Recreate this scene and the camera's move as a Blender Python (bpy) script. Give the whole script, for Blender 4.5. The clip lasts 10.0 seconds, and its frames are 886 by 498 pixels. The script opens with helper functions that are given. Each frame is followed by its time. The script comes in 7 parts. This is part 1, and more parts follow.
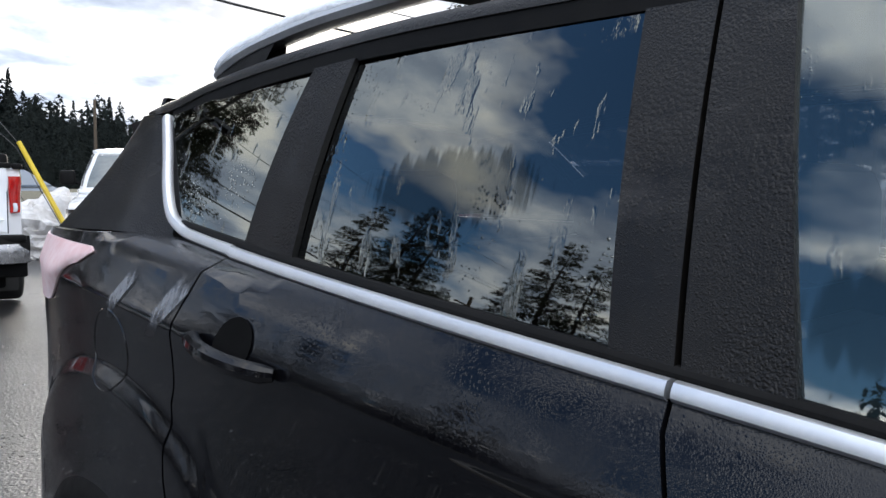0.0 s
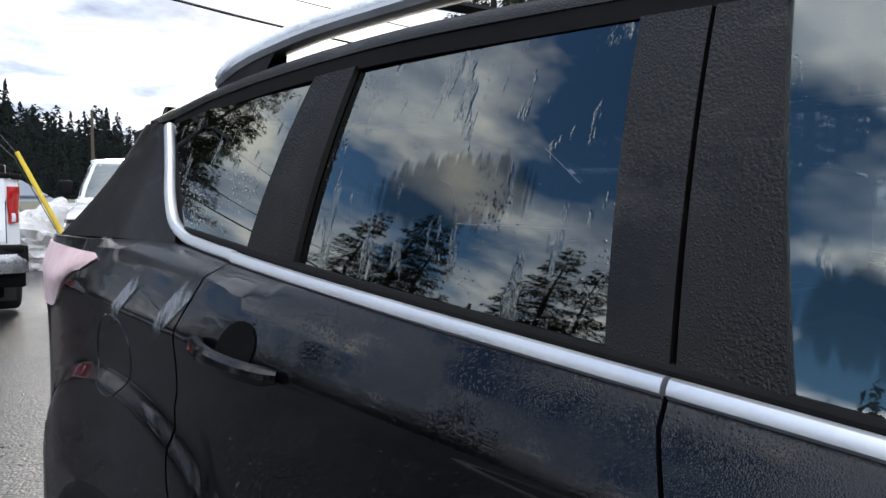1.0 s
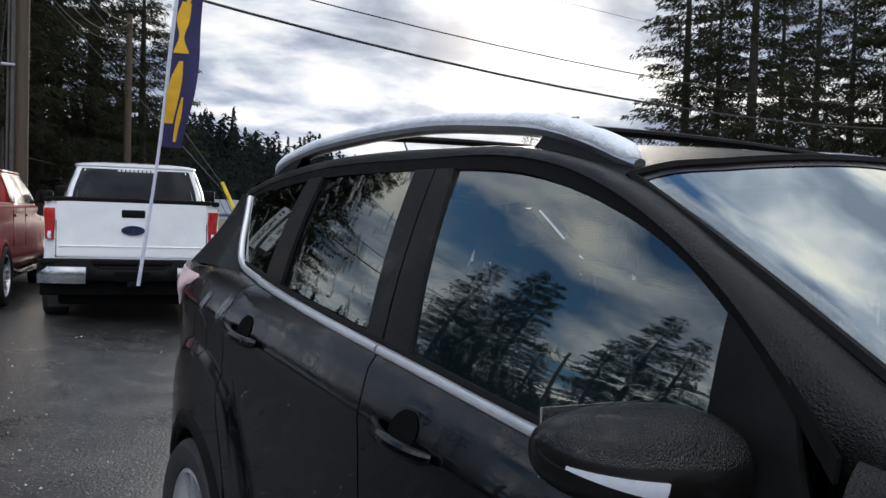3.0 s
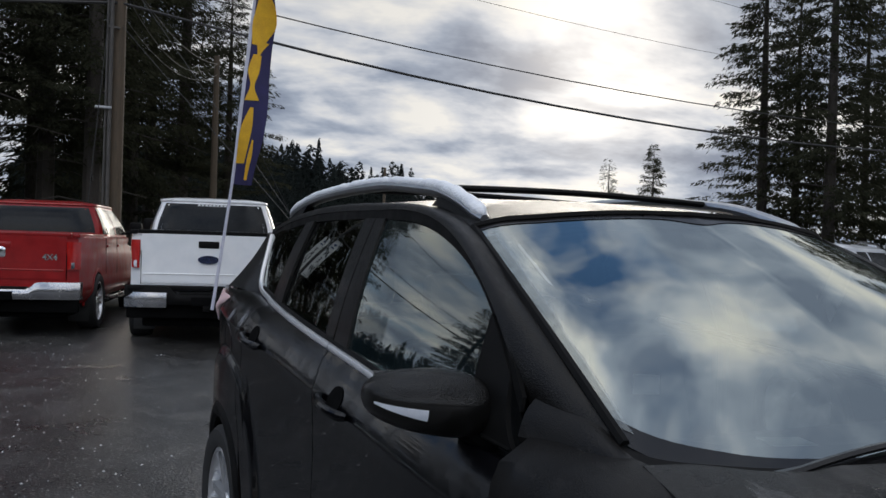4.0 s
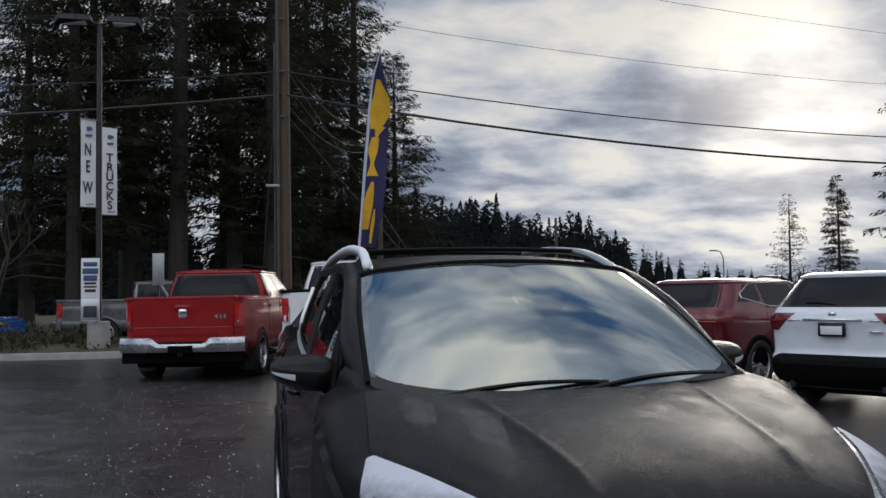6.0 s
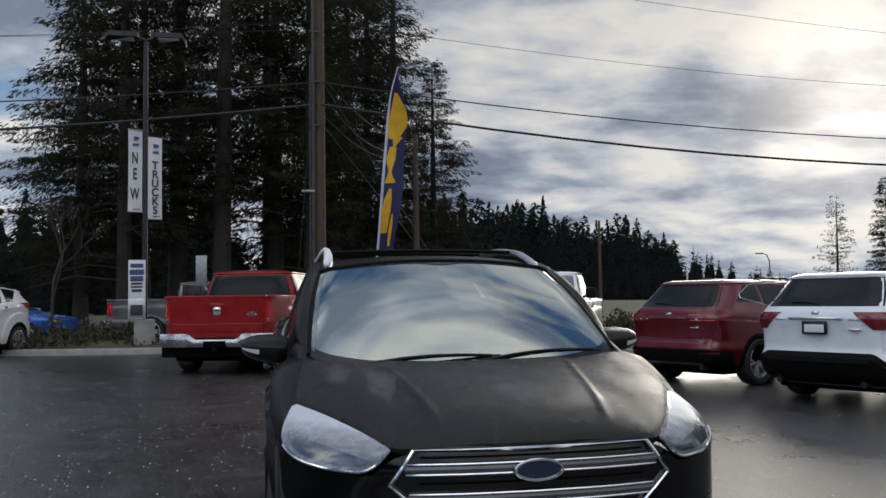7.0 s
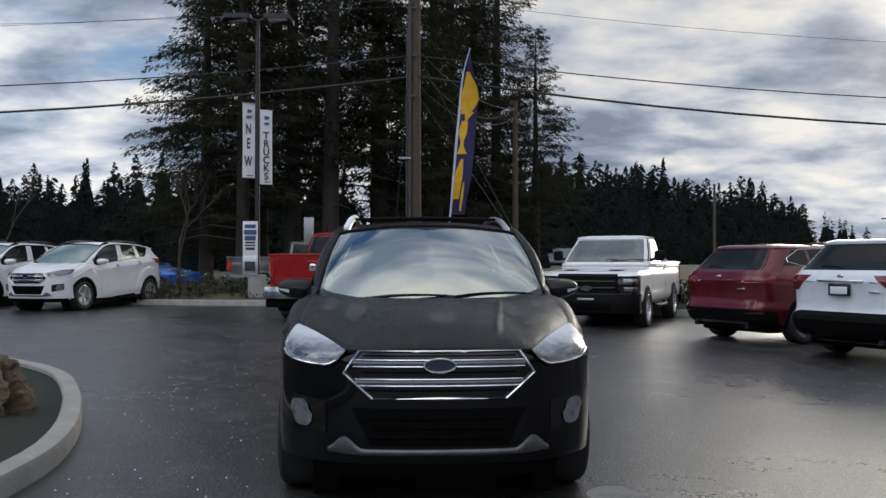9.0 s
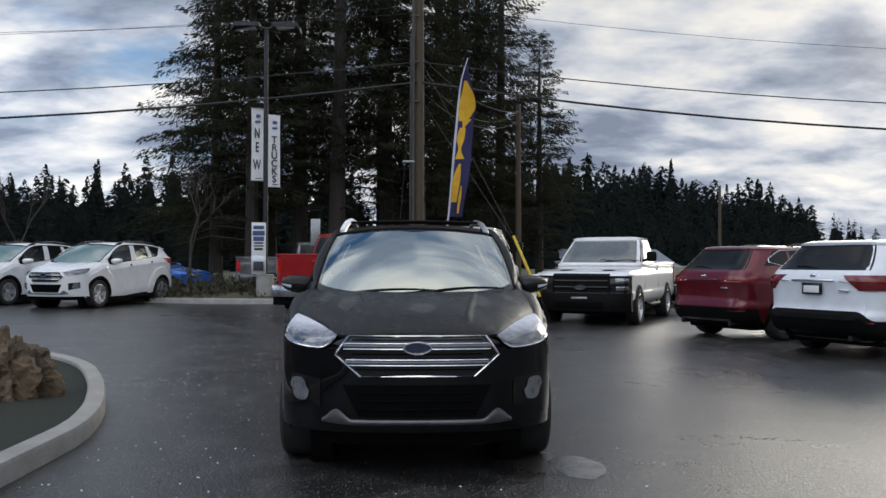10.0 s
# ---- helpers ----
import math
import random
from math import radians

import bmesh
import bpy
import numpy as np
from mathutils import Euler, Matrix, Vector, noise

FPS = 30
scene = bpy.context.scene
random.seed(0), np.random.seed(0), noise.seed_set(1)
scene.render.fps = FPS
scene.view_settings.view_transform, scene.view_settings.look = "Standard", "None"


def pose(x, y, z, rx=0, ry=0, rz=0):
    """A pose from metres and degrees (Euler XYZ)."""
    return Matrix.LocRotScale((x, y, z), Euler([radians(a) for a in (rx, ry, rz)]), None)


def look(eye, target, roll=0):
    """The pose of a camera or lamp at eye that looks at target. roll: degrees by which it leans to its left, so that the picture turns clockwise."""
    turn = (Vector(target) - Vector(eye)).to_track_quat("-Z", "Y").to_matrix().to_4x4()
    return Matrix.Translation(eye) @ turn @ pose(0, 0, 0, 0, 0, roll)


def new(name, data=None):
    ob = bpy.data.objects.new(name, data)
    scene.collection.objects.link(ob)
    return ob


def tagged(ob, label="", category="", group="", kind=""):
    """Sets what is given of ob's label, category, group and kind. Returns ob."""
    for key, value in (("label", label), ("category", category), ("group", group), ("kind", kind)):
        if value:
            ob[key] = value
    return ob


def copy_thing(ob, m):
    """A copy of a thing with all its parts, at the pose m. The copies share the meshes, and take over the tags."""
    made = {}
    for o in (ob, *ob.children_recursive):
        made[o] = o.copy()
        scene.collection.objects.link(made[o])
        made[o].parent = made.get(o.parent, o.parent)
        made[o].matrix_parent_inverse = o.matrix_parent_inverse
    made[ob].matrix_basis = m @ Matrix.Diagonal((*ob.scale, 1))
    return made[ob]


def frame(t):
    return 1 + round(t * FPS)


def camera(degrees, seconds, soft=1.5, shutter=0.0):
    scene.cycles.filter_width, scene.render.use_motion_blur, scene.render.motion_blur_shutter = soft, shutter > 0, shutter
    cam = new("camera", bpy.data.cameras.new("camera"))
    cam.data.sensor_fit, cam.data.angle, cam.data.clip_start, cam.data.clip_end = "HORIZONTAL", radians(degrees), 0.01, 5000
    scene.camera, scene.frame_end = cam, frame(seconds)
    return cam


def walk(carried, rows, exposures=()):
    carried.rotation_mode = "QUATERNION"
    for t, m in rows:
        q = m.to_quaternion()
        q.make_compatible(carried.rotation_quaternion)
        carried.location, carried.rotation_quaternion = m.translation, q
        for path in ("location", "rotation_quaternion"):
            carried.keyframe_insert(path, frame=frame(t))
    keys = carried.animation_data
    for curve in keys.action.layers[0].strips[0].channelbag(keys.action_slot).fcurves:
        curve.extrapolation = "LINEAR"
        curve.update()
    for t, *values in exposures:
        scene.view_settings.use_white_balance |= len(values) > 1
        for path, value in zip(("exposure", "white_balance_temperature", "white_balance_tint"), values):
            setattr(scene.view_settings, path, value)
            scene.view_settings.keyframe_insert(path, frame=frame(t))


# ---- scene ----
cam = camera(53.9, 10.0)
EXPOSURES = [(0.0, 1.05), (1.2, 1.05), (2.0, 0.82), (2.7, 0.55), (3.8, -0.05), (5.2, -0.2), (7.2, -0.28), (8.7, -0.18), (9.4, 0.04), (10.0, 0.06)]
PATH = [
    (0, (-1.594, 2.028, 1.387), (-0.2, 3.455, 1.243), 0.2),
    (0.5, (-1.598, 2.044, 1.382), (-0.188, 3.456, 1.248), 0.3),
    (1, (-1.612, 2.014, 1.381), (-0.213, 3.438, 1.258), 0.0),
    (1.5, (-1.616, 1.832, 1.407), (-0.296, 3.33, 1.292), 0.4),
    (2, (-1.647, 1.532, 1.434), (-0.379, 3.075, 1.332), 1.0),
    (2.5, (-1.717, 1.161, 1.454), (-0.532, 2.77, 1.356), 0.9),
    (2.7, (-1.728, 1.005, 1.467), (-0.604, 2.656, 1.376), 1.5),
    (3.8, (-1.748, 0.064, 1.509), (-0.833, 1.842, 1.488), 1.6),
    (4, (-1.737, -0.126, 1.518), (-0.854, 1.669, 1.509), 1.8),
    (4.5, (-1.683, -0.588, 1.519), (-0.858, 1.234, 1.54), 1.4),
    (5, (-1.643, -1.078, 1.514), (-0.899, 0.778, 1.564), 0.1),
    (5.5, (-1.457, -1.54, 1.497), (-0.858, 0.366, 1.589), -0.4),
    (6.8, (-0.927, -2.702, 1.432), (-0.536, -0.743, 1.541), -1.2),
    (7, (-0.877, -2.92, 1.417), (-0.502, -0.959, 1.53), -0.8),
    (7.5, (-0.702, -3.379, 1.397), (-0.433, -1.401, 1.509), -0.5),
    (8, (-0.482, -3.77, 1.38), (-0.286, -1.782, 1.484), 0.6),
    (8.5, (-0.356, -4.171, 1.378), (-0.174, -2.18, 1.437), 0.5),
    (9, (-0.218, -4.534, 1.37), (-0.115, -2.537, 1.398), -0.0),
    (9.5, (-0.117, -4.939, 1.36), (-0.042, -2.94, 1.388), 0.2),
    (10, (-0.067, -5.317, 1.353), (0.016, -3.319, 1.383), 0.1),
]
walk(cam, [(t, look(eye, target, roll)) for t, eye, target, roll in PATH], EXPOSURES)

# ---- world and light ----
SUN_AZ, SUN_EL = radians(36.0), radians(11.5)          # clockwise from +y, above the horizon

world = bpy.data.worlds.new("overcast_sky")
scene.world = world
world.use_nodes = True
wn, wl = world.node_tree.nodes, world.node_tree.links
wn.clear()


def wnode(kind, **sets):
    n = wn.new(kind)
    for k, v in sets.items():
        n.inputs[k].default_value = v
    return n


def wmath(op, a, b=None):
    n = wn.new("ShaderNodeMath")
    n.operation = op
    for i, v in enumerate((a, b)):
        if v is None:
            continue
        if isinstance(v, (int, float)):
            n.inputs[i].default_value = v
        else:
            wl.new(v, n.inputs[i])
    return n.outputs[0]


def wramp(fac, stops):
    n = wn.new("ShaderNodeValToRGB")
    while len(n.color_ramp.elements) < len(stops):
        n.color_ramp.elements.new(0.5)
    for e, (p, c) in zip(n.color_ramp.elements, stops):
        e.position, e.color = p, (*c, 1)
    wl.new(fac, n.inputs[0])
    return n.outputs[0]


coord = wn.new("ShaderNodeTexCoord")
sep = wn.new("ShaderNodeSeparateXYZ")
wl.new(coord.outputs["Generated"], sep.inputs[0])
lift = wmath("ADD", wmath("MAXIMUM", sep.outputs[2], 0.0), 0.26)
flat = wn.new("ShaderNodeCombineXYZ")
wl.new(wmath("DIVIDE", sep.outputs[0], lift), flat.inputs[0])
wl.new(wmath("DIVIDE", sep.outputs[1], lift), flat.inputs[1])
turned = wn.new("ShaderNodeMapping")
turned.inputs["Rotation"].default_value = (0, 0, radians(28))
turned.inputs["Scale"].default_value = (0.9, 1.15, 1.0)
turned.inputs["Location"].default_value = (1.7, 0.4, 0.0)
wl.new(flat.outputs[0], turned.inputs[0])
big = wnode("ShaderNodeTexNoise", Scale=2.0, Detail=6.0, Roughness=0.54, Distortion=0.2)
wl.new(turned.outputs[0], big.inputs["Vector"])
torn = wn.new("ShaderNodeMapping")
torn.inputs["Rotation"].default_value = (0, 0, 0.015)
torn.inputs["Scale"].default_value = (0.76, 1.035, 1.0)
torn.inputs["Location"].default_value = (-5.39, -0.317, 3.208)
wl.new(flat.outputs[0], torn.inputs[0])
gaps = wnode("ShaderNodeTexNoise", Scale=1.898, Detail=5.0, Roughness=0.52, Distortion=0.0)
wl.new(torn.outputs[0], gaps.inputs["Vector"])
streaks = wnode("ShaderNodeTexNoise", Scale=5.5, Detail=4.0, Roughness=0.52, Distortion=0.3)
wl.new(turned.outputs[0], streaks.inputs["Vector"])
sky = wn.new("ShaderNodeTexSky")
sky.sky_type, sky.sun_disc = "NISHITA", False
sky.sun_elevation, sky.sun_rotation = SUN_EL, SUN_AZ
blue = wn.new("ShaderNodeMix")
blue.data_type, blue.blend_type = "RGBA", "MULTIPLY"
blue.inputs["Factor"].default_value = 1.0
wl.new(sky.outputs[0], blue.inputs["A"])
blue.inputs["B"].default_value = (0.066, 0.102, 0.15, 1)
body_of_cloud = wmath("ADD", wmath("MULTIPLY", big.outputs[0], 0.76), wmath("MULTIPLY", streaks.outputs[0], 0.24))
clouds = wramp(body_of_cloud, [(0.40, (0.215, 0.26, 0.355)), (0.465, (0.365, 0.42, 0.52)), (0.525, (0.61, 0.64, 0.70)), (0.60, (0.88, 0.86, 0.82))])
sunward = wn.new("ShaderNodeVectorMath")
sunward.operation = "DOT_PRODUCT"
wl.new(coord.outputs["Generated"], sunward.inputs[0])
sunward.inputs[1].default_value = (math.sin(SUN_AZ) * math.cos(SUN_EL), math.cos(SUN_AZ) * math.cos(SUN_EL), math.sin(SUN_EL))
near_sun = wmath("MAXIMUM", sunward.outputs["Value"], 0.0)
away = wmath("MAXIMUM", wmath("MULTIPLY", sunward.outputs["Value"], -1.0), 0.0)
high = wmath("MAXIMUM", sep.outputs[2], 0.0)
# the cloud facing the sun is lit, most of all high up
gain = wmath("ADD", wmath("ADD", wmath("MULTIPLY", wmath("MULTIPLY", away, high), 6.0), wmath("ADD", wmath("MULTIPLY", wmath("MULTIPLY", high, high), 0.8), wmath("MULTIPLY", wmath("MAXIMUM", wmath("MULTIPLY", sep.outputs[0], -1.0), 0.0), 0.65))), wmath("ADD", wmath("MULTIPLY", wmath("MAXIMUM", wmath("SUBTRACT", 1.0, wmath("MULTIPLY", high, 3.2)), 0.0), 0.22), 0.85))
gains = wn.new("ShaderNodeCombineColor")
for i in range(3):
    wl.new(gain, gains.inputs[i])
lit = wn.new("ShaderNodeMix")
lit.data_type, lit.blend_type = "RGBA", "MULTIPLY"
lit.inputs["Factor"].default_value = 1.0
wl.new(clouds, lit.inputs["A"])
wl.new(gains.outputs[0], lit.inputs["B"])
# the cover is thinner over the west, thicker round the sun
lean = wmath("ADD", wmath("MULTIPLY", sep.outputs[0], -0.10), wmath("ADD", wmath("MULTIPLY", wmath("POWER", near_sun, 9.0), -0.19), wmath("MULTIPLY", wmath("MAXIMUM", wmath("SUBTRACT", 1.0, wmath("MULTIPLY", high, 3.2)), 0.0), -0.25)))
cover = wramp(wmath("ADD", gaps.outputs[0], lean), [(0.30, (1, 1, 1)), (0.51, (1, 1, 1)), (0.62, (0.0, 0.0, 0.0))])
mixed = wn.new("ShaderNodeMix")
mixed.data_type = "RGBA"
wl.new(cover, mixed.inputs["Factor"])
wl.new(blue.outputs["Result"], mixed.inputs["A"])
wl.new(lit.outputs["Result"], mixed.inputs["B"])
# the cloud round the hidden sun shines through
glow = wmath("ADD", wmath("MULTIPLY", wmath("POWER", near_sun, 14.0), 0.10), wmath("MULTIPLY", wmath("POWER", near_sun, 190.0), 1.1))
glow = wmath("MULTIPLY", glow, wmath("ADD", big.outputs[0], 0.1))
warm = wn.new("ShaderNodeMix")
warm.data_type, warm.blend_type = "RGBA", "ADD"
warm.inputs["Factor"].default_value = 1.0
wl.new(mixed.outputs["Result"], warm.inputs["A"])
tint = wn.new("ShaderNodeCombineColor")
wl.new(wmath("MULTIPLY", glow, 1.12), tint.inputs[0])
wl.new(wmath("MULTIPLY", glow, 0.97), tint.inputs[1])
wl.new(wmath("MULTIPLY", glow, 0.76), tint.inputs[2])
wl.new(tint.outputs[0], warm.inputs["B"])
back = wn.new("ShaderNodeBackground")
back.inputs["Strength"].default_value = 1.0
wl.new(warm.outputs["Result"], back.inputs["Color"])
out = wn.new("ShaderNodeOutputWorld")
wl.new(back.outputs[0], out.inputs["Surface"])

sun = new("sun", bpy.data.lights.new("sun", "SUN"))
sun.data.energy, sun.data.angle, sun.data.color = 1.15, radians(26), (1.0, 0.93, 0.82)
sun.matrix_world = look((0, 0, 0), (-math.sin(SUN_AZ) * math.cos(SUN_EL), -math.cos(SUN_AZ) * math.cos(SUN_EL), -math.sin(SUN_EL)))


# ---- materials ----
def material(name):
    m = bpy.data.materials.new(name)
    m.use_nodes = True
    b = m.node_tree.nodes["Principled BSDF"]
    return m, m.node_tree.nodes, m.node_tree.links, b


def coords(nodes, links, scale=(1, 1, 1)):
    c, mp = nodes.new("ShaderNodeTexCoord"), nodes.new("ShaderNodeMapping")
    mp.inputs["Scale"].default_value = scale
    links.new(c.outputs["Object"], mp.inputs[0])
    return mp.outputs[0]


def noise_tex(nodes, links, vec, scale, detail=5.0, rough=0.55):
    n = nodes.new("ShaderNodeTexNoise")
    n.inputs["Scale"].default_value, n.inputs["Detail"].default_value, n.inputs["Roughness"].default_value = scale, detail, rough
    links.new(vec, n.inputs["Vector"])
    return n.outputs[0]


def ramp(nodes, links, fac, stops):
    n = nodes.new("ShaderNodeValToRGB")
    while len(n.color_ramp.elements) < len(stops):
        n.color_ramp.elements.new(0.5)
    for e, (p, c) in zip(n.color_ramp.elements, stops):
        e.position = p
        e.color = (*c, 1) if len(c) == 3 else c
    links.new(fac, n.inputs[0])
    return n.outputs[0]


def grey(v):
    return (v, v, v)


def math_node(nodes, links, op, a, b):
    n = nodes.new("ShaderNodeMath")
    n.operation = op
    for i, v in enumerate((a, b)):
        if isinstance(v, (int, float)):
            n.inputs[i].default_value = v
        else:
            links.new(v, n.inputs[i])
    return n.outputs[0]


def bump(nodes, links, bsdf, height, dist, strength=1.0):
    n = nodes.new("ShaderNodeBump")
    n.inputs["Distance"].default_value, n.inputs["Strength"].default_value = dist, strength
    links.new(height, n.inputs["Height"])
    links.new(n.outputs[0], bsdf.inputs["Normal"])


def surface(name, c1, c2, scale=8.0, rough=(0.5, 0.7), metal=0.0, relief=0.0, fine=0.0, spec=0.5, coat=0.0, stretch=(1, 1, 1)):
    """A plain surface: two colours mottled at two scales, roughness that varies, fine relief."""
    m, n, l, b = material(name)
    v = coords(n, l, stretch)
    a = noise_tex(n, l, v, scale)
    f = noise_tex(n, l, v, fine or scale * 9, 3.0)
    mix = math_node(n, l, "ADD", math_node(n, l, "MULTIPLY", a, 0.65), math_node(n, l, "MULTIPLY", f, 0.35))
    l.new(ramp(n, l, mix, [(0.32, c1), (0.68, c2)]), b.inputs["Base Color"])
    l.new(ramp(n, l, a, [(0.3, grey(rough[0])), (0.7, grey(rough[1]))]), b.inputs["Roughness"])
    b.inputs["Metallic"].default_value = metal
    b.inputs["Specular IOR Level"].default_value = spec
    b.inputs["Coat Weight"].default_value = coat
    b.inputs["Coat Roughness"].default_value = 0.05
    if relief:
        bump(n, l, b, mix, relief)
    return m


def foliage(name, c1, c2, scale, fine):
    """Needles: matt, and letting a part of the light through."""
    m, n, l, b = material(name)
    n.remove(b)
    v = coords(n, l)
    mixed_ = math_node(n, l, "ADD", math_node(n, l, "MULTIPLY", noise_tex(n, l, v, scale), 0.6), math_node(n, l, "MULTIPLY", noise_tex(n, l, v, fine, 3.0), 0.4))
    tone = ramp(n, l, mixed_, [(0.32, c1), (0.68, c2)])
    face, back_, both = n.new("ShaderNodeBsdfDiffuse"), n.new("ShaderNodeBsdfTranslucent"), n.new("ShaderNodeMixShader")
    l.new(tone, face.inputs["Color"])
    l.new(tone, back_.inputs["Color"])
    both.inputs[0].default_value = 0.42
    l.new(face.outputs[0], both.inputs[1])
    l.new(back_.outputs[0], both.inputs[2])
    l.new(both.outputs[0], n["Material Output"].inputs["Surface"])
    return m


def wet_paint(name, c1, c2, wet=1.0, metal=0.0, rough=0.32, spec=0.2, coat=1.0, blur=(0.03, 0.16), salt=False, on_top=False, spare=0.32):
    """Clear-coated car paint with road film and beads of rain water on it."""
    m, n, l, b = material(name)
    v = coords(n, l)
    film = noise_tex(n, l, v, 5.0, 6.0)
    colour = ramp(n, l, film, [(0.35, c1), (0.7, c2)])
    if salt:
        # dried salt and frost left in streaks along the car
        run = noise_tex(n, l, coords(n, l, (5.0, 1.3, 2.0)), 2.2, 6.0, 0.68)
        left = ramp(n, l, run, [(0.56, grey(0.0)), (0.74, grey(0.35))])
        both = n.new("ShaderNodeMix")
        both.data_type = "RGBA"
        l.new(left, both.inputs["Factor"])
        l.new(colour, both.inputs["A"])
        both.inputs["B"].default_value = (0.085, 0.079, 0.075, 1)
        colour = both.outputs["Result"]
    l.new(colour, b.inputs["Base Color"])
    b.inputs["Metallic"].default_value = metal
    l.new(ramp(n, l, film, [(0.3, grey(rough)), (0.75, grey(rough + 0.2))]), b.inputs["Roughness"])
    b.inputs["Specular IOR Level"].default_value = spec
    b.inputs["Coat Weight"].default_value = coat
    l.new(ramp(n, l, film, [(0.35, grey(blur[0])), (0.75, grey(blur[1]))]), b.inputs["Coat Roughness"])
    if wet:
        heights = []
        for scale, thresh in ((190.0, 0.38), (400.0, 0.50), (780.0, 0.50)):
            vo = n.new("ShaderNodeTexVoronoi")
            vo.inputs["Scale"].default_value = scale
            vo.inputs["Randomness"].default_value = 1.0
            l.new(v, vo.inputs["Vector"])
            where = noise_tex(n, l, v, 3.0 + scale * 0.012, 3.0)
            cut = math_node(n, l, "MULTIPLY", math_node(n, l, "SUBTRACT", where, spare), thresh * 4.5)
            h = math_node(n, l, "MAXIMUM", math_node(n, l, "SUBTRACT", cut, vo.outputs["Distance"]), 0.0)
            heights.append(math_node(n, l, "MULTIPLY", h, 80.0 / scale))
        total = math_node(n, l, "ADD", math_node(n, l, "ADD", heights[0], heights[1]), heights[2])
        if on_top:
            # the drops lie on what faces upward and have run off the rest
            geo, up = n.new("ShaderNodeNewGeometry"), n.new("ShaderNodeSeparateXYZ")
            l.new(geo.outputs["Normal"], up.inputs[0])
            total = math_node(n, l, "MULTIPLY", total, ramp(n, l, up.outputs[2], [(0.1, grey(0.0)), (0.5, grey(1.0))]))
        for socket in ("Normal", "Coat Normal"):
            bn = n.new("ShaderNodeBump")
            bn.inputs["Distance"].default_value, bn.inputs["Strength"].default_value = 0.003 * wet, 0.8
            l.new(total, bn.inputs["Height"])
            l.new(bn.outputs[0], b.inputs[socket])
    return m


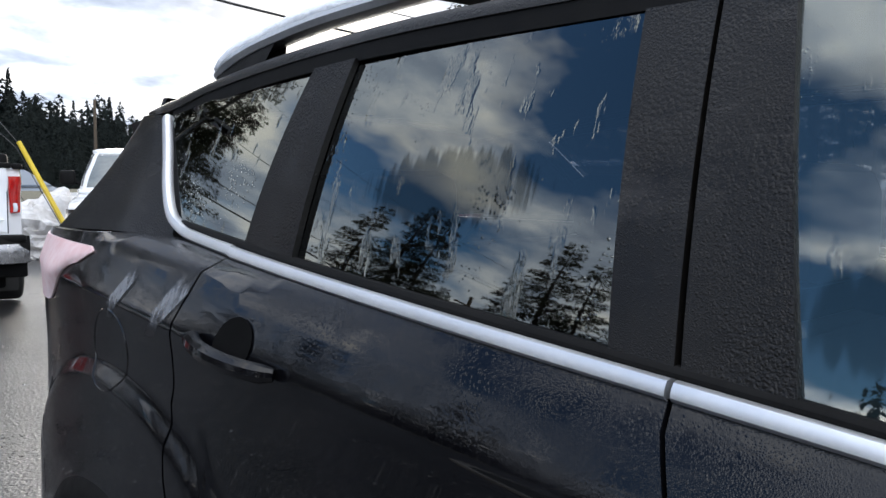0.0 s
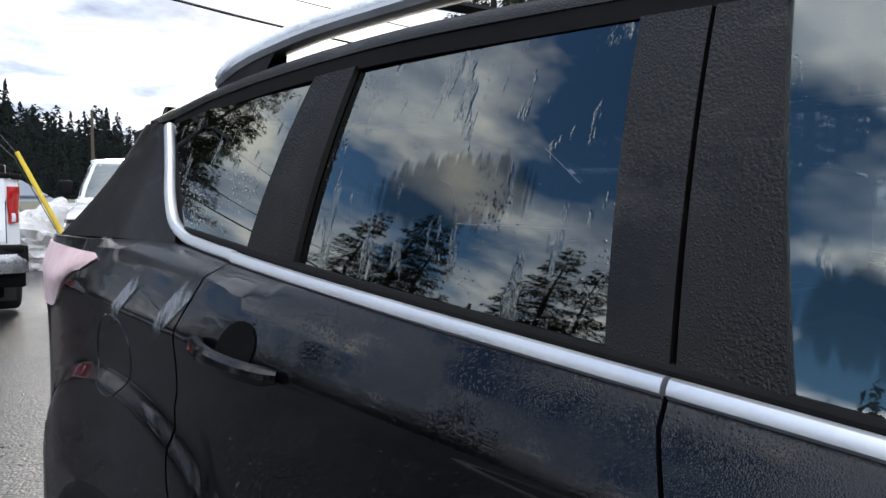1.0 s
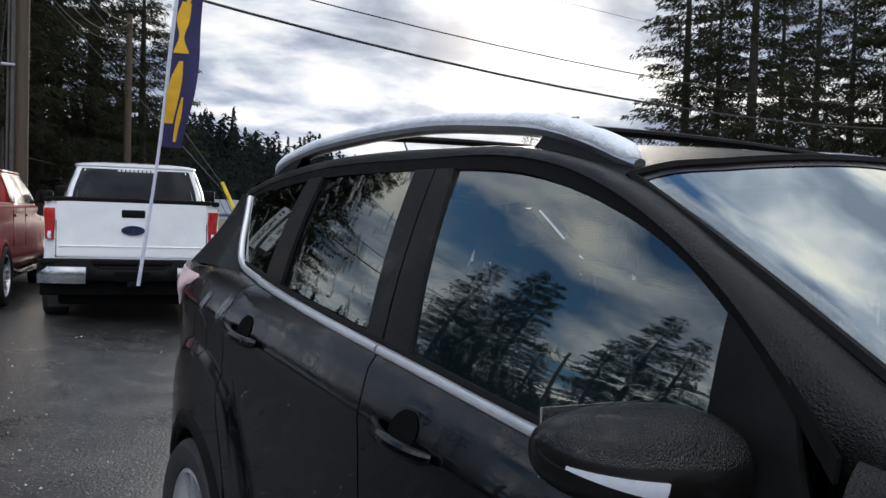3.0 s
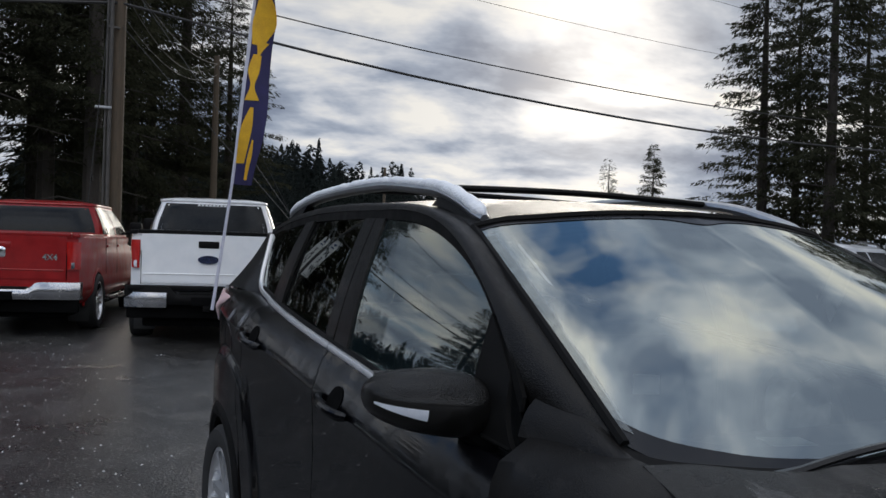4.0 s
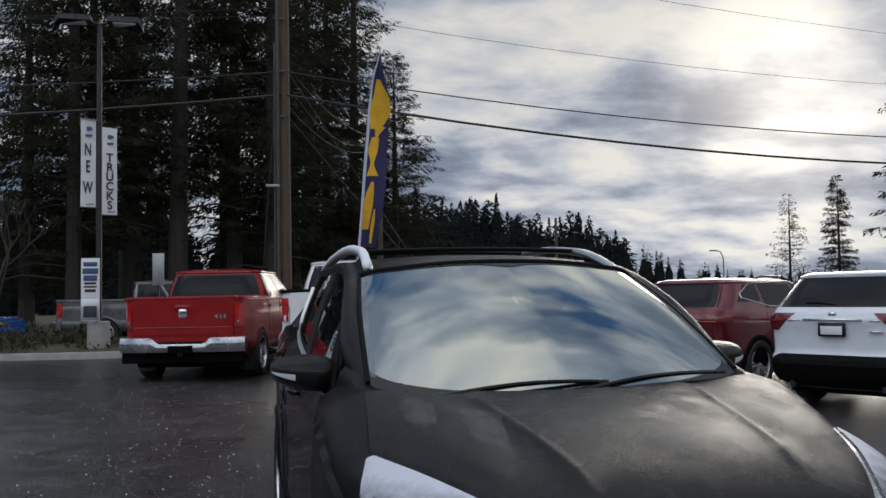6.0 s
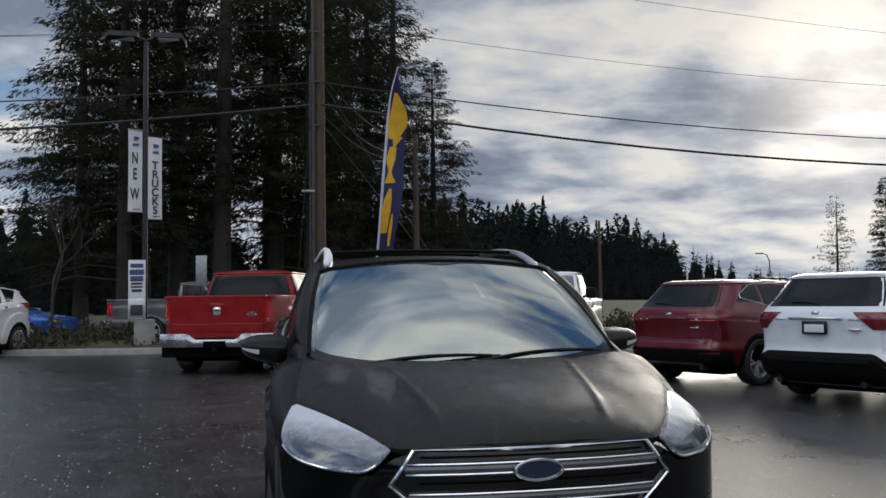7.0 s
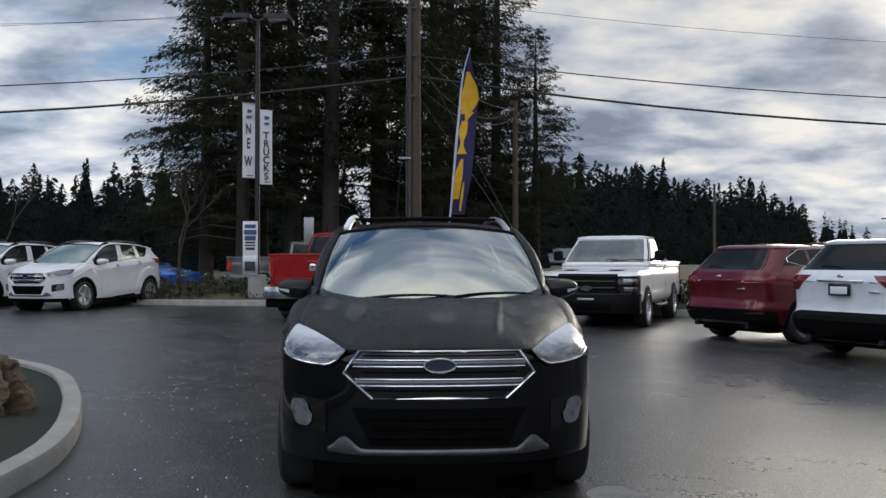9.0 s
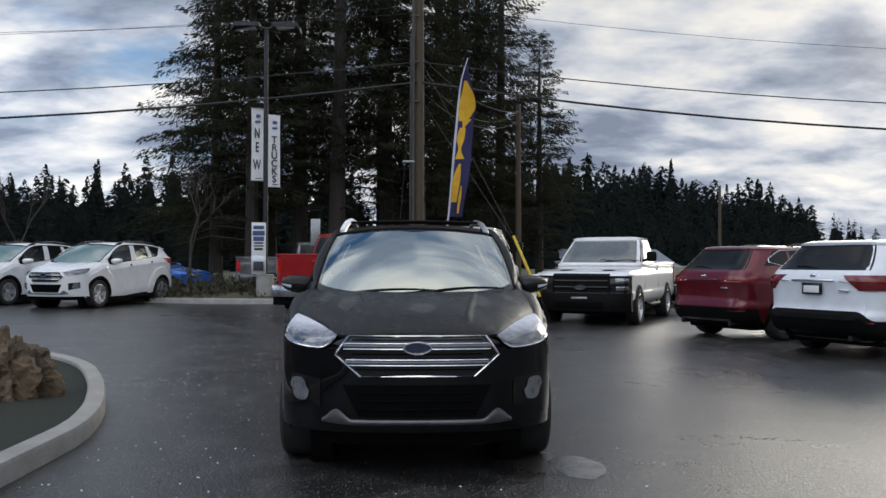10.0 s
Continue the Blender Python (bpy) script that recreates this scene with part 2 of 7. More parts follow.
def window_glass(name, tint, gloss=1.5, streaks=0.0, haze=0.0, haze_tint=(0.5, 0.56, 0.54), coated=0.0, patch=None):
    """A thin pane: tinted see-through, mirror-like gloss growing with the angle, water runs and mist on it."""
    m, n, l, b = material(name)
    n.remove(b)
    o = n["Material Output"]
    v = coords(n, l)
    see = n.new("ShaderNodeBsdfTransparent")
    see.inputs[0].default_value = (*tint, 1)
    gl = n.new("ShaderNodeBsdfGlossy")
    gl.inputs["Roughness"].default_value = 0.012
    gl.inputs["Color"].default_value = (0.95, 1.0, 0.95, 1)
    fr = n.new("ShaderNodeFresnel")
    fr.inputs["IOR"].default_value = gloss
    base = see.outputs[0]
    if haze:
        fog = n.new("ShaderNodeBsdfDiffuse")
        fog.inputs[0].default_value = (*haze_tint, 1)
        mottle = noise_tex(n, l, v, 2.2, 4.0)
        amount = ramp(n, l, mottle, [(0.3, grey(haze * 0.55)), (0.7, grey(haze))])
        mx = n.new("ShaderNodeMixShader")
        l.new(amount, mx.inputs[0])
        l.new(base, mx.inputs[1])
        l.new(fog.outputs[0], mx.inputs[2])
        base = mx.outputs[0]
    if streaks:
        c, mp = n.new("ShaderNodeTexCoord"), n.new("ShaderNodeMapping")
        mp.inputs["Scale"].default_value = (28, 28, 2.2)
        l.new(c.outputs["Object"], mp.inputs[0])
        run = noise_tex(n, l, mp.outputs[0], 1.0, 4.0, 0.6)
        vo = n.new("ShaderNodeTexVoronoi")
        vo.inputs["Scale"].default_value = 130
        l.new(v, vo.inputs["Vector"])
        where = noise_tex(n, l, v, 5.5, 3.0)
        drop = math_node(n, l, "MAXIMUM", math_node(n, l, "SUBTRACT", math_node(n, l, "MULTIPLY", math_node(n, l, "SUBTRACT", where, 0.50), 2.2), vo.outputs["Distance"]), 0.0)
        h = math_node(n, l, "ADD", math_node(n, l, "MULTIPLY", math_node(n, l, "MAXIMUM", math_node(n, l, "SUBTRACT", run, 0.60), 0.0), 1.2), drop)
        bn = n.new("ShaderNodeBump")
        bn.inputs["Distance"].default_value, bn.inputs["Strength"].default_value = 0.004, streaks
        l.new(h, bn.inputs["Height"])
        l.new(bn.outputs[0], gl.inputs["Normal"])
        l.new(bn.outputs[0], fr.inputs["Normal"])
    mix = n.new("ShaderNodeMixShader")
    amount = math_node(n, l, "ADD", fr.outputs[0], coated)
    if patch:
        # a wet patch with runs: the mirror-like gloss is broken there
        y0, z0, a, c_ = patch
        at = n.new("ShaderNodeSeparateXYZ")
        l.new(v, at.inputs[0])
        runs = n.new("ShaderNodeCombineXYZ")
        l.new(math_node(n, l, "MULTIPLY", at.outputs[1], 55.0), runs.inputs[1])
        l.new(math_node(n, l, "MULTIPLY", at.outputs[2], 5.0), runs.inputs[2])
        lines = noise_tex(n, l, runs.outputs[0], 1.0, 3.0, 0.6)
        dy = math_node(n, l, "POWER", math_node(n, l, "ABSOLUTE", math_node(n, l, "DIVIDE", math_node(n, l, "SUBTRACT", at.outputs[1], y0), a), 0), 2.0)
        dz = math_node(n, l, "POWER", math_node(n, l, "ABSOLUTE", math_node(n, l, "DIVIDE", math_node(n, l, "SUBTRACT", at.outputs[2], z0), c_), 0), 2.0)
        m_ = math_node(n, l, "SUBTRACT", math_node(n, l, "ADD", math_node(n, l, "MULTIPLY", math_node(n, l, "SUBTRACT", lines, 0.5), 2.4), 1.0), math_node(n, l, "ADD", dy, dz))
        keep = ramp(n, l, m_, [(0.0, grey(1.0)), (0.35, grey(0.5))])
        amount = math_node(n, l, "MULTIPLY", amount, keep)
    l.new(amount, mix.inputs[0])
    l.new(base, mix.inputs[1])
    l.new(gl.outputs[0], mix.inputs[2])
    l.new(mix.outputs[0], o.inputs["Surface"])
    return m


BLACK_PAINT = wet_paint("black_wet_paint", (0.0012, 0.0012, 0.0018), (0.004, 0.004, 0.005), 0.7, spec=0.02, coat=0.72, blur=(0.015, 0.07), on_top=True)
BLACK_DUSTY = wet_paint("black_paint_beaded", (0.0025, 0.0023, 0.0023), (0.009, 0.008, 0.007), 1.1, 0.0, 0.45, 0.05, 0.42, (0.12, 0.30), True, spare=0.22)
BEADED_HOOD = wet_paint("black_hood_frosted", (0.004, 0.0038, 0.0036), (0.014, 0.013, 0.0122), 2.6, 0.0, 0.45, 0.12, 0.48, (0.20, 0.38), True, spare=0.25)
BEADED_CAP = wet_paint("mirror_cap_beaded", (0.003, 0.003, 0.003), (0.012, 0.011, 0.010), 5.0, 0.0, 0.35, 0.1, 0.6, (0.04, 0.14), on_top=True)
WHITE_PAINT = wet_paint("white_paint", (0.80, 0.81, 0.82), (0.88, 0.88, 0.88), 0.0)
PEARL_PAINT = wet_paint("pearl_white_paint", (0.74, 0.77, 0.81), (0.83, 0.85, 0.87), 0.0)
SILVER_PAINT = wet_paint("silver_paint", (0.10, 0.105, 0.11), (0.16, 0.165, 0.17), 0.0, 0.6)
RED_PAINT = wet_paint("bright_red_paint", (0.23, 0.005, 0.006), (0.31, 0.008, 0.009), 0.0, coat=0.5)
DARK_RED_PAINT = wet_paint("dark_red_paint", (0.105, 0.006, 0.013), (0.15, 0.010, 0.018), 0.0, 0.25)
BLUE_PAINT = wet_paint("blue_paint", (0.01, 0.10, 0.42), (0.015, 0.14, 0.52), 0.0, 0.2)
# matt black parts, and the shade of cups, wells and openings put into colour
CUP_BLACK = surface("matt_black_and_recess_shade", (0.003, 0.003, 0.003), (0.006, 0.006, 0.006), 20, (0.85, 0.95), spec=0.05)
BLACK_PLASTIC = surface("black_plastic", (0.004, 0.004, 0.004), (0.011, 0.0107, 0.0105), 14, (0.42, 0.65), relief=0.0004, fine=420, spec=0.07)
GLOSS_BLACK = surface("gloss_black_trim", (0.004, 0.004, 0.005), (0.012, 0.011, 0.011), 6, (0.12, 0.3), spec=0.3, coat=0.25)
RUBBER = surface("tyre_rubber", (0.012, 0.012, 0.012), (0.03, 0.029, 0.028), 18, (0.7, 0.9), relief=0.001)
CHROME = surface("chrome", (0.72, 0.73, 0.75), (0.86, 0.86, 0.87), 9, (0.08, 0.22), 1.0)
SATIN = surface("satin_aluminium", (0.45, 0.46, 0.48), (0.60, 0.61, 0.62), 12, (0.28, 0.42), 1.0)
RIM_METAL = surface("alloy_wheel", (0.58, 0.59, 0.60), (0.74, 0.74, 0.75), 12, (0.24, 0.40), 0.8)
DULL_CHROME = surface("dark_chrome", (0.30, 0.30, 0.31), (0.52, 0.52, 0.53), 7, (0.14, 0.34), 1.0)
STRIP = surface("satin_window_strip", (0.70, 0.71, 0.73), (0.80, 0.80, 0.81), 9, (0.30, 0.42), 0.85)
SNOW = surface("snow", (0.78, 0.80, 0.84), (0.90, 0.91, 0.93), 12, (0.5, 0.8), relief=0.012, fine=70)
GRIT = surface("ice_and_grit", (0.35, 0.35, 0.35), (0.75, 0.75, 0.76), 3, (0.4, 0.7))
DIRTY_SNOW = surface("dirty_snow", (0.42, 0.39, 0.36), (0.78, 0.77, 0.76), 1.6, (0.6, 0.9), relief=0.05, fine=9)
FROST_LENS = surface("frosted_lamp_lens", (0.62, 0.65, 0.72), (0.80, 0.82, 0.86), 9, (0.25, 0.5), coat=0.6)
LAMP_DARK = surface("lamp_housing", (0.10, 0.11, 0.12), (0.24, 0.25, 0.27), 22, (0.1, 0.25), 0.7, coat=0.8)
RED_LENS = surface("red_lamp_lens", (0.35, 0.008, 0.008), (0.55, 0.02, 0.015), 12, (0.08, 0.18), coat=1.0)
DEEP_RED_LENS = surface("deep_red_lamp_lens", (0.10, 0.004, 0.006), (0.20, 0.010, 0.012), 12, (0.10, 0.22), coat=0.8)
SKID_GREY = surface("dull_skid_plate", (0.10, 0.10, 0.105), (0.17, 0.17, 0.175), 14, (0.35, 0.5), 0.6)
FOG_LENS = surface("misted_fog_lens", (0.08, 0.083, 0.09), (0.19, 0.195, 0.21), 16, (0.2, 0.45), coat=0.6)
PINK_LENS = surface("frosted_red_lens", (0.62, 0.36, 0.36), (0.78, 0.66, 0.66), 5, (0.35, 0.6))
INTERIOR = surface("dark_cloth", (0.012, 0.012, 0.014), (0.03, 0.03, 0.033), 30, (0.8, 0.95), relief=0.001)
DASH = surface("dash_vinyl", (0.014, 0.015, 0.016), (0.03, 0.031, 0.033), 40, (0.5, 0.7), relief=0.0006)
PAPER = surface("white_paper", (0.72, 0.73, 0.74), (0.84, 0.84, 0.84), 5, (0.7, 0.85))
PLASTIC_WRAP = surface("clear_wrap", (0.35, 0.37, 0.40), (0.6, 0.62, 0.65), 20, (0.08, 0.25), relief=0.01)
GLASS_REAR = window_glass("privacy_glass", (0.15, 0.155, 0.165), 1.55, 0.7, coated=0.08, patch=(2.87, 1.385, 0.17, 0.055))
# the blue of the door glass's mist paints in the reflected sky
GLASS_FRONT = window_glass("door_glass", (0.62, 0.67, 0.68), 1.55, 0.16, 0.035, (0.15, 0.30, 0.37), 0.10, (2.24, 1.27, 0.13, 0.055))
GLASS_SCREEN = window_glass("windscreen_glass", (0.42, 0.46, 0.45), 1.6, 0.0, 0.05, (0.20, 0.32, 0.31), 0.36)
GLASS_FAR = window_glass("parked_car_glass", (0.10, 0.11, 0.12), 1.5, 0.0, 0.12, (0.12, 0.13, 0.14))
CONCRETE = surface("kerb_concrete", (0.24, 0.23, 0.21), (0.40, 0.39, 0.36), 3.5, (0.6, 0.85), relief=0.004, fine=60)
POLE_WOOD = surface("weathered_pole_wood", (0.046, 0.034, 0.021), (0.110, 0.080, 0.052), 5, (0.7, 0.9), relief=0.008, stretch=(6, 6, 0.5))
LAMP_STEEL = surface("dark_painted_steel", (0.018, 0.018, 0.02), (0.05, 0.05, 0.055), 9, (0.3, 0.5), 0.5)
CONDUIT = surface("grey_conduit", (0.04, 0.036, 0.032), (0.085, 0.078, 0.07), 6, (0.5, 0.7))
GALV = surface("galvanised_steel", (0.28, 0.29, 0.30), (0.45, 0.46, 0.47), 16, (0.35, 0.55), 0.8)
WIRE = surface("cable_sheath", (0.01, 0.01, 0.01), (0.03, 0.03, 0.03), 30, (0.5, 0.7))
YELLOW = surface("yellow_guy_guard", (0.55, 0.38, 0.02), (0.75, 0.55, 0.04), 6, (0.4, 0.6))
BANNER_WHITE = surface("banner_vinyl", (0.66, 0.67, 0.68), (0.80, 0.80, 0.80), 4, (0.5, 0.7))
BANNER_INK = surface("banner_ink", (0.02, 0.02, 0.03), (0.05, 0.05, 0.06), 8, (0.5, 0.7))
INK_BLUE = surface("sign_blue_ink", (0.03, 0.06, 0.16), (0.06, 0.10, 0.22), 9, (0.5, 0.7))
FLAG_NAVY = surface("navy_flag_cloth", (0.016, 0.014, 0.06), (0.035, 0.03, 0.11), 7, (0.7, 0.9), relief=0.01)
FLAG_GOLD = surface("gold_flag_cloth", (0.62, 0.33, 0.015), (0.82, 0.48, 0.03), 7, (0.7, 0.9), relief=0.01)
FLAG_HEM = surface("pale_flag_sleeve", (0.45, 0.45, 0.55), (0.62, 0.62, 0.70), 7, (0.6, 0.8))
BADGE_BLUE = surface("badge_blue", (0.004, 0.009, 0.035), (0.008, 0.017, 0.06), 20, (0.15, 0.3), coat=1.0)
ROCK = surface("rough_brown_rock", (0.030, 0.021, 0.013), (0.19, 0.135, 0.080), 4.5, (0.7, 0.95), relief=0.05, fine=24)
BARK = surface("conifer_bark", (0.019, 0.016, 0.013), (0.054, 0.044, 0.036), 5, (0.8, 0.95), relief=0.02, stretch=(4, 4, 0.7))
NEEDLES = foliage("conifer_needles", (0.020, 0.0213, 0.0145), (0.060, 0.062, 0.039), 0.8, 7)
# darker and bluer than the near needles: backlight and distance haze are in the colour
HAZED_NEEDLES = foliage("hazed_far_conifer", (0.015, 0.0185, 0.0175), (0.030, 0.036, 0.033), 0.12, 1)
TWIG = surface("bare_twigs", (0.035, 0.028, 0.023), (0.08, 0.065, 0.055), 3, (0.8, 0.95))
SHRUB = surface("winter_shrub", (0.022, 0.024, 0.012), (0.080, 0.068, 0.038), 2.2, (0.8, 0.95), fine=14)
SIDING = surface("brown_siding", (0.12, 0.07, 0.05), (0.20, 0.12, 0.09), 4, (0.6, 0.8))
ROOF_BLUE = surface("blue_grey_roofing", (0.10, 0.125, 0.16), (0.17, 0.20, 0.24), 3, (0.5, 0.7))


def asphalt_material():
    """Worn grey asphalt, wet in broad patches, with stones showing."""
    m, n, l, b = material("wet_asphalt")
    v = coords(n, l)
    broad = noise_tex(n, l, v, 0.32, 6.0)
    mid = noise_tex(n, l, v, 2.6, 5.0)
    grit = n.new("ShaderNodeTexVoronoi")
    grit.inputs["Scale"].default_value = 65
    l.new(v, grit.inputs["Vector"])
    fine = noise_tex(n, l, v, 34.0, 5.0, 0.75)
    col = math_node(n, l, "ADD", math_node(n, l, "MULTIPLY", broad, 0.25), math_node(n, l, "ADD", math_node(n, l, "MULTIPLY", mid, 0.25), math_node(n, l, "MULTIPLY", fine, 0.50)))
    tar = ramp(n, l, col, [(0.42, (0.006, 0.0057, 0.0054)), (0.5, (0.020, 0.0193, 0.0183)), (0.58, (0.066, 0.063, 0.059))])
    # pale stones and grit among the tar
    chips = n.new("ShaderNodeSeparateColor")
    l.new(grit.outputs["Color"], chips.inputs[0])
    pale = math_node(n, l, "MULTIPLY", math_node(n, l, "GREATER_THAN", chips.outputs[0], 0.87), math_node(n, l, "LESS_THAN", grit.outputs["Distance"], 0.36))
    stones = n.new("ShaderNodeMix")
    stones.data_type = "RGBA"
    l.new(pale, stones.inputs["Factor"])
    l.new(tar, stones.inputs["A"])
    stones.inputs["B"].default_value = (0.27, 0.26, 0.25, 1)
    l.new(stones.outputs["Result"], b.inputs["Base Color"])
    wet = math_node(n, l, "ADD", math_node(n, l, "MULTIPLY", broad, 0.5), math_node(n, l, "ADD", math_node(n, l, "MULTIPLY", mid, 0.2), math_node(n, l, "MULTIPLY", fine, 0.3)))
    l.new(ramp(n, l, wet, [(0.32, grey(0.20)), (0.68, grey(0.48))]), b.inputs["Roughness"])
    b.inputs["Specular IOR Level"].default_value = 0.75
    h = math_node(n, l, "ADD", math_node(n, l, "MULTIPLY", grit.outputs["Distance"], 0.6), fine)
    bump(n, l, b, h, 0.006, 0.7)
    return m


ASPHALT = asphalt_material()
SOIL = surface("verge_grass_and_soil", (0.030, 0.034, 0.016), (0.105, 0.090, 0.050), 1.2, (0.8, 0.97), relief=0.03, fine=18)
GRAVEL_BED = surface("dark_bed_gravel", (0.006, 0.008, 0.006), (0.062, 0.070, 0.056), 45, (0.7, 0.9), relief=0.02, fine=110, spec=0.2)


def broken_film(name, tone, most, across, run):
    """A thin broken pale film or frost, see-through between its flecks."""
    m, n, l, b = material(name)
    v = coords(n, l)
    flecks = math_node(n, l, "ADD", math_node(n, l, "MULTIPLY", noise_tex(n, l, coords(n, l, run), 42.0, 5.0, 0.72), 0.7), math_node(n, l, "MULTIPLY", noise_tex(n, l, v, 14.0, 3.0), 0.3))
    b.inputs["Base Color"].default_value = (*tone, 1)
    b.inputs["Roughness"].default_value = 0.5
    # it thins out towards the edge of its patch
    at, sep_ = n.new("ShaderNodeTexCoord"), n.new("ShaderNodeSeparateXYZ")
    l.new(at.outputs["Generated"], sep_.inputs[0])
    out_ = 0.0
    for axis in across:
        step = math_node(n, l, "ABSOLUTE", math_node(n, l, "SUBTRACT", sep_.outputs[axis], 0.5), 0.0)
        out_ = math_node(n, l, "ADD", math_node(n, l, "MULTIPLY", math_node(n, l, "MULTIPLY", step, step), 4.0), out_)
    left = math_node(n, l, "SUBTRACT", math_node(n, l, "ADD", flecks, 0.14), math_node(n, l, "MULTIPLY", out_, 0.44))
    l.new(ramp(n, l, left, [(0.40, grey(0.0)), (0.62, grey(most))]), b.inputs["Alpha"])
    return m


PALE_FILM = broken_film("pale_streak_film", (0.24, 0.25, 0.27), 0.65, (1, 2), (1, 2, 0.25))
SCREEN_FROST = broken_film("screen_edge_frost", (0.30, 0.33, 0.33), 0.42, (), (1, 1, 1))
FROST_FILM = broken_film("thin_frost_film", (0.15, 0.15, 0.15), 0.45, (0, 1), (2.2, 0.3, 1))


def frost_cap():
    """White frost that lies on the top of a lamp and thins out downward in a ragged edge."""
    m, n, l, b = material("lamp_frost")
    at, sep_ = n.new("ShaderNodeTexCoord"), n.new("ShaderNodeSeparateXYZ")
    l.new(at.outputs["Generated"], sep_.inputs[0])
    rag = noise_tex(n, l, coords(n, l), 16.0, 5.0, 0.65)
    down = math_node(n, l, "ADD", sep_.outputs[2], math_node(n, l, "MULTIPLY", math_node(n, l, "SUBTRACT", rag, 0.5), 0.4))
    b.inputs["Base Color"].default_value = (0.72, 0.74, 0.80, 1)
    b.inputs["Roughness"].default_value = 0.45
    l.new(ramp(n, l, down, [(0.36, grey(0.0)), (0.80, grey(0.88))]), b.inputs["Alpha"])
    return m


FROST_CAP = frost_cap()
HAZY_LAMP = surface("hazy_lamp_lens", (0.16, 0.17, 0.19), (0.36, 0.37, 0.40), 14, (0.15, 0.35), 0.3, coat=0.9)
PUDDLE = surface("puddle_water", (0.020, 0.019, 0.018), (0.032, 0.030, 0.028), 6, (0.14, 0.26), spec=0.6)


# ---- mesh helpers ----
def curve(ks, vs):
    """A smooth curve through (ks, vs)."""
    ks, vs = [float(k) for k in ks], [float(v) for v in vs]
    n = len(ks)
    h = [ks[i + 1] - ks[i] for i in range(n - 1)]
    d = [(vs[i + 1] - vs[i]) / h[i] for i in range(n - 1)]
    m = [d[0]] + [((d[i - 1] * h[i] + d[i] * h[i - 1]) / (h[i] + h[i - 1]) if d[i - 1] * d[i] > 0 else 0.0) for i in range(1, n - 1)] + [d[-1]]

    def at(x):
        x = min(max(x, ks[0]), ks[-1])
        i = 0
        while i < n - 2 and x > ks[i + 1]:
            i += 1
        t = (x - ks[i]) / h[i]
        return (1 + 2 * t) * (1 - t) ** 2 * vs[i] + t * (1 - t) ** 2 * h[i] * m[i] + t * t * (3 - 2 * t) * vs[i + 1] + t * t * (t - 1) * h[i] * m[i + 1]
    return at


def along(points):
    """A smooth 3D curve through the points, by a parameter from 0 to 1 that follows the length."""
    pts = [Vector(p) for p in points]
    ks = [0.0]
    for a, b in zip(pts, pts[1:]):
        ks.append(ks[-1] + max((b - a).length, 1e-6))
    ks = [k / ks[-1] for k in ks]
    fs = [curve(ks, [p[i] for p in pts]) for i in range(3)]
    return lambda t: Vector((fs[0](t), fs[1](t), fs[2](t)))


def smoothstep(a, b, x):
    t = min(max((x - a) / (b - a), 0.0), 1.0)
    return t * t * (3 - 2 * t)


def mix(a, b, t):
    return a * (1 - t) + b * t


def finish(name, bm, mat, parent=None, label="", sharp=32.0):
    bmesh.ops.recalc_face_normals(bm, faces=bm.faces)
    me = bpy.data.meshes.new(name)
    bm.to_mesh(me)
    bm.free()
    me.polygons.foreach_set("use_smooth", [True] * len(me.polygons))
    me.set_sharp_from_angle(angle=radians(sharp))
    for one in (mat if isinstance(mat, (list, tuple)) else [mat]):
        me.materials.append(one)
    ob = new(name, me)
    if parent:
        ob.parent = parent
    if label:
        tagged(ob, label)
    return ob


part = finish


def thing(name, label, category, group="", kind=""):
    return tagged(new(name), label, category, group, kind)


def add_grid(bm, fn, nu, nv, flip=False, close_u=False, close_v=False):
    """A net of faces over fn(u, v), u and v from 0 to 1."""
    rows = [[bm.verts.new(fn(i / nu, j / nv)) for j in range(nv + (0 if close_v else 1))] for i in range(nu + (0 if close_u else 1))]
    ru, rv = len(rows), len(rows[0])
    for i in range(nu):
        for j in range(nv):
            q = [rows[i][j], rows[(i + 1) % ru][j], rows[(i + 1) % ru][(j + 1) % rv], rows[i][(j + 1) % rv]]
            q = list(dict.fromkeys(q))
            if len(q) > 2:
                bm.faces.new(q[::-1] if flip else q)
    return rows


def sheet(fn, nu, nv, rim=0.0, inward=(0, 0, 0)):
    """A net whose edge is turned back by rim towards inward, so that the panel has a thickness and its gaps a depth."""
    bm = bmesh.new()
    rows = add_grid(bm, fn, nu, nv)
    if rim:
        loop = rows[0][:] + [r[-1] for r in rows[1:]] + rows[-1][-2::-1] + [r[0] for r in rows[-2:0:-1]]
        way = Vector(inward)
        low = [bm.verts.new(v.co + way * rim) for v in loop]
        for i in range(len(loop)):
            j = (i + 1) % len(loop)
            bm.faces.new((loop[i], loop[j], low[j], low[i]))
    return bm


def add_box(bm, lo, hi, bevel=0.0, m=None, segments=2):
    c = [(a + b) / 2 for a, b in zip(lo, hi)]
    s = [b - a for a, b in zip(lo, hi)]
    r = bmesh.ops.create_cube(bm, size=1.0, matrix=Matrix.Translation(c) @ Matrix.Diagonal((*s, 1)))
    vs = r["verts"]
    if bevel:
        es = list({e for v in vs for e in v.link_edges})
        r = bmesh.ops.bevel(bm, geom=es, offset=bevel, segments=segments, profile=0.5, affect="EDGES")
        vs = r["verts"] or vs
        vs = list({v for f in r["faces"] for v in f.verts} | {v for v in vs if v.is_valid})
    if m is not None:
        bmesh.ops.transform(bm, matrix=m, verts=[v for v in vs if v.is_valid])
    return vs


def box(lo, hi, bevel=0.0, m=None):
    bm = bmesh.new()
    add_box(bm, lo, hi, bevel, m)
    return bm


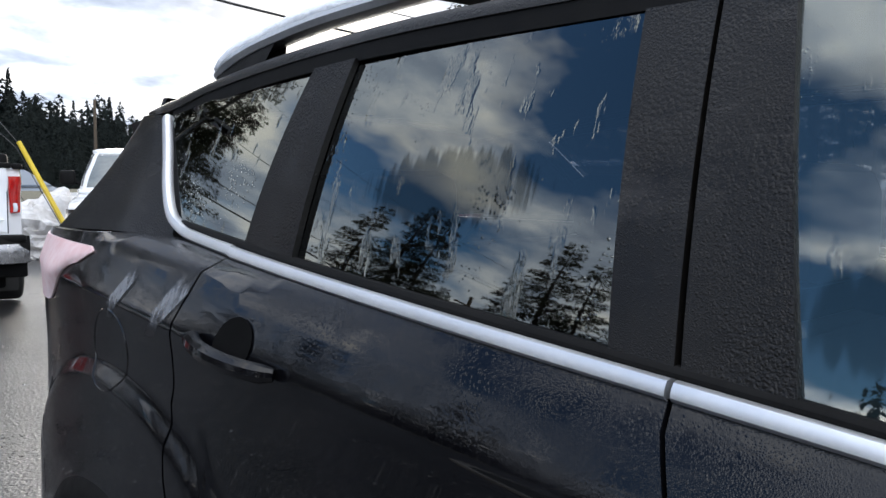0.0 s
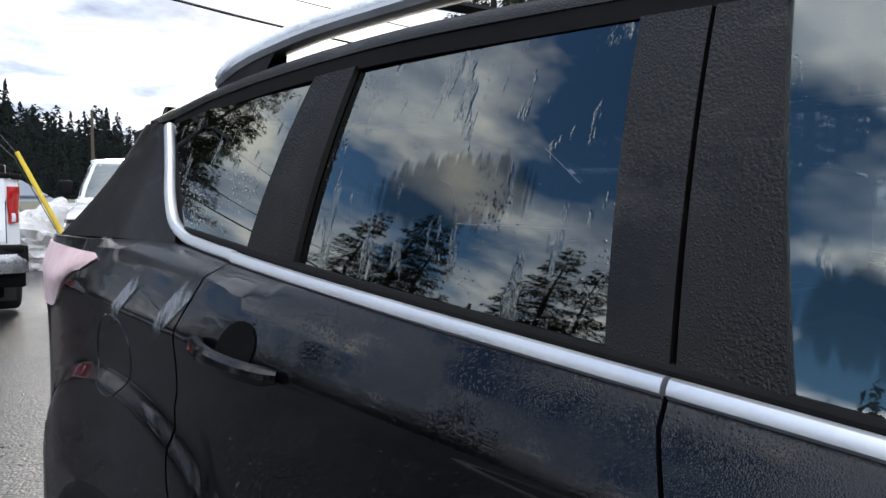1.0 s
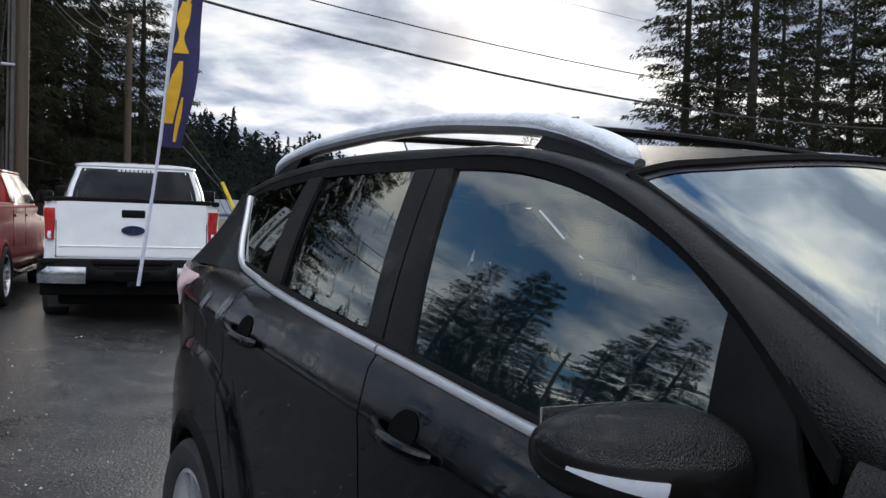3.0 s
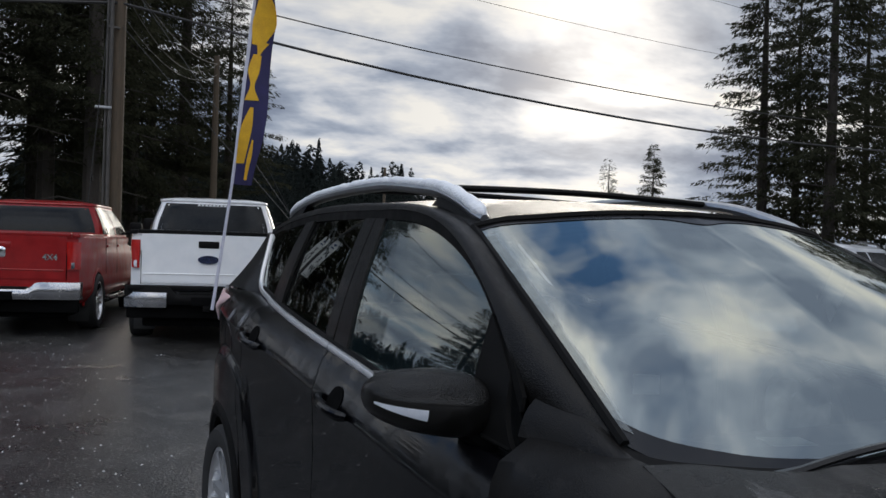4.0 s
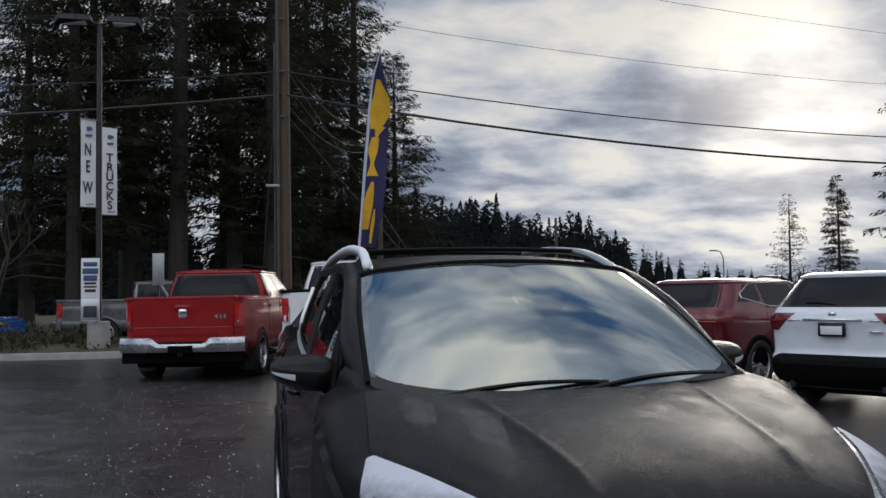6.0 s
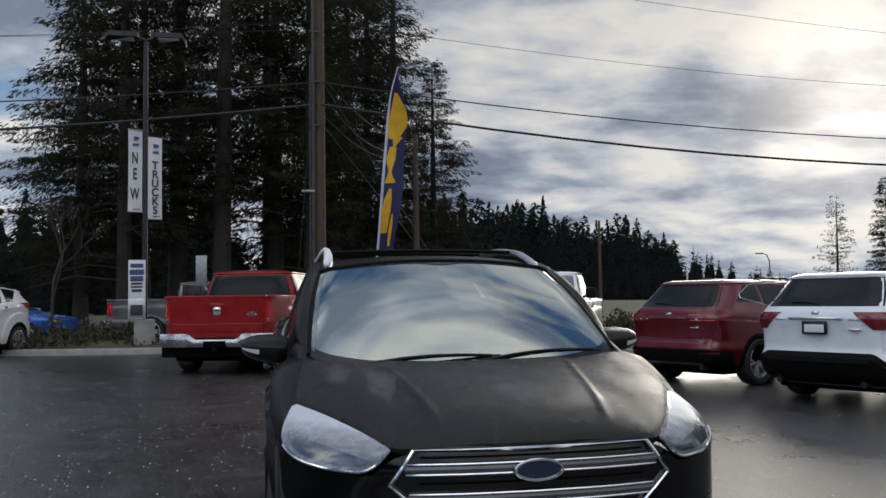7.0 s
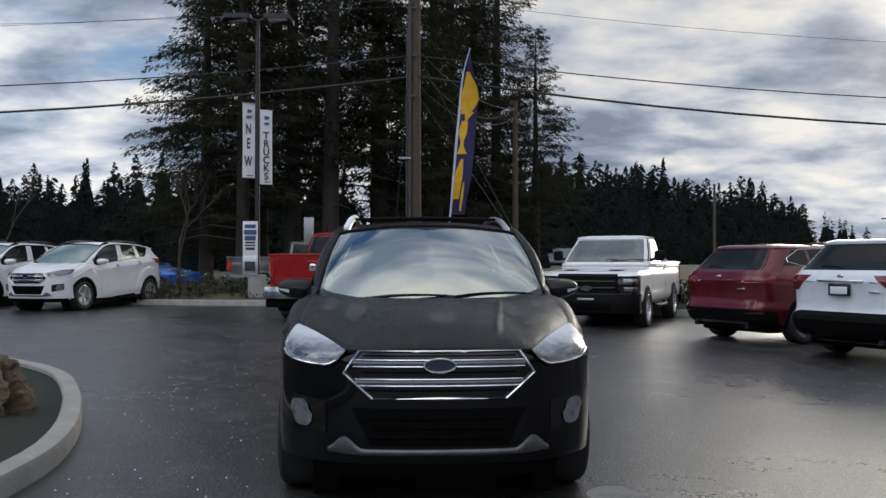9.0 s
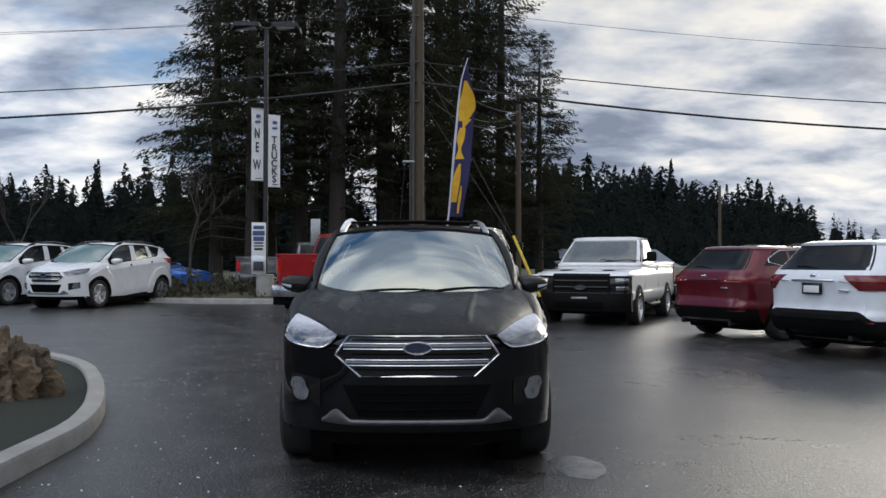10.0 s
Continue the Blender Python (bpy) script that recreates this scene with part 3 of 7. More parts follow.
def add_tube(bm, points, radii, sides=8, caps=True, flat=1.0):
    """A round bar along the points; flat squeezes it upright."""
    pts = [Vector(p) for p in points]
    if not isinstance(radii, (list, tuple)):
        radii = [radii] * len(pts)
    rings = []
    side = None
    for i, p in enumerate(pts):
        d = (pts[min(i + 1, len(pts) - 1)] - pts[max(i - 1, 0)]).normalized()
        ref = Vector((0, 0, 1)) if abs(d.z) < 0.95 else Vector((0, 1, 0))
        if side is None:
            side = d.cross(ref).normalized()
        side = (side - d * side.dot(d)).normalized()
        up = side.cross(d).normalized()
        rings.append([bm.verts.new(p + (side * math.cos(a) + up * math.sin(a) * flat) * radii[i]) for a in (2 * math.pi * k / sides for k in range(sides))])
    for a, b in zip(rings, rings[1:]):
        for k in range(sides):
            bm.faces.new((a[k], a[(k + 1) % sides], b[(k + 1) % sides], b[k]))
    if caps:
        bm.faces.new(rings[0][::-1])
        bm.faces.new(rings[-1])
    return rings


def tube(points, radii, sides=8, caps=True, flat=1.0):
    bm = bmesh.new()
    add_tube(bm, points, radii, sides, caps, flat)
    return bm


def add_lathe(bm, profile, m=None, steps=32):
    """A turned body: profile of (radius, along x)."""
    m = m or Matrix()
    rows = []
    for r, x in profile:
        rows.append([bm.verts.new(m @ Vector((x, r * math.cos(a), r * math.sin(a)))) for a in (2 * math.pi * k / steps for k in range(steps))])
    for a, b in zip(rows, rows[1:]):
        for k in range(steps):
            bm.faces.new((a[k], a[(k + 1) % steps], b[(k + 1) % steps], b[k]))
    return rows


def add_slab(bm, poly, depth_way):
    """A flat polygon given thickness along depth_way."""
    way = Vector(depth_way)
    a = [bm.verts.new(Vector(p)) for p in poly]
    b = [bm.verts.new(Vector(p) + way) for p in poly]
    bm.faces.new(a)
    bm.faces.new(b[::-1])
    for i in range(len(a)):
        j = (i + 1) % len(a)
        bm.faces.new((a[j], a[i], b[i], b[j]))


def slab(poly, depth_way):
    bm = bmesh.new()
    add_slab(bm, poly, depth_way)
    return bm


def mirrored(bm):
    """The same part for the other side of a car."""
    other = bm.copy()
    bmesh.ops.scale(other, vec=(-1, 1, 1), verts=other.verts)
    bmesh.ops.reverse_faces(other, faces=other.faces)
    return other


def both_sides(name, bm, mat, parent, label=""):
    two = mirrored(bm)
    return part(name, bm, mat, parent, label), part(name, two, mat, parent, label)


def ground_height(x, y):
    """The lot rises a little towards its back left."""
    return 0.0125 * min(max(y - 2.5, 0.0), 15.0) * smoothstep(6.0, 0.0, x)


# ---- ground ----
def build_ground():
    bm = bmesh.new()
    xs = [-900, -300, -120, -60] + [-40 + 2 * i for i in range(41)] + [60, 120, 300, 900]
    ys = [-900, -300, -100, -50] + [-30 + 2 * i for i in range(41)] + [70, 120, 300, 900]
    vs = [[bm.verts.new((x, y, ground_height(x, y))) for y in ys] for x in xs]
    for i in range(len(xs) - 1):
        for j in range(len(ys) - 1):
            bm.faces.new((vs[i][j], vs[i + 1][j], vs[i + 1][j + 1], vs[i][j + 1]))
    tagged(finish("ground", bm, ASPHALT), "grey worn asphalt lot, wet in patches", "ground", kind="structure")


def strip_body(line, profile, mat_name):
    """A kerb: profile of (out, up) swept along a ground line; out points to the right of its run."""
    bm = bmesh.new()
    rows = []
    for i, p in enumerate(line):
        a, b = Vector(line[max(i - 1, 0)]), Vector(line[min(i + 1, len(line) - 1)])
        d = (b - a).normalized()
        o = Vector((d.y, -d.x))
        z = ground_height(*p)
        rows.append([bm.verts.new((p[0] + o.x * u, p[1] + o.y * u, z + w)) for u, w in profile])
    for a, b in zip(rows, rows[1:]):
        for k in range(len(profile) - 1):
            bm.faces.new((a[k], a[k + 1], b[k + 1], b[k]))
    for r in (rows[0], rows[-1]):
        bm.faces.new(r)
    return bm


KERB = [(0.0, -0.1), (0.0, 0.11), (-0.012, 0.14), (-0.04, 0.15), (-0.15, 0.15), (-0.165, 0.135), (-0.165, -0.1)]
ISLAND_EDGE = along([(-2.7, -6.0, 0), (-2.55, -2.0, 0), (-2.48, 0.4, 0), (-2.47, 1.1, 0), (-2.62, 2.1, 0), (-2.92, 3.1, 0), (-3.3, 4.1, 0), (-3.85, 5.2, 0), (-4.6, 6.1, 0), (-6.5, 7.2, 0), (-12.0, 8.4, 0)])
VERGE_EDGE = along([(-40.0, 27.5, 0), (-20.0, 22.2, 0), (-10.0, 20.0, 0), (-7.0, 19.4, 0), (-3.4, 18.75, 0), (1.0, 19.0, 0), (4.5, 18.2, 0), (7.5, 16.6, 0), (12.0, 14.0, 0), (22.0, 8.5, 0), (45.0, -4.0, 0)])


def build_borders():
    line = [tuple(ISLAND_EDGE(i / 60)[:2]) for i in range(61)]
    kerb = strip_body(line[::-1], [(-u, w) for u, w in KERB][::-1], CONCRETE)
    tagged(finish("kerb_island", kerb, CONCRETE), "pale worn concrete kerb round a planting island", "kerb", kind="structure")
    bm = bmesh.new()
    inner = []
    for i, p in enumerate(line):
        a, b = Vector(line[max(i - 1, 0)]), Vector(line[min(i + 1, 60)])
        d = (b - a).normalized()
        inner.append(Vector((p[0] - d.y * 0.16, p[1] + d.x * 0.16)))
    a = [bm.verts.new((p.x, p.y, ground_height(p.x, p.y) + 0.10)) for p in inner]
    b = [bm.verts.new((min(p.x, -3.0) - 14, p.y - 1.5, 0.16)) for p in inner]
    mid = [bm.verts.new(((p.x + min(p.x, -3.0) - 1.0) / 2, p.y - 0.2, 0.14)) for p in inner]
    for r, s in ((a, mid), (mid, b)):
        for i in range(60):
            bm.faces.new((r[i], r[i + 1], s[i + 1], s[i]))
    tagged(finish("island_bed", bm, GRAVEL_BED), "dark fine gravel bed inside the kerbed island", "planting bed", kind="structure")

    line = [tuple(VERGE_EDGE(i / 70)[:2]) for i in range(71)]
    tagged(finish("kerb_verge", strip_body(line[::-1], [(-u, w) for u, w in KERB][::-1], CONCRETE), CONCRETE), "grey concrete kerb along the back of the lot", "kerb", kind="structure")
    bm = bmesh.new()
    rows = []
    for i, p in enumerate(line):
        a, b = Vector(line[max(i - 1, 0)]), Vector(line[min(i + 1, 70)])
        d = (b - a).normalized()
        o = Vector((-d.y, d.x))
        z = ground_height(*p)
        row = []
        for k, (out, up) in enumerate(((0.16, 0.135), (1.0, 0.22), (3.0, 0.25), (8.0, 0.3), (20.0, 0.4), (60.0, 1.0))):
            w = 0.05 * noise.noise((p[0] * 0.8, p[1] * 0.8 + k, k)) if k else 0
            row.append(bm.verts.new((p[0] + o.x * out, p[1] + o.y * out, z + up + w)))
        rows.append(row)
    for a, b in zip(rows, rows[1:]):
        for k in range(len(a) - 1):
            bm.faces.new((a[k], a[k + 1], b[k + 1], b[k]))
    tagged(finish("verge_ground", bm, SOIL, sharp=180), "winter grass and bare soil behind the kerb", "verge", kind="structure")


build_ground()
build_borders()

# ---- the black crossover: its lines ----
BELT_Z = curve([.6, 1.05, 1.6, 2.476, 3.375, 3.66, 4.05, 4.5], [1.0, 1.07, 1.105, 1.187, 1.27, 1.30, 1.33, 1.35])
BELT_X = curve([.6, 1.05, 1.6, 2.476, 3.375, 3.661, 4.05, 4.4], [.80, .815, .835, .836, .79, .76, .70, .6])
TOP_Z = curve([1.36, 1.564, 1.9, 2.43, 3.178, 3.7, 3.9, 4.2], [1.17, 1.36, 1.52, 1.598, 1.597, 1.557, 1.53, 1.5])
TOP_X = curve([1.36, 1.564, 1.9, 2.43, 3.178, 3.7, 3.9, 4.2], [.82, .775, .715, .686, .68, .665, .655, .6])
PLAN = curve([0.25, .45, .65, .95, 3.5, 3.8, 4.05, 4.25, 4.42], [.80, .90, .965, 1, 1, .985, .945, .885, .76])
FENDER_Z = curve([.45, .677, .87, 1.06, 1.2, 1.34], [.90, .995, 1.08, 1.148, 1.150, 1.145])
FENDER_X = curve([.45, .677, .87, 1.06, 1.2, 1.34], [.825, .812, .79, .765, .785, .82])
WHEELS_Y, WHEEL_Z, ARCH_R = (0.92, 3.70), 0.352, 0.43


def prof(d):
    """Half width of the lower side, by the depth below the belt: a crease at 0.125."""
    pts = ((.03, .866), (.07, .886), (.125, .909), (.17, .905), (.32, .899), (.55, .902), (.76, .905), (.83, .89), (.97, .85))
    for (a, u), (b, w) in zip(pts, pts[1:]):
        if d <= b:
            return mix(u, w, max(0.0, (d - a) / (b - a)))
    return pts[-1][1]


def side_x(y, z):
    """Half width of the body side below the belt and of the glasshouse above it."""
    zb = BELT_Z(y)
    if z >= zb:
        zt = max(TOP_Z(y), zb + .02)
        k = min((z - zb) / (zt - zb), 1.15)
        return mix(BELT_X(y), TOP_X(y), k) + .045 * max(k * (1 - k), 0)
    d = zb - z
    flare = 0.0
    for wy in WHEELS_Y:
        r = math.hypot(y - wy, z - WHEEL_Z)
        flare = max(flare, 0.020 * smoothstep(0.70, 0.655, r))
    if d < .03:
        return mix(BELT_X(y), prof(.03) * PLAN(y), d / .03)
    return prof(d) * PLAN(y) + flare


def fender_x(y, z):
    zt, zs = FENDER_Z(y), FENDER_Z(y) - 0.13
    xs = (prof(.13) + 0.0) * PLAN(y)
    if z > zs:
        k = (z - zs) / (zt - zs)
        return FENDER_X(y) + (xs - FENDER_X(y)) * math.sqrt(max(1 - k * k, 0))
    return side_x(y, min(z, BELT_Z(y) - .13))


def sill(y):
    low = 0.27
    for wy in WHEELS_Y:
        if abs(y - wy) < ARCH_R:
            low = max(low, WHEEL_Z + math.sqrt(ARCH_R ** 2 - (y - wy) ** 2))
    return low


REAR_SEAM = curve([.30, .62, .80, .87, .95, 1.06, 1.14, 1.23, 1.28], [3.20, 3.22, 3.30, 3.48, 3.442, 3.385, 3.388, 3.362, 3.372])


def rear_seam(z):
    return min(REAR_SEAM(z), 3.40) if z > .9 else mix(3.24, 3.40, smoothstep(.5, .9, z))


def mid_seam(z):
    return 2.44 + 0.035 * smoothstep(1.05, 1.19, z)


def front_seam(z):
    return 1.335 + 0.0 * z


def side_panel(y_lo, y_hi, cols, rows, top, width, gap=0.003):
    def fn(u, v):
        y = z = 0.0
        z = mix(.5, 1.1, v)
        for _ in range(3):
            y = mix(y_lo(z) + gap, y_hi(z) - gap, u)
            z = mix(sill(y), top(y), v)
        return Vector((-width(y, z), y, z))
    return sheet(fn, cols, rows, 0.022, (1, 0, 0))


def house_panel(yb0, yb1, yt0, yt1, k0, k1, sunk=0.0, nu=14, nv=14, rim=0.012):
    """A piece of the glasshouse side between four corners."""
    def fn(u, v):
        k = mix(k0, k1, v)
        y = mix(mix(yb0, yb1, u), mix(yt0, yt1, u), k)
        zb, zt = BELT_Z(y) + 0.020, TOP_Z(y)
        z = zb + max(zt - zb, .01) * k
        return Vector((-side_x(y, z) + sunk, y, z))
    return sheet(fn, nu, nv, rim, (1, 0, 0))


def skin():
    """The even curvature of the side glass: one quadratic skin through the glasshouse side."""
    rows, xs = [], []
    for i in range(25):
        for j in range(9):
            y = mix(1.62, 3.75, i / 24)
            z = mix(BELT_Z(y) + .03, TOP_Z(y) - .02, j / 8)
            rows.append((1, y, z, y * y, y * z, z * z))
            xs.append(side_x(y, z))
    return np.linalg.lstsq(np.array(rows), np.array(xs), rcond=None)[0]


SKIN = skin()


def glass_panel(yb0, yb1, yt0, yt1, nu=16, nv=16):
    def fn(u, v):
        k = mix(-.01, 1.01, v)
        y = mix(mix(yb0, yb1, u), mix(yt0, yt1, u), k)
        zb, zt = BELT_Z(y) + 0.020, TOP_Z(y)
        z = zb + max(zt - zb, .01) * k
        return Vector((-float(SKIN @ (1, y, z, y * y, y * z, z * z)) + .010, y, z))
    return sheet(fn, nu, nv)


HOOD_FRONT = along([(0, .033, .916), (-.25, .042, .913), (-.47, .078, .904), (-.56, .20, .935), (-.67, .40, .972), (-.805, .677, 1.0)])
HOOD_REAR = along([(0, .945, 1.126), (-.3, .955, 1.130), (-.55, 0.99, 1.140), (-.69, 1.045, 1.150), (-.758, 1.06, 1.150)])
SCREEN_LOW = along([(0, .985, 1.095), (-.3, .995, 1.10), (-.55, 1.03, 1.115), (-.69, 1.09, 1.14), (-.735, 1.14, 1.165)])
SCREEN_TOP = along([(0, 1.80, 1.624), (-.25, 1.815, 1.618), (-.48, 1.855, 1.598), (-.61, 1.89, 1.580), (-.648, 1.905, 1.566)])
SCREEN_SIDE = along([(-.735, 1.14, 1.165), (-.716, 1.38, 1.305), (-.69, 1.63, 1.438), (-.648, 1.905, 1.566)])
ROOF_SIDE = along([(-.648, 1.905, 1.566), (-.628, 2.15, 1.622), (-.61, 2.5, 1.648), (-.605, 3.0, 1.655), (-.60, 3.5, 1.630), (-.592, 3.85, 1.590), (-.575, 4.08, 1.555)])
ROOF_MID = along([(0, 1.80, 1.624), (0, 2.1, 1.662), (0, 2.5, 1.685), (0, 3.0, 1.69), (0, 3.5, 1.672), (0, 3.9, 1.645), (0, 4.22, 1.62)])
REAR_Y = curve([.3, .6, .9, 1.15, 1.28, 1.42, 1.56, 1.62], [4.46, 4.52, 4.50, 4.44, 4.34, 4.22, 4.10, 4.05])


def nose_y(x, z):
    out = curve([0, .3, .5, .65, .75, .83, .88, .91], [0, .018, .062, .14, .23, .34, .45, .56])(abs(x))
    return out + curve([.25, .31, .40, .60, .75, .83, .92], [.10, .06, .035, .012, .008, .006, .03])(z)


def fascia_top(x):
    return curve([0, .42, .50, .575, .70, .80, .88], [.905, .895, .868, .815, .822, .84, .875])(abs(x))


def hood_fn(u, v):
    a = abs(2 * u - 1)
    f, r = HOOD_FRONT(a), HOOD_REAR(a)
    p = f.lerp(r, v)
    swell = (0.052 * math.sin(math.pi * v ** 0.62)) * (1 - 0.55 * a ** 2)
    line = mix(0.30, 0.43, v)
    ridge = 0.013 * math.exp(-((abs(p.x) - line) / 0.019) ** 2) * smoothstep(0.02, .25, v) * smoothstep(1.0, .8, v)
    dome = 0.010 * smoothstep(line + .03, line - .05, abs(p.x)) * smoothstep(0.0, .25, v)
    p.z += swell + ridge + dome
    if u > .5:
        p.x = -p.x
    return p


def screen_fn(u, v):
    a = abs(2 * u - 1)
    lo, hi, side = SCREEN_LOW(a), SCREEN_TOP(a), SCREEN_SIDE(v)
    p = lo.lerp(hi, v)
    edge = SCREEN_LOW(1).lerp(SCREEN_TOP(1), v)
    p += (side - edge) * a ** 3
    bow = 0.030 * math.sin(math.pi * v) * (1 - a ** 3)
    p += Vector((0, -0.53, 0.85)) * bow
    if u > .5:
        p.x = -p.x
    return p


def roof_fn(u, v):
    a = abs(2 * u - 1)
    m, s, e = ROOF_MID(v), ROOF_SIDE(v), SCREEN_TOP(a)
    p = Vector((s.x * a, mix(m.y, s.y, a ** 2.2), 0))
    p.z = mix(m.z, s.z, a ** 2.4 if a < 1 else 1)
    fade = smoothstep(0.12, 0.0, v)
    p = p.lerp(e, fade)
    if u > .5:
        p.x = -p.x
    return p


def wheel_parts(car, centre, radius, width, rim_mat, outward, spokes=10):
    """A tyre with its alloy rim, as parts of a car."""
    turn = Matrix.Translation(centre) @ Matrix.Diagonal((outward, 1, 1, 1))
    w = width / 2
    bm = bmesh.new()
    rr = radius * 0.715
    add_lathe(bm, [(rr, -w * .9), (radius * .93, -w), (radius * .985, -w * .82), (radius, -w * .5), (radius, w * .5), (radius * .985, w * .82), (radius * .93, w), (radius * .8, w * 1.02), (rr, w * .9), (rr * .97, w * .6)], turn, 40)
    tyre = part("wheel", bm, RUBBER, car, "black road tyre on an alloy wheel")
    bm = bmesh.new()
    add_lathe(bm, [(rr * .99, w * .86), (rr * .94, w * .9), (rr * .91, w * .7), (rr * .88, -w * .2), (rr * .2, -w * .25), (0.001, -w * .25)], turn, 40)
    hub = [(0.001, w * .72), (rr * .2, w * .70), (rr * .23, w * .55), (rr * .24, w * .1)]
    add_lathe(bm, hub, turn, 20)
    for k in range(spokes):
        a = 2 * math.pi * (k // 2) / (spokes / 2) + (0.16 if k % 2 else -0.16)
        c, s = math.cos(a), math.sin(a)
        for r0, r1, t in ((rr * .18, rr * .93, rr * .055),):
            pts = []
            for r, tt, x in ((r0, t * 1.3, w * .62), (r1, t, w * .80)):
                pts.append((r, tt, x))
            (ra, ta, xa), (rb, tb, xb) = pts
            vs = []
            for r, tt, x in ((ra, ta, xa), (rb, tb, xb)):
                for q in (-tt, tt):
                    for dx in (0, -w * .3):
                        vs.append(bm.verts.new(turn @ Vector((x + dx, r * c - q * s, r * s + q * c))))
            for f in ((0, 2, 6, 4), (1, 5, 7, 3), (0, 4, 5, 1), (2, 3, 7, 6)):
                bm.faces.new([vs[i] for i in f])
    part("rim", bm, rim_mat, tyre, "silver multi-spoke alloy rim")
    return tyre


def crossover(paint, beaded, glass_screen, label, snowy=False, detail=True):
    """The compact crossover, nose at y = 0 and facing -y."""
    car = thing("car", label, "car")
    # lower side panels
    nil = lambda z: 0.455
    both_sides("fender", side_panel(nil, front_seam, 46, 16, FENDER_Z, fender_x), beaded, car)
    # the corner between hood, pillar foot and fender
    foot_in = along([(-.738, 1.055, 1.128), (-.734, 1.14, 1.162), (-.740, 1.24, 1.205), (-.770, 1.365, 1.225)])
    foot_out = along([(-.768, 1.055, 1.122), (-.784, 1.14, 1.142), (-.796, 1.24, 1.146), (-.824, 1.365, 1.140)])
    both_sides("pillar_foot", sheet(lambda u, v: foot_in(u).lerp(foot_out(u), v) + Vector((-.008, 0, .010)) * math.sin(math.pi * v), 16, 8, .03, (.4, 0, -1)), beaded, car)
    both_sides("front_door", side_panel(front_seam, mid_seam, 30, 34, lambda y: BELT_Z(y) - .009, side_x), paint, car)
    both_sides("rear_door", side_panel(mid_seam, rear_seam, 36, 34, lambda y: BELT_Z(y) - .009, side_x), paint, car)

    def quarter(u, v):
        z = mix(.5, 1.2, v)
        for _ in range(3):
            y = mix(rear_seam(z) + .003, min(REAR_Y(z) - .10, 4.36), u)
            top = BELT_Z(y) - .009 if y < 3.66 else mix(1.29, 1.285, (y - 3.66) / .7)
            z = mix(sill(y), top, v)
        return Vector((-side_x(y, z), y, z))
    both_sides("quarter_panel", sheet(quarter, 60, 34, 0.02, (1, 0, 0)), paint, car)
    # rear pillar: from behind the quarter window round to the tailgate
    pil_lo = along([(-.758, 3.665, 1.284), (-.80, 3.85, 1.29), (-.80, 4.05, 1.288), (-.75, 4.26, 1.285), (-.66, 4.33, 1.283)])
    pil_hi = along([(-.652, 3.885, 1.54), (-.648, 3.94, 1.548), (-.638, 4.0, 1.552), (-.62, 4.07, 1.553), (-.585, 4.11, 1.553)])

    def pillar(u, v):
        p = pil_lo(u).lerp(pil_hi(u), v)
        p.x += 0.015 * math.sin(math.pi * v)
        return p
    both_sides("rear_pillar", sheet(pillar, 22, 16, 0.02, (1, 0, 0)), beaded, car)
    # roof side rail and A-pillar
    rail_low = along([(-.775, 1.345, 1.150), (-.792, 1.42, 1.245), (-.768, 1.60, 1.402), (-.735, 1.78, 1.500), (-.702, 2.0, 1.578), (-.680, 2.43, 1.625), (-.674, 3.178, 1.622), (-.66, 3.7, 1.580), (-.650, 3.90, 1.552), (-.60, 4.08, 1.553)])
    rail_up = along([SCREEN_SIDE(0), SCREEN_SIDE(.3), SCREEN_SIDE(.6), SCREEN_SIDE(1), ROOF_SIDE(.12), ROOF_SIDE(.28), ROOF_SIDE(.5), ROOF_SIDE(.75), ROOF_SIDE(.92), ROOF_SIDE(1)])

    def cant(u, v):
        p = rail_low(u).lerp(rail_up(u), v)
        p += Vector((-.55, 0, .55)) * 0.022 * math.sin(math.pi * v)
        return p
    both_sides("roof_side_rail", sheet(cant, 70, 8, 0.015, (1, 0, -.5)), beaded, car)
    # trim between door glass and roof rail
    trim_path = along([(y_, TOP_X(y_), TOP_Z(y_)) for y_ in (1.38, 1.5, 1.7, 1.9, 2.15, 2.43, 2.8, 3.178, 3.5, 3.7, 3.86)])

    def band(u, v):
        q = trim_path(u)
        return Vector((-q.y + .004 + 0.022 * v * 0.25, q.x, q.z - .004 + 0.03 * v))
    both_sides("window_top_trim", sheet(band, 60, 3, 0.01, (1, 0, 0)), BLACK_PLASTIC, car)
    # pillars and glass of the doors
    for nm, a, b, c, d, sunk, mat, lab in (
            ("mirror_sail", 1.37, 1.56, 1.44, 1.575, 0.0, BLACK_PLASTIC, ""),
            ("front_window", 1.555, 2.36, 1.57, 2.435, 0.008, GLASS_FRONT, "lightly tinted door glass beaded with rain"),
            ("b_pillar_front", 2.355, 2.472, 2.430, 2.514, 0.0, beaded, ""),
            ("b_pillar_post", 2.44, 2.52, 2.49, 2.56, 0.018, CUP_BLACK, ""),
            ("b_pillar_rear", 2.480, 2.560, 2.520, 2.616, 0.0, beaded, ""),
            ("rear_window", 2.555, 3.19, 2.612, 3.175, 0.008, GLASS_REAR, "dark privacy glass with water runs"),
            ("c_pillar", 3.185, 3.345, 3.172, 3.290, 0.0, beaded, ""),
            ("quarter_window", 3.34, 3.625, 3.285, 3.835, 0.008, GLASS_REAR, "dark privacy glass with water runs")):
        if not snowy and "window" in nm:
            mat = GLASS_FAR
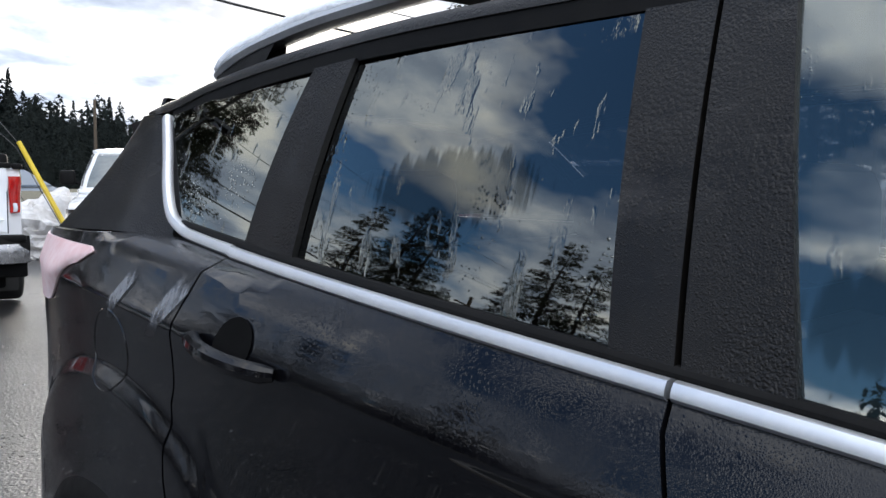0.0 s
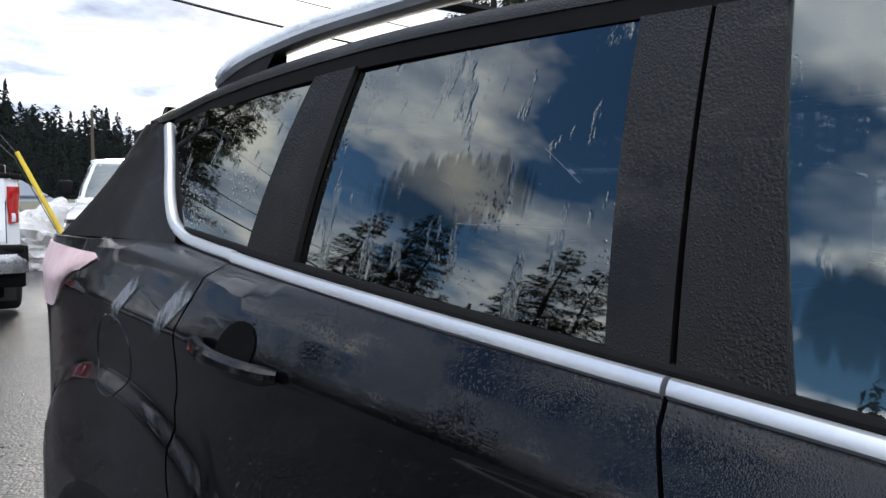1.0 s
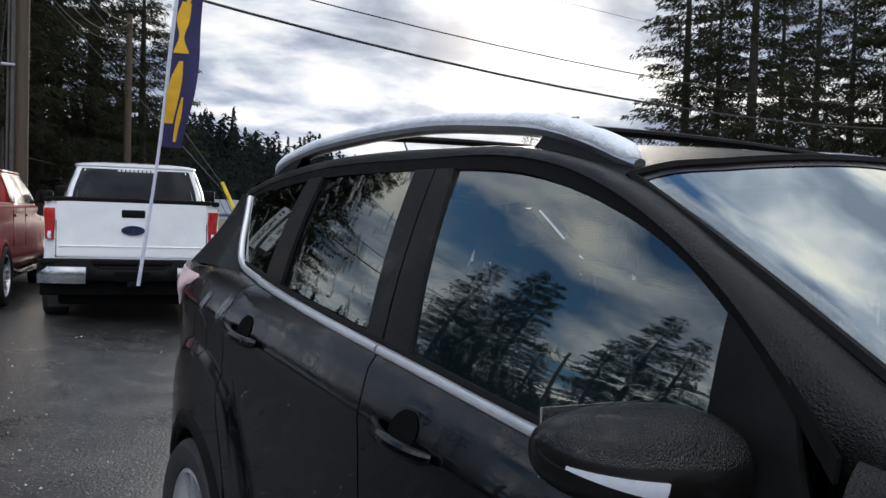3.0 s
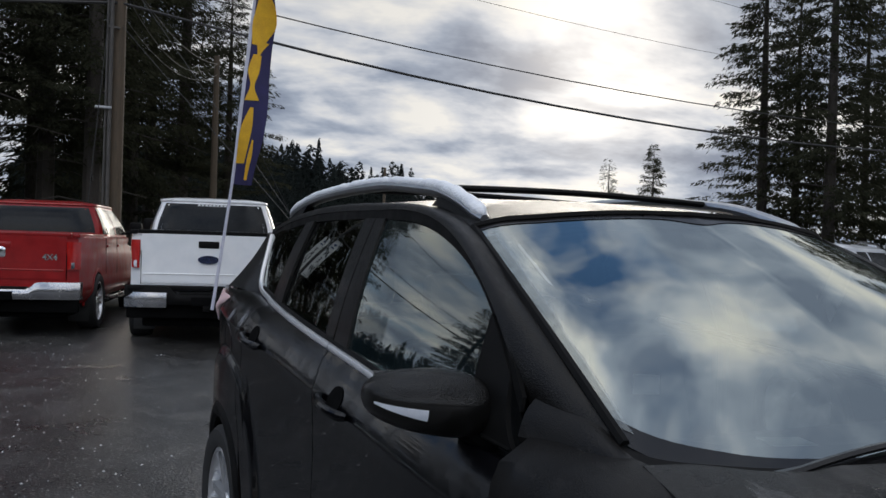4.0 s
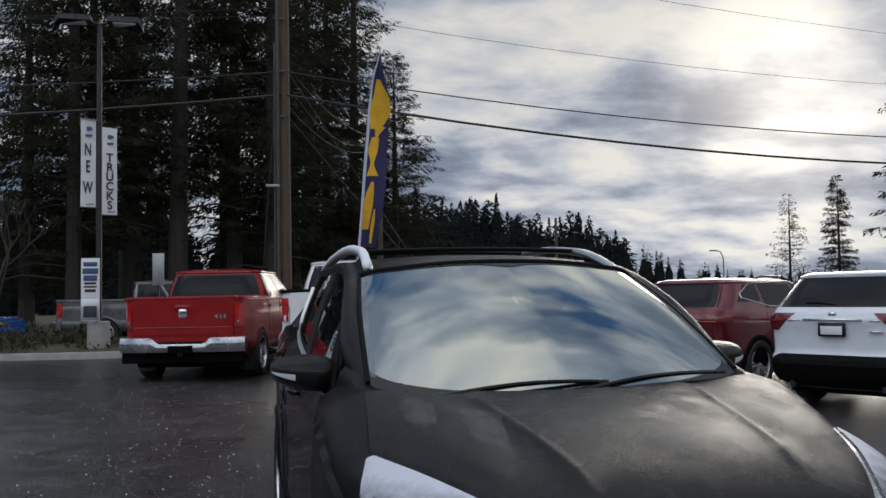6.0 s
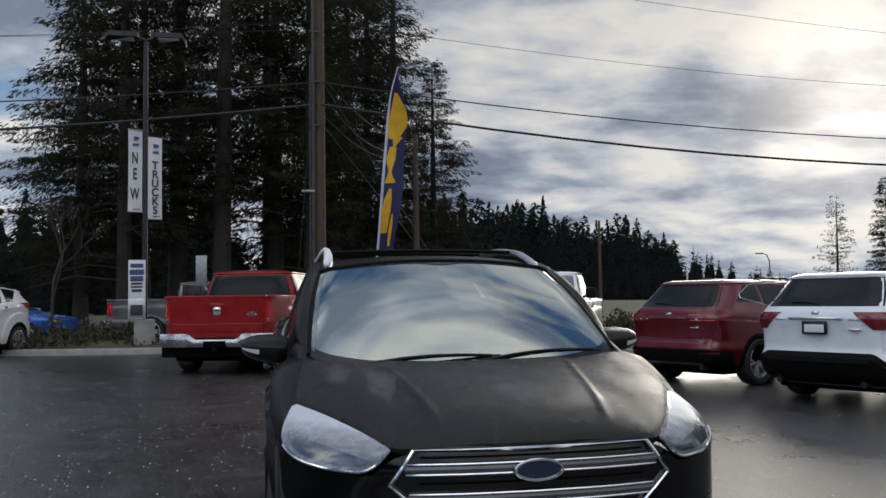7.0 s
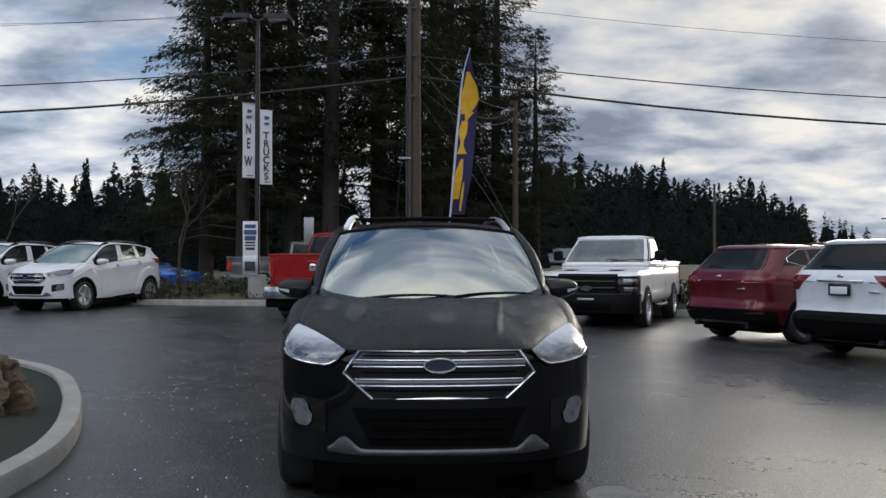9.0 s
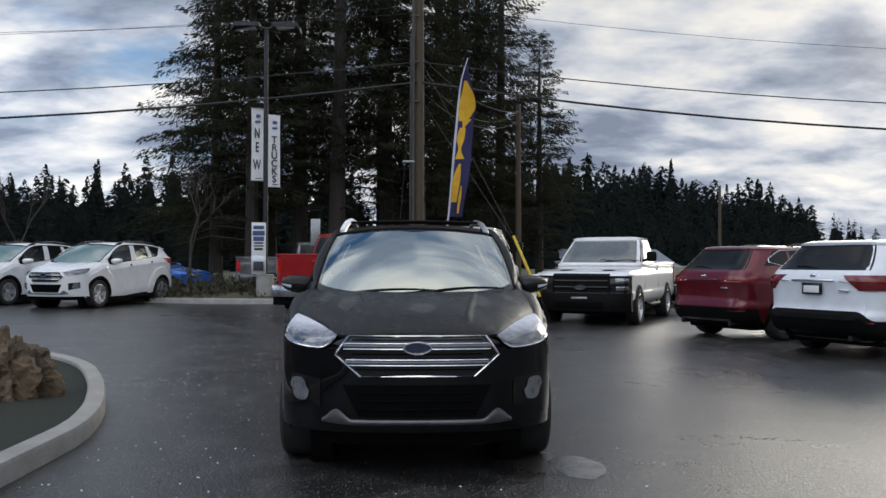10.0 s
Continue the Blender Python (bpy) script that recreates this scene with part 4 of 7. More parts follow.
        both_sides(nm, glass_panel(a - .006, b + .006, c - .006, d + .006) if "window" in nm else house_panel(a, b, c, d, 0.0, 1.0, sunk), mat, car, lab)
    both_sides("window_seal", sheet(lambda u, v: Vector((-side_x(mix(1.38, 3.62, u), BELT_Z(mix(1.38, 3.62, u)) + .010 + .012 * v) + .001 - .004 * math.sin(math.pi * v), mix(1.38, 3.62, u), BELT_Z(mix(1.38, 3.62, u)) + .010 + .012 * v)), 50, 4, .008, (1, 0, 0)), BLACK_PLASTIC, car)

    # bright strip under the windows, in three lengths, and its upturned end
    def strip(path, n, half=0.0112):
        bm = bmesh.new()
        rows = []
        for i in range(n + 1):
            p = path(i / n)
            t = (path(min(i / n + .01, 1)) - path(max(i / n - .01, 0))).normalized()
            o = Vector((-1, 0, .28)).normalized()
            w = t.cross(o).normalized()
            rows.append([bm.verts.new(p + w * a * half + o * b) for a, b in ((-1, -.006), (-1, .004), (-.7, .0095), (0, .011), (.7, .0095), (1, .004), (1, -.006))])
        for r, s in zip(rows, rows[1:]):
            for k in range(6):
                bm.faces.new((r[k], r[k + 1], s[k + 1], s[k]))
        bm.faces.new(rows[0])
        bm.faces.new(rows[-1][::-1])
        return bm
    on_belt = lambda a, b: along([(-side_x(y_, BELT_Z(y_) - .001) - .003, y_, BELT_Z(y_)) for y_ in [mix(a, b, i / 8) for i in range(9)]])
    for a, b in ((1.62, 2.471), (2.478, 3.369)):
        both_sides("window_strip", strip(on_belt(a, b), 24), STRIP, car, "bright satin strip under the windows")
    tail = along([(-.790, 3.376, 1.271), (-.775, 3.52, 1.286), (-.766, 3.60, 1.298), (-.757, 3.665, 1.325), (-.737, 3.72, 1.375), (-.70, 3.79, 1.455), (-.662, 3.865, 1.537)])
    behind = along([tail(i / 8) + Vector((.030, 0, 0)) for i in range(9)])
    both_sides("quarter_trim", strip(behind, 24, .024), DASH, car, "dark inner trim behind the quarter window")
    both_sides("window_strip", strip(tail, 34, .0112), STRIP, car, "bright strip turned up behind the quarter window")

    # hood, cowl, screen, roof
    part("hood", sheet(hood_fn, 184, 56, .018, (0, .3, -1)), BEADED_HOOD if snowy else beaded, car, "black hood with two creases, beaded with water")
    if snowy:
        for u0, u1, v0, v1 in ((.45, .58, .16, .56), (.20, .28, .20, .95), (.72, .79, .25, .95), (.07, .15, .30, .95), (.86, .93, .30, .90)):
            bm = bmesh.new()
            add_grid(bm, lambda u, v: hood_fn(mix(u0, u1, u), mix(v0, v1, v)) + Vector((0, 0, .0035)), 10, 12)
            part("frost_patch", bm, FROST_FILM, car, "thin pale frost left on the hood")
    part("windscreen", sheet(screen_fn, 40, 24, 0.0), glass_screen, car, "misted windscreen reflecting the clouds")

    off = Vector((0, -.53, .85)) * .002
    if snowy:
        for u0, u1 in ((.010, .028), (.972, .990)):
            bm = bmesh.new()
            add_grid(bm, lambda u, v: screen_fn(mix(u0, u1, u) + (.5 - u0) * .012 * noise.noise((v * 7, u0, 2.0)), mix(.06, .93, v)) + off * 2, 4, 40)
            part("edge_frost", bm, SCREEN_FROST, car, "white frost along the edge of the windscreen")
    bm = bmesh.new()
    add_grid(bm, lambda u, v: screen_fn(mix(.004, .996, u), (.05 + .05 * abs(2 * u - 1) ** 4) * v) + off, 50, 3)
    add_grid(bm, lambda u, v: screen_fn(mix(.004, .996, u), 1 - (.03 + .03 * math.exp(-((u - .5) / .06) ** 2)) * v) + off, 60, 3)
    part("windscreen_border", bm, GLOSS_BLACK, car, "black printed border of the windscreen")
    bm = bmesh.new()
    edge = [screen_fn(0, v / 20) for v in range(21)] + [screen_fn(u / 30, 1) for u in range(1, 31)] + [screen_fn(1, 1 - v / 20) for v in range(1, 21)]
    add_tube(bm, [p + Vector((0, 0, .002)) for p in edge], 0.011, 6)
    part("windscreen_seal", bm, BLACK_PLASTIC, car)

    def cowl(u, v):
        r, s = HOOD_REAR(abs(2 * u - 1)), SCREEN_LOW(abs(2 * u - 1))
        p = (r + Vector((0, -.06, -.035))).lerp(s + Vector((0, .10, .055)), v)
        p.z -= 0.012
        if u > .5:
            p.x = -p.x
        return p
    part("cowl", sheet(cowl, 40, 4, .03, (0, 0, -1)), BLACK_PLASTIC, car)
    part("roof", sheet(roof_fn, 40, 44, .01, (0, 0, -1)), beaded, car, "black roof covered with fine water beads")

    # tailgate and rear bumper
    def gate(u, v):
        x = mix(-.66, .66, u)
        z = mix(.75, 1.60, v)
        half = mix(.64, .575, smoothstep(.9, 1.6, z))
        x = (2 * u - 1) * half
        return Vector((x, REAR_Y(z) + .10 * (1 - abs(2 * u - 1) ** 2.5) - .01, z))
    part("tailgate", sheet(gate, 24, 20, .02, (0, -1, 0)), paint, car)

    both_sides("rear_corner", sheet(lambda u, v: Vector((-side_x(4.34, mix(.72, 1.285, v)), 4.34, mix(.72, 1.285, v))).lerp(Vector((-.625, REAR_Y(mix(.72, 1.285, v)) - .005, mix(.72, 1.285, v))), u), 6, 10, .02, (0, -1, 0)), paint, car)
    part("cargo_wall", box((-.68, 3.50, .42), (.68, 3.56, 1.25), .02), INTERIOR, car)

    def rear_glass(u, v):
        p = gate(mix(.08, .92, u), mix(.62, .93, v))
        return p + Vector((0, .006, 0))
    part("rear_glass", sheet(rear_glass, 14, 8, 0), GLASS_REAR, car)
    part("spoiler", sheet(lambda u, v: Vector(((2 * u - 1) * .58, 4.06 + .22 * v - .06 * abs(2 * u - 1) ** 2, 1.625 - .03 * v - .05 * abs(2 * u - 1) ** 2)), 20, 6, .03, (0, 0, -1)), beaded, car)

    def bumper(u, v):
        a = 2 * u - 1
        x = math.sin(a * math.pi / 2) * .80
        y = 4.16 + .36 * max(math.cos(a * math.pi / 2), 0) ** .55
        z = mix(.30, .80, v)
        return Vector((x, y + .03 * math.sin(math.pi * v), z))
    part("rear_bumper", sheet(bumper, 36, 8, .03, (0, -1, 0)), paint, car)

    def tail_lamp(u, v):
        y = mix(3.78 + .10 * abs(v - .75), 4.34, u)
        z = mix(1.225 - .10 * smoothstep(0, .5, u), 1.262 + .012 * u, v)
        o = 0.004 + 0.012 * math.sin(math.pi * v) * math.sin(math.pi * min(1, u * 1.6))
        return Vector((-side_x(y, min(z, BELT_Z(y) - .032)) - o, y, z))
    both_sides("tail_lamp", sheet(tail_lamp, 20, 10, .03, (1, 0, 0)), PINK_LENS if snowy else RED_LENS, car, "frosted red tail lamp" if snowy else "red tail lamp")

    # front: fascia, grille, lamps
    def fascia(u, v):
        x = (2 * u - 1) * .885
        z = mix(.30, fascia_top(x) - .004, v)
        return Vector((x, nose_y(x, z), z))
    part("front_bumper", sheet(fascia, 72, 30, .03, (0, 1, 0)), paint, car)
    part("bumper_valance", sheet(lambda u, v: Vector(((2 * u - 1) * .66, nose_y((2 * u - 1) * .66, .30) - .012 + .10 * (1 - v), mix(.21, .345, v))), 40, 5, .03, (0, 1, 0)), CUP_BLACK, car)

    def on_nose(x, z, out=0.0):
        return Vector((x, nose_y(x, z) - out, z))
    hexa = [(-.425, .903), (.425, .903), (.508, .785), (.355, .652), (-.355, .652), (-.508, .785)]
    ring = []
    for (x0, z0), (x1, z1) in zip(hexa, hexa[1:] + hexa[:1]):
        ring += [on_nose(mix(x0, x1, i / 10), mix(z0, z1, i / 10), .012) for i in range(10)]
    bm = bmesh.new()
    rows = []
    c0 = Vector((0, 0, .78))
    for p in ring:
        inn = Vector((c0.x - p.x, 0, c0.z - p.z)).normalized()
        rows.append([bm.verts.new(p + inn * a + Vector((0, -b, 0))) for a, b in ((-.003, -.02), (-.003, .008), (.004, .013), (.011, .010), (.015, -.01), (.015, -.03))])
    for i in range(len(rows)):
        r, s = rows[i], rows[(i + 1) % len(rows)]
        for k in range(5):
            bm.faces.new((r[k], r[k + 1], s[k + 1], s[k]))
    grille = part("grille", bm, CHROME, car, "six-sided chrome grille surround with two double bars")
    bm = bmesh.new()
    add_grid(bm, lambda u, v: on_nose(mix(-1, 1, u) * mix(.36, mix(.50, .43, max(0, (v - .5) * 2)), min(1, v * 2)), mix(.66, .897, v), .004), 30, 10)
    part("grille_backing", bm, GLOSS_BLACK, grille)
    for zc, hw in ((.838, .452), (.738, .44)):
        for dz, h in ((.017, .0055), (-.017, .0055)):
            bm = bmesh.new()
            pts = [on_nose(mix(-hw, hw, i / 24), zc + dz, .016) for i in range(25)]
            add_tube(bm, pts, [.003] + [h] * 23 + [.003], 8, True, 1.0)
            part("grille_bar", bm, CHROME, grille)
        part("grille_slat", tube([on_nose(mix(-hw, hw, i / 24), zc, .006) for i in range(25)], .014, 8), SKID_GREY, grille)
    for zc in (.695, .79, .875):
        part("grille_slat", tube([on_nose(mix(-.40, .40, i / 24), zc, .002) for i in range(25)], .005, 6), CUP_BLACK, grille)
    bm = bmesh.new()
    add_lathe(bm, [(0.001, .0), (.078, .0)], Matrix.Translation((0, -.028, .83)) @ Matrix.Rotation(radians(-90), 4, "Z") @ Matrix.Diagonal((-1, 1.0, .40, 1)), 32)
    badge = part("badge", bm, BADGE_BLUE, grille, "plain dark blue oval badge")
    bm = bmesh.new()
    add_tube(bm, [(0.083 * math.cos(a), -.030, .83 + .0345 * math.sin(a)) for a in (2 * math.pi * k / 40 for k in range(41))], .0055, 6, False)
    part("badge_rim", bm, CHROME, badge)
    # lower intake, bright skid lip, fog lamps
    part("lower_intake", sheet(lambda u, v: on_nose(mix(-1, 1, u) * mix(.36, .46, v), mix(.40, .60, v), .004), 30, 6, .01, (0, 1, 0)), CUP_BLACK, car)
    for zc in (.45, .50, .55):
        part("intake_bar", tube([on_nose(mix(-.36, .36, i / 20), zc, .010) for i in range(21)], .004, 6), CUP_BLACK, car)

    def lip(u, v):
        x = (2 * u - 1) * .59
        hi = .384 + .066 * smoothstep(.40, .50, abs(x)) * smoothstep(.60, .50, abs(x))
        return on_nose(x, mix(.352 + .012 * smoothstep(.4, .59, abs(x)), hi, v), .016 + .01 * math.sin(math.pi * v))
    part("skid_lip", sheet(lip, 60, 5, .02, (0, 1, 0)), SKID_GREY, car, "dull silver skid lip under the bumper")
    both_sides("fog_bezel", sheet(lambda u, v: on_nose(-mix(.60, .80, u), mix(.46 + .05 * u, .65 - .02 * (1 - u), v), .006), 8, 8, .015, (0, 1, 0)), GLOSS_BLACK, car)
    both_sides("fog_lamp", sheet(lambda u, v: on_nose(-mix(.675, .790, u) - .018 * v, .560 + (2 * v - 1) * (.010 + .060 * max(1 - abs(2 * u - 1) ** 3, 0) ** .5), .016 + .014 * math.sin(math.pi * u)), 14, 10, .015, (0, 1, 0)), FOG_LENS, car, "misted upright fog lamp")

    hl_hi = along([(-.500, .082, .902), (-.57, .205, .934), (-.68, .405, .972), (-.80, .66, .997)])
    hl_lo = along([(-.500, .075, .892), (-.545, .10, .842), (-.60, .13, .819), (-.72, .215, .826), (-.82, .345, .850), (-.862, .50, .90), (-.815, .672, .992)])

    def lamp(u, v):
        p = hl_lo(u).lerp(hl_hi(u), v)
        return p + Vector((-.35, -.8, .35)) * 0.030 * math.sin(math.pi * v) * math.sin(math.pi * min(max(u, 0), 1)) ** .7 + Vector((0, -.004, .002))
    both_sides("headlamp", sheet(lamp, 30, 14, .02, (.3, 1, 0)), HAZY_LAMP if snowy else LAMP_DARK, car, "swept-back headlamp under frost" if snowy else "clear swept-back headlamp")
    if snowy:
        both_sides("lamp_frost", sheet(lambda u, v: lamp(mix(.02, .98, u), mix(.05, 1.0, v)) + Vector((-.004, -.009, .006)), 24, 12, 0), FROST_CAP, car, "white frost on the upper headlamp")
    both_sides("headlamp_projector", sheet(lambda u, v: lamp(mix(.12, .74, u), .27 + (2 * v - 1) * .17 * max(1 - abs(2 * u - 1) ** 2.5, 0.02) ** .5) + Vector((-.001, -.003, .001)), 18, 8, 0), LAMP_DARK, car, "dark projector unit of the headlamp")
    both_sides("headlamp_trim", tube([hl_lo(i / 24) + Vector((-.003, -.010, .004)) for i in range(2, 17)], .006, 6), CHROME, car)

    # wheels, arch mouldings, sills
    for wy in WHEELS_Y:
        for s in (-1, 1):
            wheel_parts(car, (s * .80, wy, .352), .352, .235, RIM_METAL, s)

            def arch(u, v, s=s, wy=wy):
                a = mix(-0.12, math.pi + 0.12, u)
                r = mix(ARCH_R - .045, ARCH_R + .022, v)
                y, z = wy - r * math.cos(a), WHEEL_Z + r * math.sin(a)
                base = fender_x(y, z) if wy < 2 else side_x(y, z)
                if y < .46:
                    base = min(base, .90 * PLAN(max(y, .25)))
                return Vector((s * (base + .012 * math.sin(math.pi * min(v * 1.0, 1)) - .008 * (v < .1)), y, z))
            part("arch_moulding", sheet(arch, 44, 4, .05, (-s, 0, 0)), BLACK_PLASTIC, car)
            bm = bmesh.new()
            add_lathe(bm, [(.45, -.12), (.45, .02), (.001, -.12)][:2] + [(.001, -.12)], Matrix.Translation((s * .68, wy, WHEEL_Z)) @ Matrix.Diagonal((s, 1, 1, 1)), 30)
            part("wheel_housing", bm, BLACK_PLASTIC, car)
    both_sides("sill_moulding", sheet(lambda u, v: Vector((-.868 - .012 * math.sin(math.pi * v), mix(1.34, 3.27, u), mix(.22, .36, v))), 10, 5, .03, (1, 0, 0)), BLACK_PLASTIC, car)
    part("underbody", box((-.72, .62, .20), (.72, 4.2, .30), .03), CUP_BLACK, car)

    # door handles, each over a flat black disc painted as the cup's shade
    for y0, y1, z0, z1, nm in ((3.30, 3.07, 1.145, 1.118, "rear"), (2.352, 2.125, 1.062, 1.036, "front")):
        def bar(t):
            y, z = mix(y0, y1, t), mix(z0, z1, t)
            return Vector((-side_x(y, z) - .004 - .034 * math.sin(math.pi * t) ** .55, y, z))
        bm = bmesh.new()
        add_tube(bm, [bar(i / 16) for i in range(17)], [.009] + [.0145] * 15 + [.010], 10, True, 1.0)
        both_sides("door_handle", bm, paint, car, "black pull handle beaded with water")

        def cup(u, v):
            a, r = 2 * math.pi * u, v
            y, z = mix(y0, y1, .45) + .050 * r * math.cos(a), mix(z0, z1, .45) + .010 + .042 * r * math.sin(a)
            return Vector((-side_x(y, z) - .0025 + .0015 * (1 - r), y, z))
        bm = bmesh.new()
        add_grid(bm, cup, 28, 5, close_u=True)
        both_sides("handle_cup_shade", bm, CUP_BLACK, car)
    if snowy:
        for yb, yt, zb, zt in (((3.665, 3.62), (3.56, 3.52), 1.135, 1.252), ((3.495, 3.45), (3.385, 3.32), 1.12, 1.252)):
            def streak(u, v):
                y, z = mix(mix(yb[0], yb[1], u), mix(yt[0], yt[1], u), v), mix(zb, zt, v)
                return Vector((-side_x(y, z) - .003, y, z))
            bm = bmesh.new()
            add_grid(bm, streak, 6, 12)
            part("pale_streak", bm, PALE_FILM, car, "pale broken streak on the quarter panel")
    # fuel flap outline
    flap = [(3.645 + .082 * math.cos(a), 1.075 + .078 * math.sin(a)) for a in (2 * math.pi * k / 30 for k in range(31))]
    part("fuel_flap", tube([Vector((-side_x(y, z) + .001, y, z)) for y, z in flap], .0026, 5, False), GLOSS_BLACK, car)

    # mirrors
    def power(q, e):
        return math.copysign(abs(q) ** e, q)

    def shell(u, v):
        a, b = 2 * math.pi * u, math.pi * v
        x = power(math.cos(b), .80)
        r = abs(math.sin(b)) ** .72
        y, z = r * power(math.cos(a), .9), r * power(math.sin(a), .9)
        y = y if y < 0 else y * .62
        z = z * .86 if z > 0 else z * .92
        return Vector((-.925 + x * .130, 1.590 + y * .112 - .035 * x, 1.180 + z * .080 * (1 + .20 * x) - .010 * x))
    bm = bmesh.new()
    add_grid(bm, shell, 36, 24, close_u=True)
    bmesh.ops.remove_doubles(bm, verts=bm.verts, dist=1e-4)
    mirrors = both_sides("door_mirror", bm, BEADED_CAP if snowy else beaded, car, "black door mirror beaded with water")
    for s, mir in zip((-1, 1), mirrors):
        def lamp_fn(u, v, s=s):
            b = mix(.57, .90, u)
            a = mix(.508, .562 - .025 * u, v)
            p = shell(a, b) + Vector((0, -.003, -.002))
            return Vector((p.x * -s, p.y, p.z))
        part("indicator", sheet(lamp_fn, 16, 5, .006, (0, 1, 0)), FROST_LENS, mir, "pale indicator strip low on the mirror")
        foot = [Vector((s * .785, 1.545, 1.090)), Vector((s * .815, 1.55, 1.105)), Vector((s * .850, 1.56, 1.125)), Vector((s * .895, 1.575, 1.150))]
        part("mirror_foot", tube(foot, [.060, .054, .046, .040], 12, True, .55), CUP_BLACK, mir)
        part("mirror_glass", sheet(lambda u, v: Vector((s * mix(.855, 1.015, u), 1.655 + .02 * u, mix(1.14, 1.235, v))), 4, 4, .004, (0, -1, 0)), CHROME, mir)

    # roof rails
    rail = along([(-.600, 1.935, 1.592), (-.590, 2.05, 1.632), (-.580, 2.20, 1.672), (-.572, 2.45, 1.702), (-.568, 2.8, 1.722), (-.570, 3.2, 1.714), (-.580, 3.50, 1.690), (-.596, 3.66, 1.656), (-.606, 3.74, 1.622)])
    bm = bmesh.new()
    add_tube(bm, [rail(i / 40) for i in range(41)], [.014] + [.024] * 39 + [.012], 10, True, .85)
    rails = both_sides("roof_rail", bm, SATIN if snowy else GLOSS_BLACK, car, "bowed silver roof rail")
    if snowy:
        rng = random.Random(3)
        bm = bmesh.new()
        add_tube(bm, [rail(i / 60) + Vector((-.004, 0, .012 + .004 * rng.random())) for i in range(61)], [.008] + [.0165 + .003 * rng.random() + .004 * smoothstep(.3, .08, i / 60) for i in range(1, 60)] + [.007], 12, True, .95)
        part("rail_snow", bm, SNOW, rails[0], "crust of snow along the roof rail", 180)
    for s, one in zip((-1, 1), rails):
        for t0, t1 in ((.0, .165), (.88, .99)):
            bm = bmesh.new()
            n = 8
            rows = []
            for i in range(n + 1):
                p = rail(mix(t0, t1, i / n))
                q = Vector((-.603, p.y, min(p.z - .012, ROOF_SIDE((p.y - 1.905) / 2.175).z + .004)))
                rows.append([bm.verts.new((x * -s, y, z)) for x, y, z in ((p.x - .013, p.y, p.z - .006), (p.x + .013, p.y, p.z - .006), (q.x + .03, q.y, q.z), (q.x - .02, q.y, q.z))])
            for a, b in zip(rows, rows[1:]):
                for k in range(4):
                    bm.faces.new((a[k], a[(k + 1) % 4], b[(k + 1) % 4], b[k]))
            part("rail_foot", bm, BLACK_PLASTIC, one)
    if detail:
        for yy, zz in ((2.36, 1.698), (3.15, 1.722)):
            part("cross_bar", tube([(mix(-.57, .57, i / 16), yy, zz + .012 * math.sin(math.pi * i / 16)) for i in range(17)], .016, 8, True, .7), BLACK_PLASTIC, car)
        part("aerial", tube([(0.02, 3.85, 1.645), (0.02, 3.87, 1.69), (.02, 3.97, 1.83)], [.012, .005, .003], 6), BLACK_PLASTIC, car)
        # wipers
        for x0, x1, y0, y1, z0, z1 in ((.02, .60, .965, 1.05, 1.128, 1.165), (-.52, .10, .985, 1.03, 1.125, 1.150)):
            arm = [(mix(x0, x1, i / 10), mix(y0, y1, i / 10), mix(z0, z1, i / 10) + .018 * math.sin(math.pi * i / 10)) for i in range(11)]
            wiper = part("wiper", tube(arm, [.014] + [.008] * 10, 6), GLOSS_BLACK, car, "black wiper resting on the screen")
            part("wiper_blade", tube([(x + .05, y + .02, z - .004) for x, y, z in arm[1:]], .007, 6), RUBBER, wiper)
        # cabin
        for x in (-.37, .37):
            for y, nm in ((2.18, "front_seat"), (3.05, "rear_seat")):
                bm = bmesh.new()
                add_box(bm, (x - .24, y - .30, .48), (x + .24, y + .22, .66), .06)
                add_box(bm, (x - .23, y + .16, .62), (x + .23, y + .28, 1.22), .055, Matrix.Translation((0, y + .2, .62)) @ Matrix.Rotation(radians(-14), 4, "X") @ Matrix.Translation((0, -y - .2, -.62)))
                part(nm, bm, INTERIOR, car)
                bm = bmesh.new()
                add_box(bm, (x - .13, y + .30, 1.25), (x + .13, y + .39, 1.42), .04)
                part("headrest", bm, INTERIOR, car)
        part("dashboard", sheet(lambda u, v: Vector((mix(-.70, .70, u), mix(1.12, 1.62, v), 1.06 + .045 * math.sin(math.pi * min(1, v * 1.25)) - .10 * smoothstep(.75, 1.0, v))), 20, 14, .25, (0, .1, -1)), DASH, car)
        for lo_y, hi_y in ((1.40, 2.44), (2.50, 3.50)):
            both_sides("door_card", sheet(lambda u, v: Vector((-BELT_X(mix(lo_y, hi_y, u)) + .045, mix(lo_y, hi_y, u), mix(.42, BELT_Z(mix(lo_y, hi_y, u)) - .015, v))), 10, 12, .03, (1, 0, 0)), DASH, car, "dark inner door trim")
        part("cabin_floor", box((-.76, 1.0, .33), (.76, 4.2, .36), .01), INTERIOR, car)
        part("rear_shelf", box((-.62, 3.45, .80), (.62, 4.2, .84), .02), INTERIOR, car)
        wheel = part("steering_wheel", tube([Vector((.37 + .185 * math.cos(a), 1.70 + .05 * math.sin(a), 1.04 + .175 * math.sin(a))) for a in (2 * math.pi * k / 32 for k in range(33))], .016, 8, False), DASH, car)
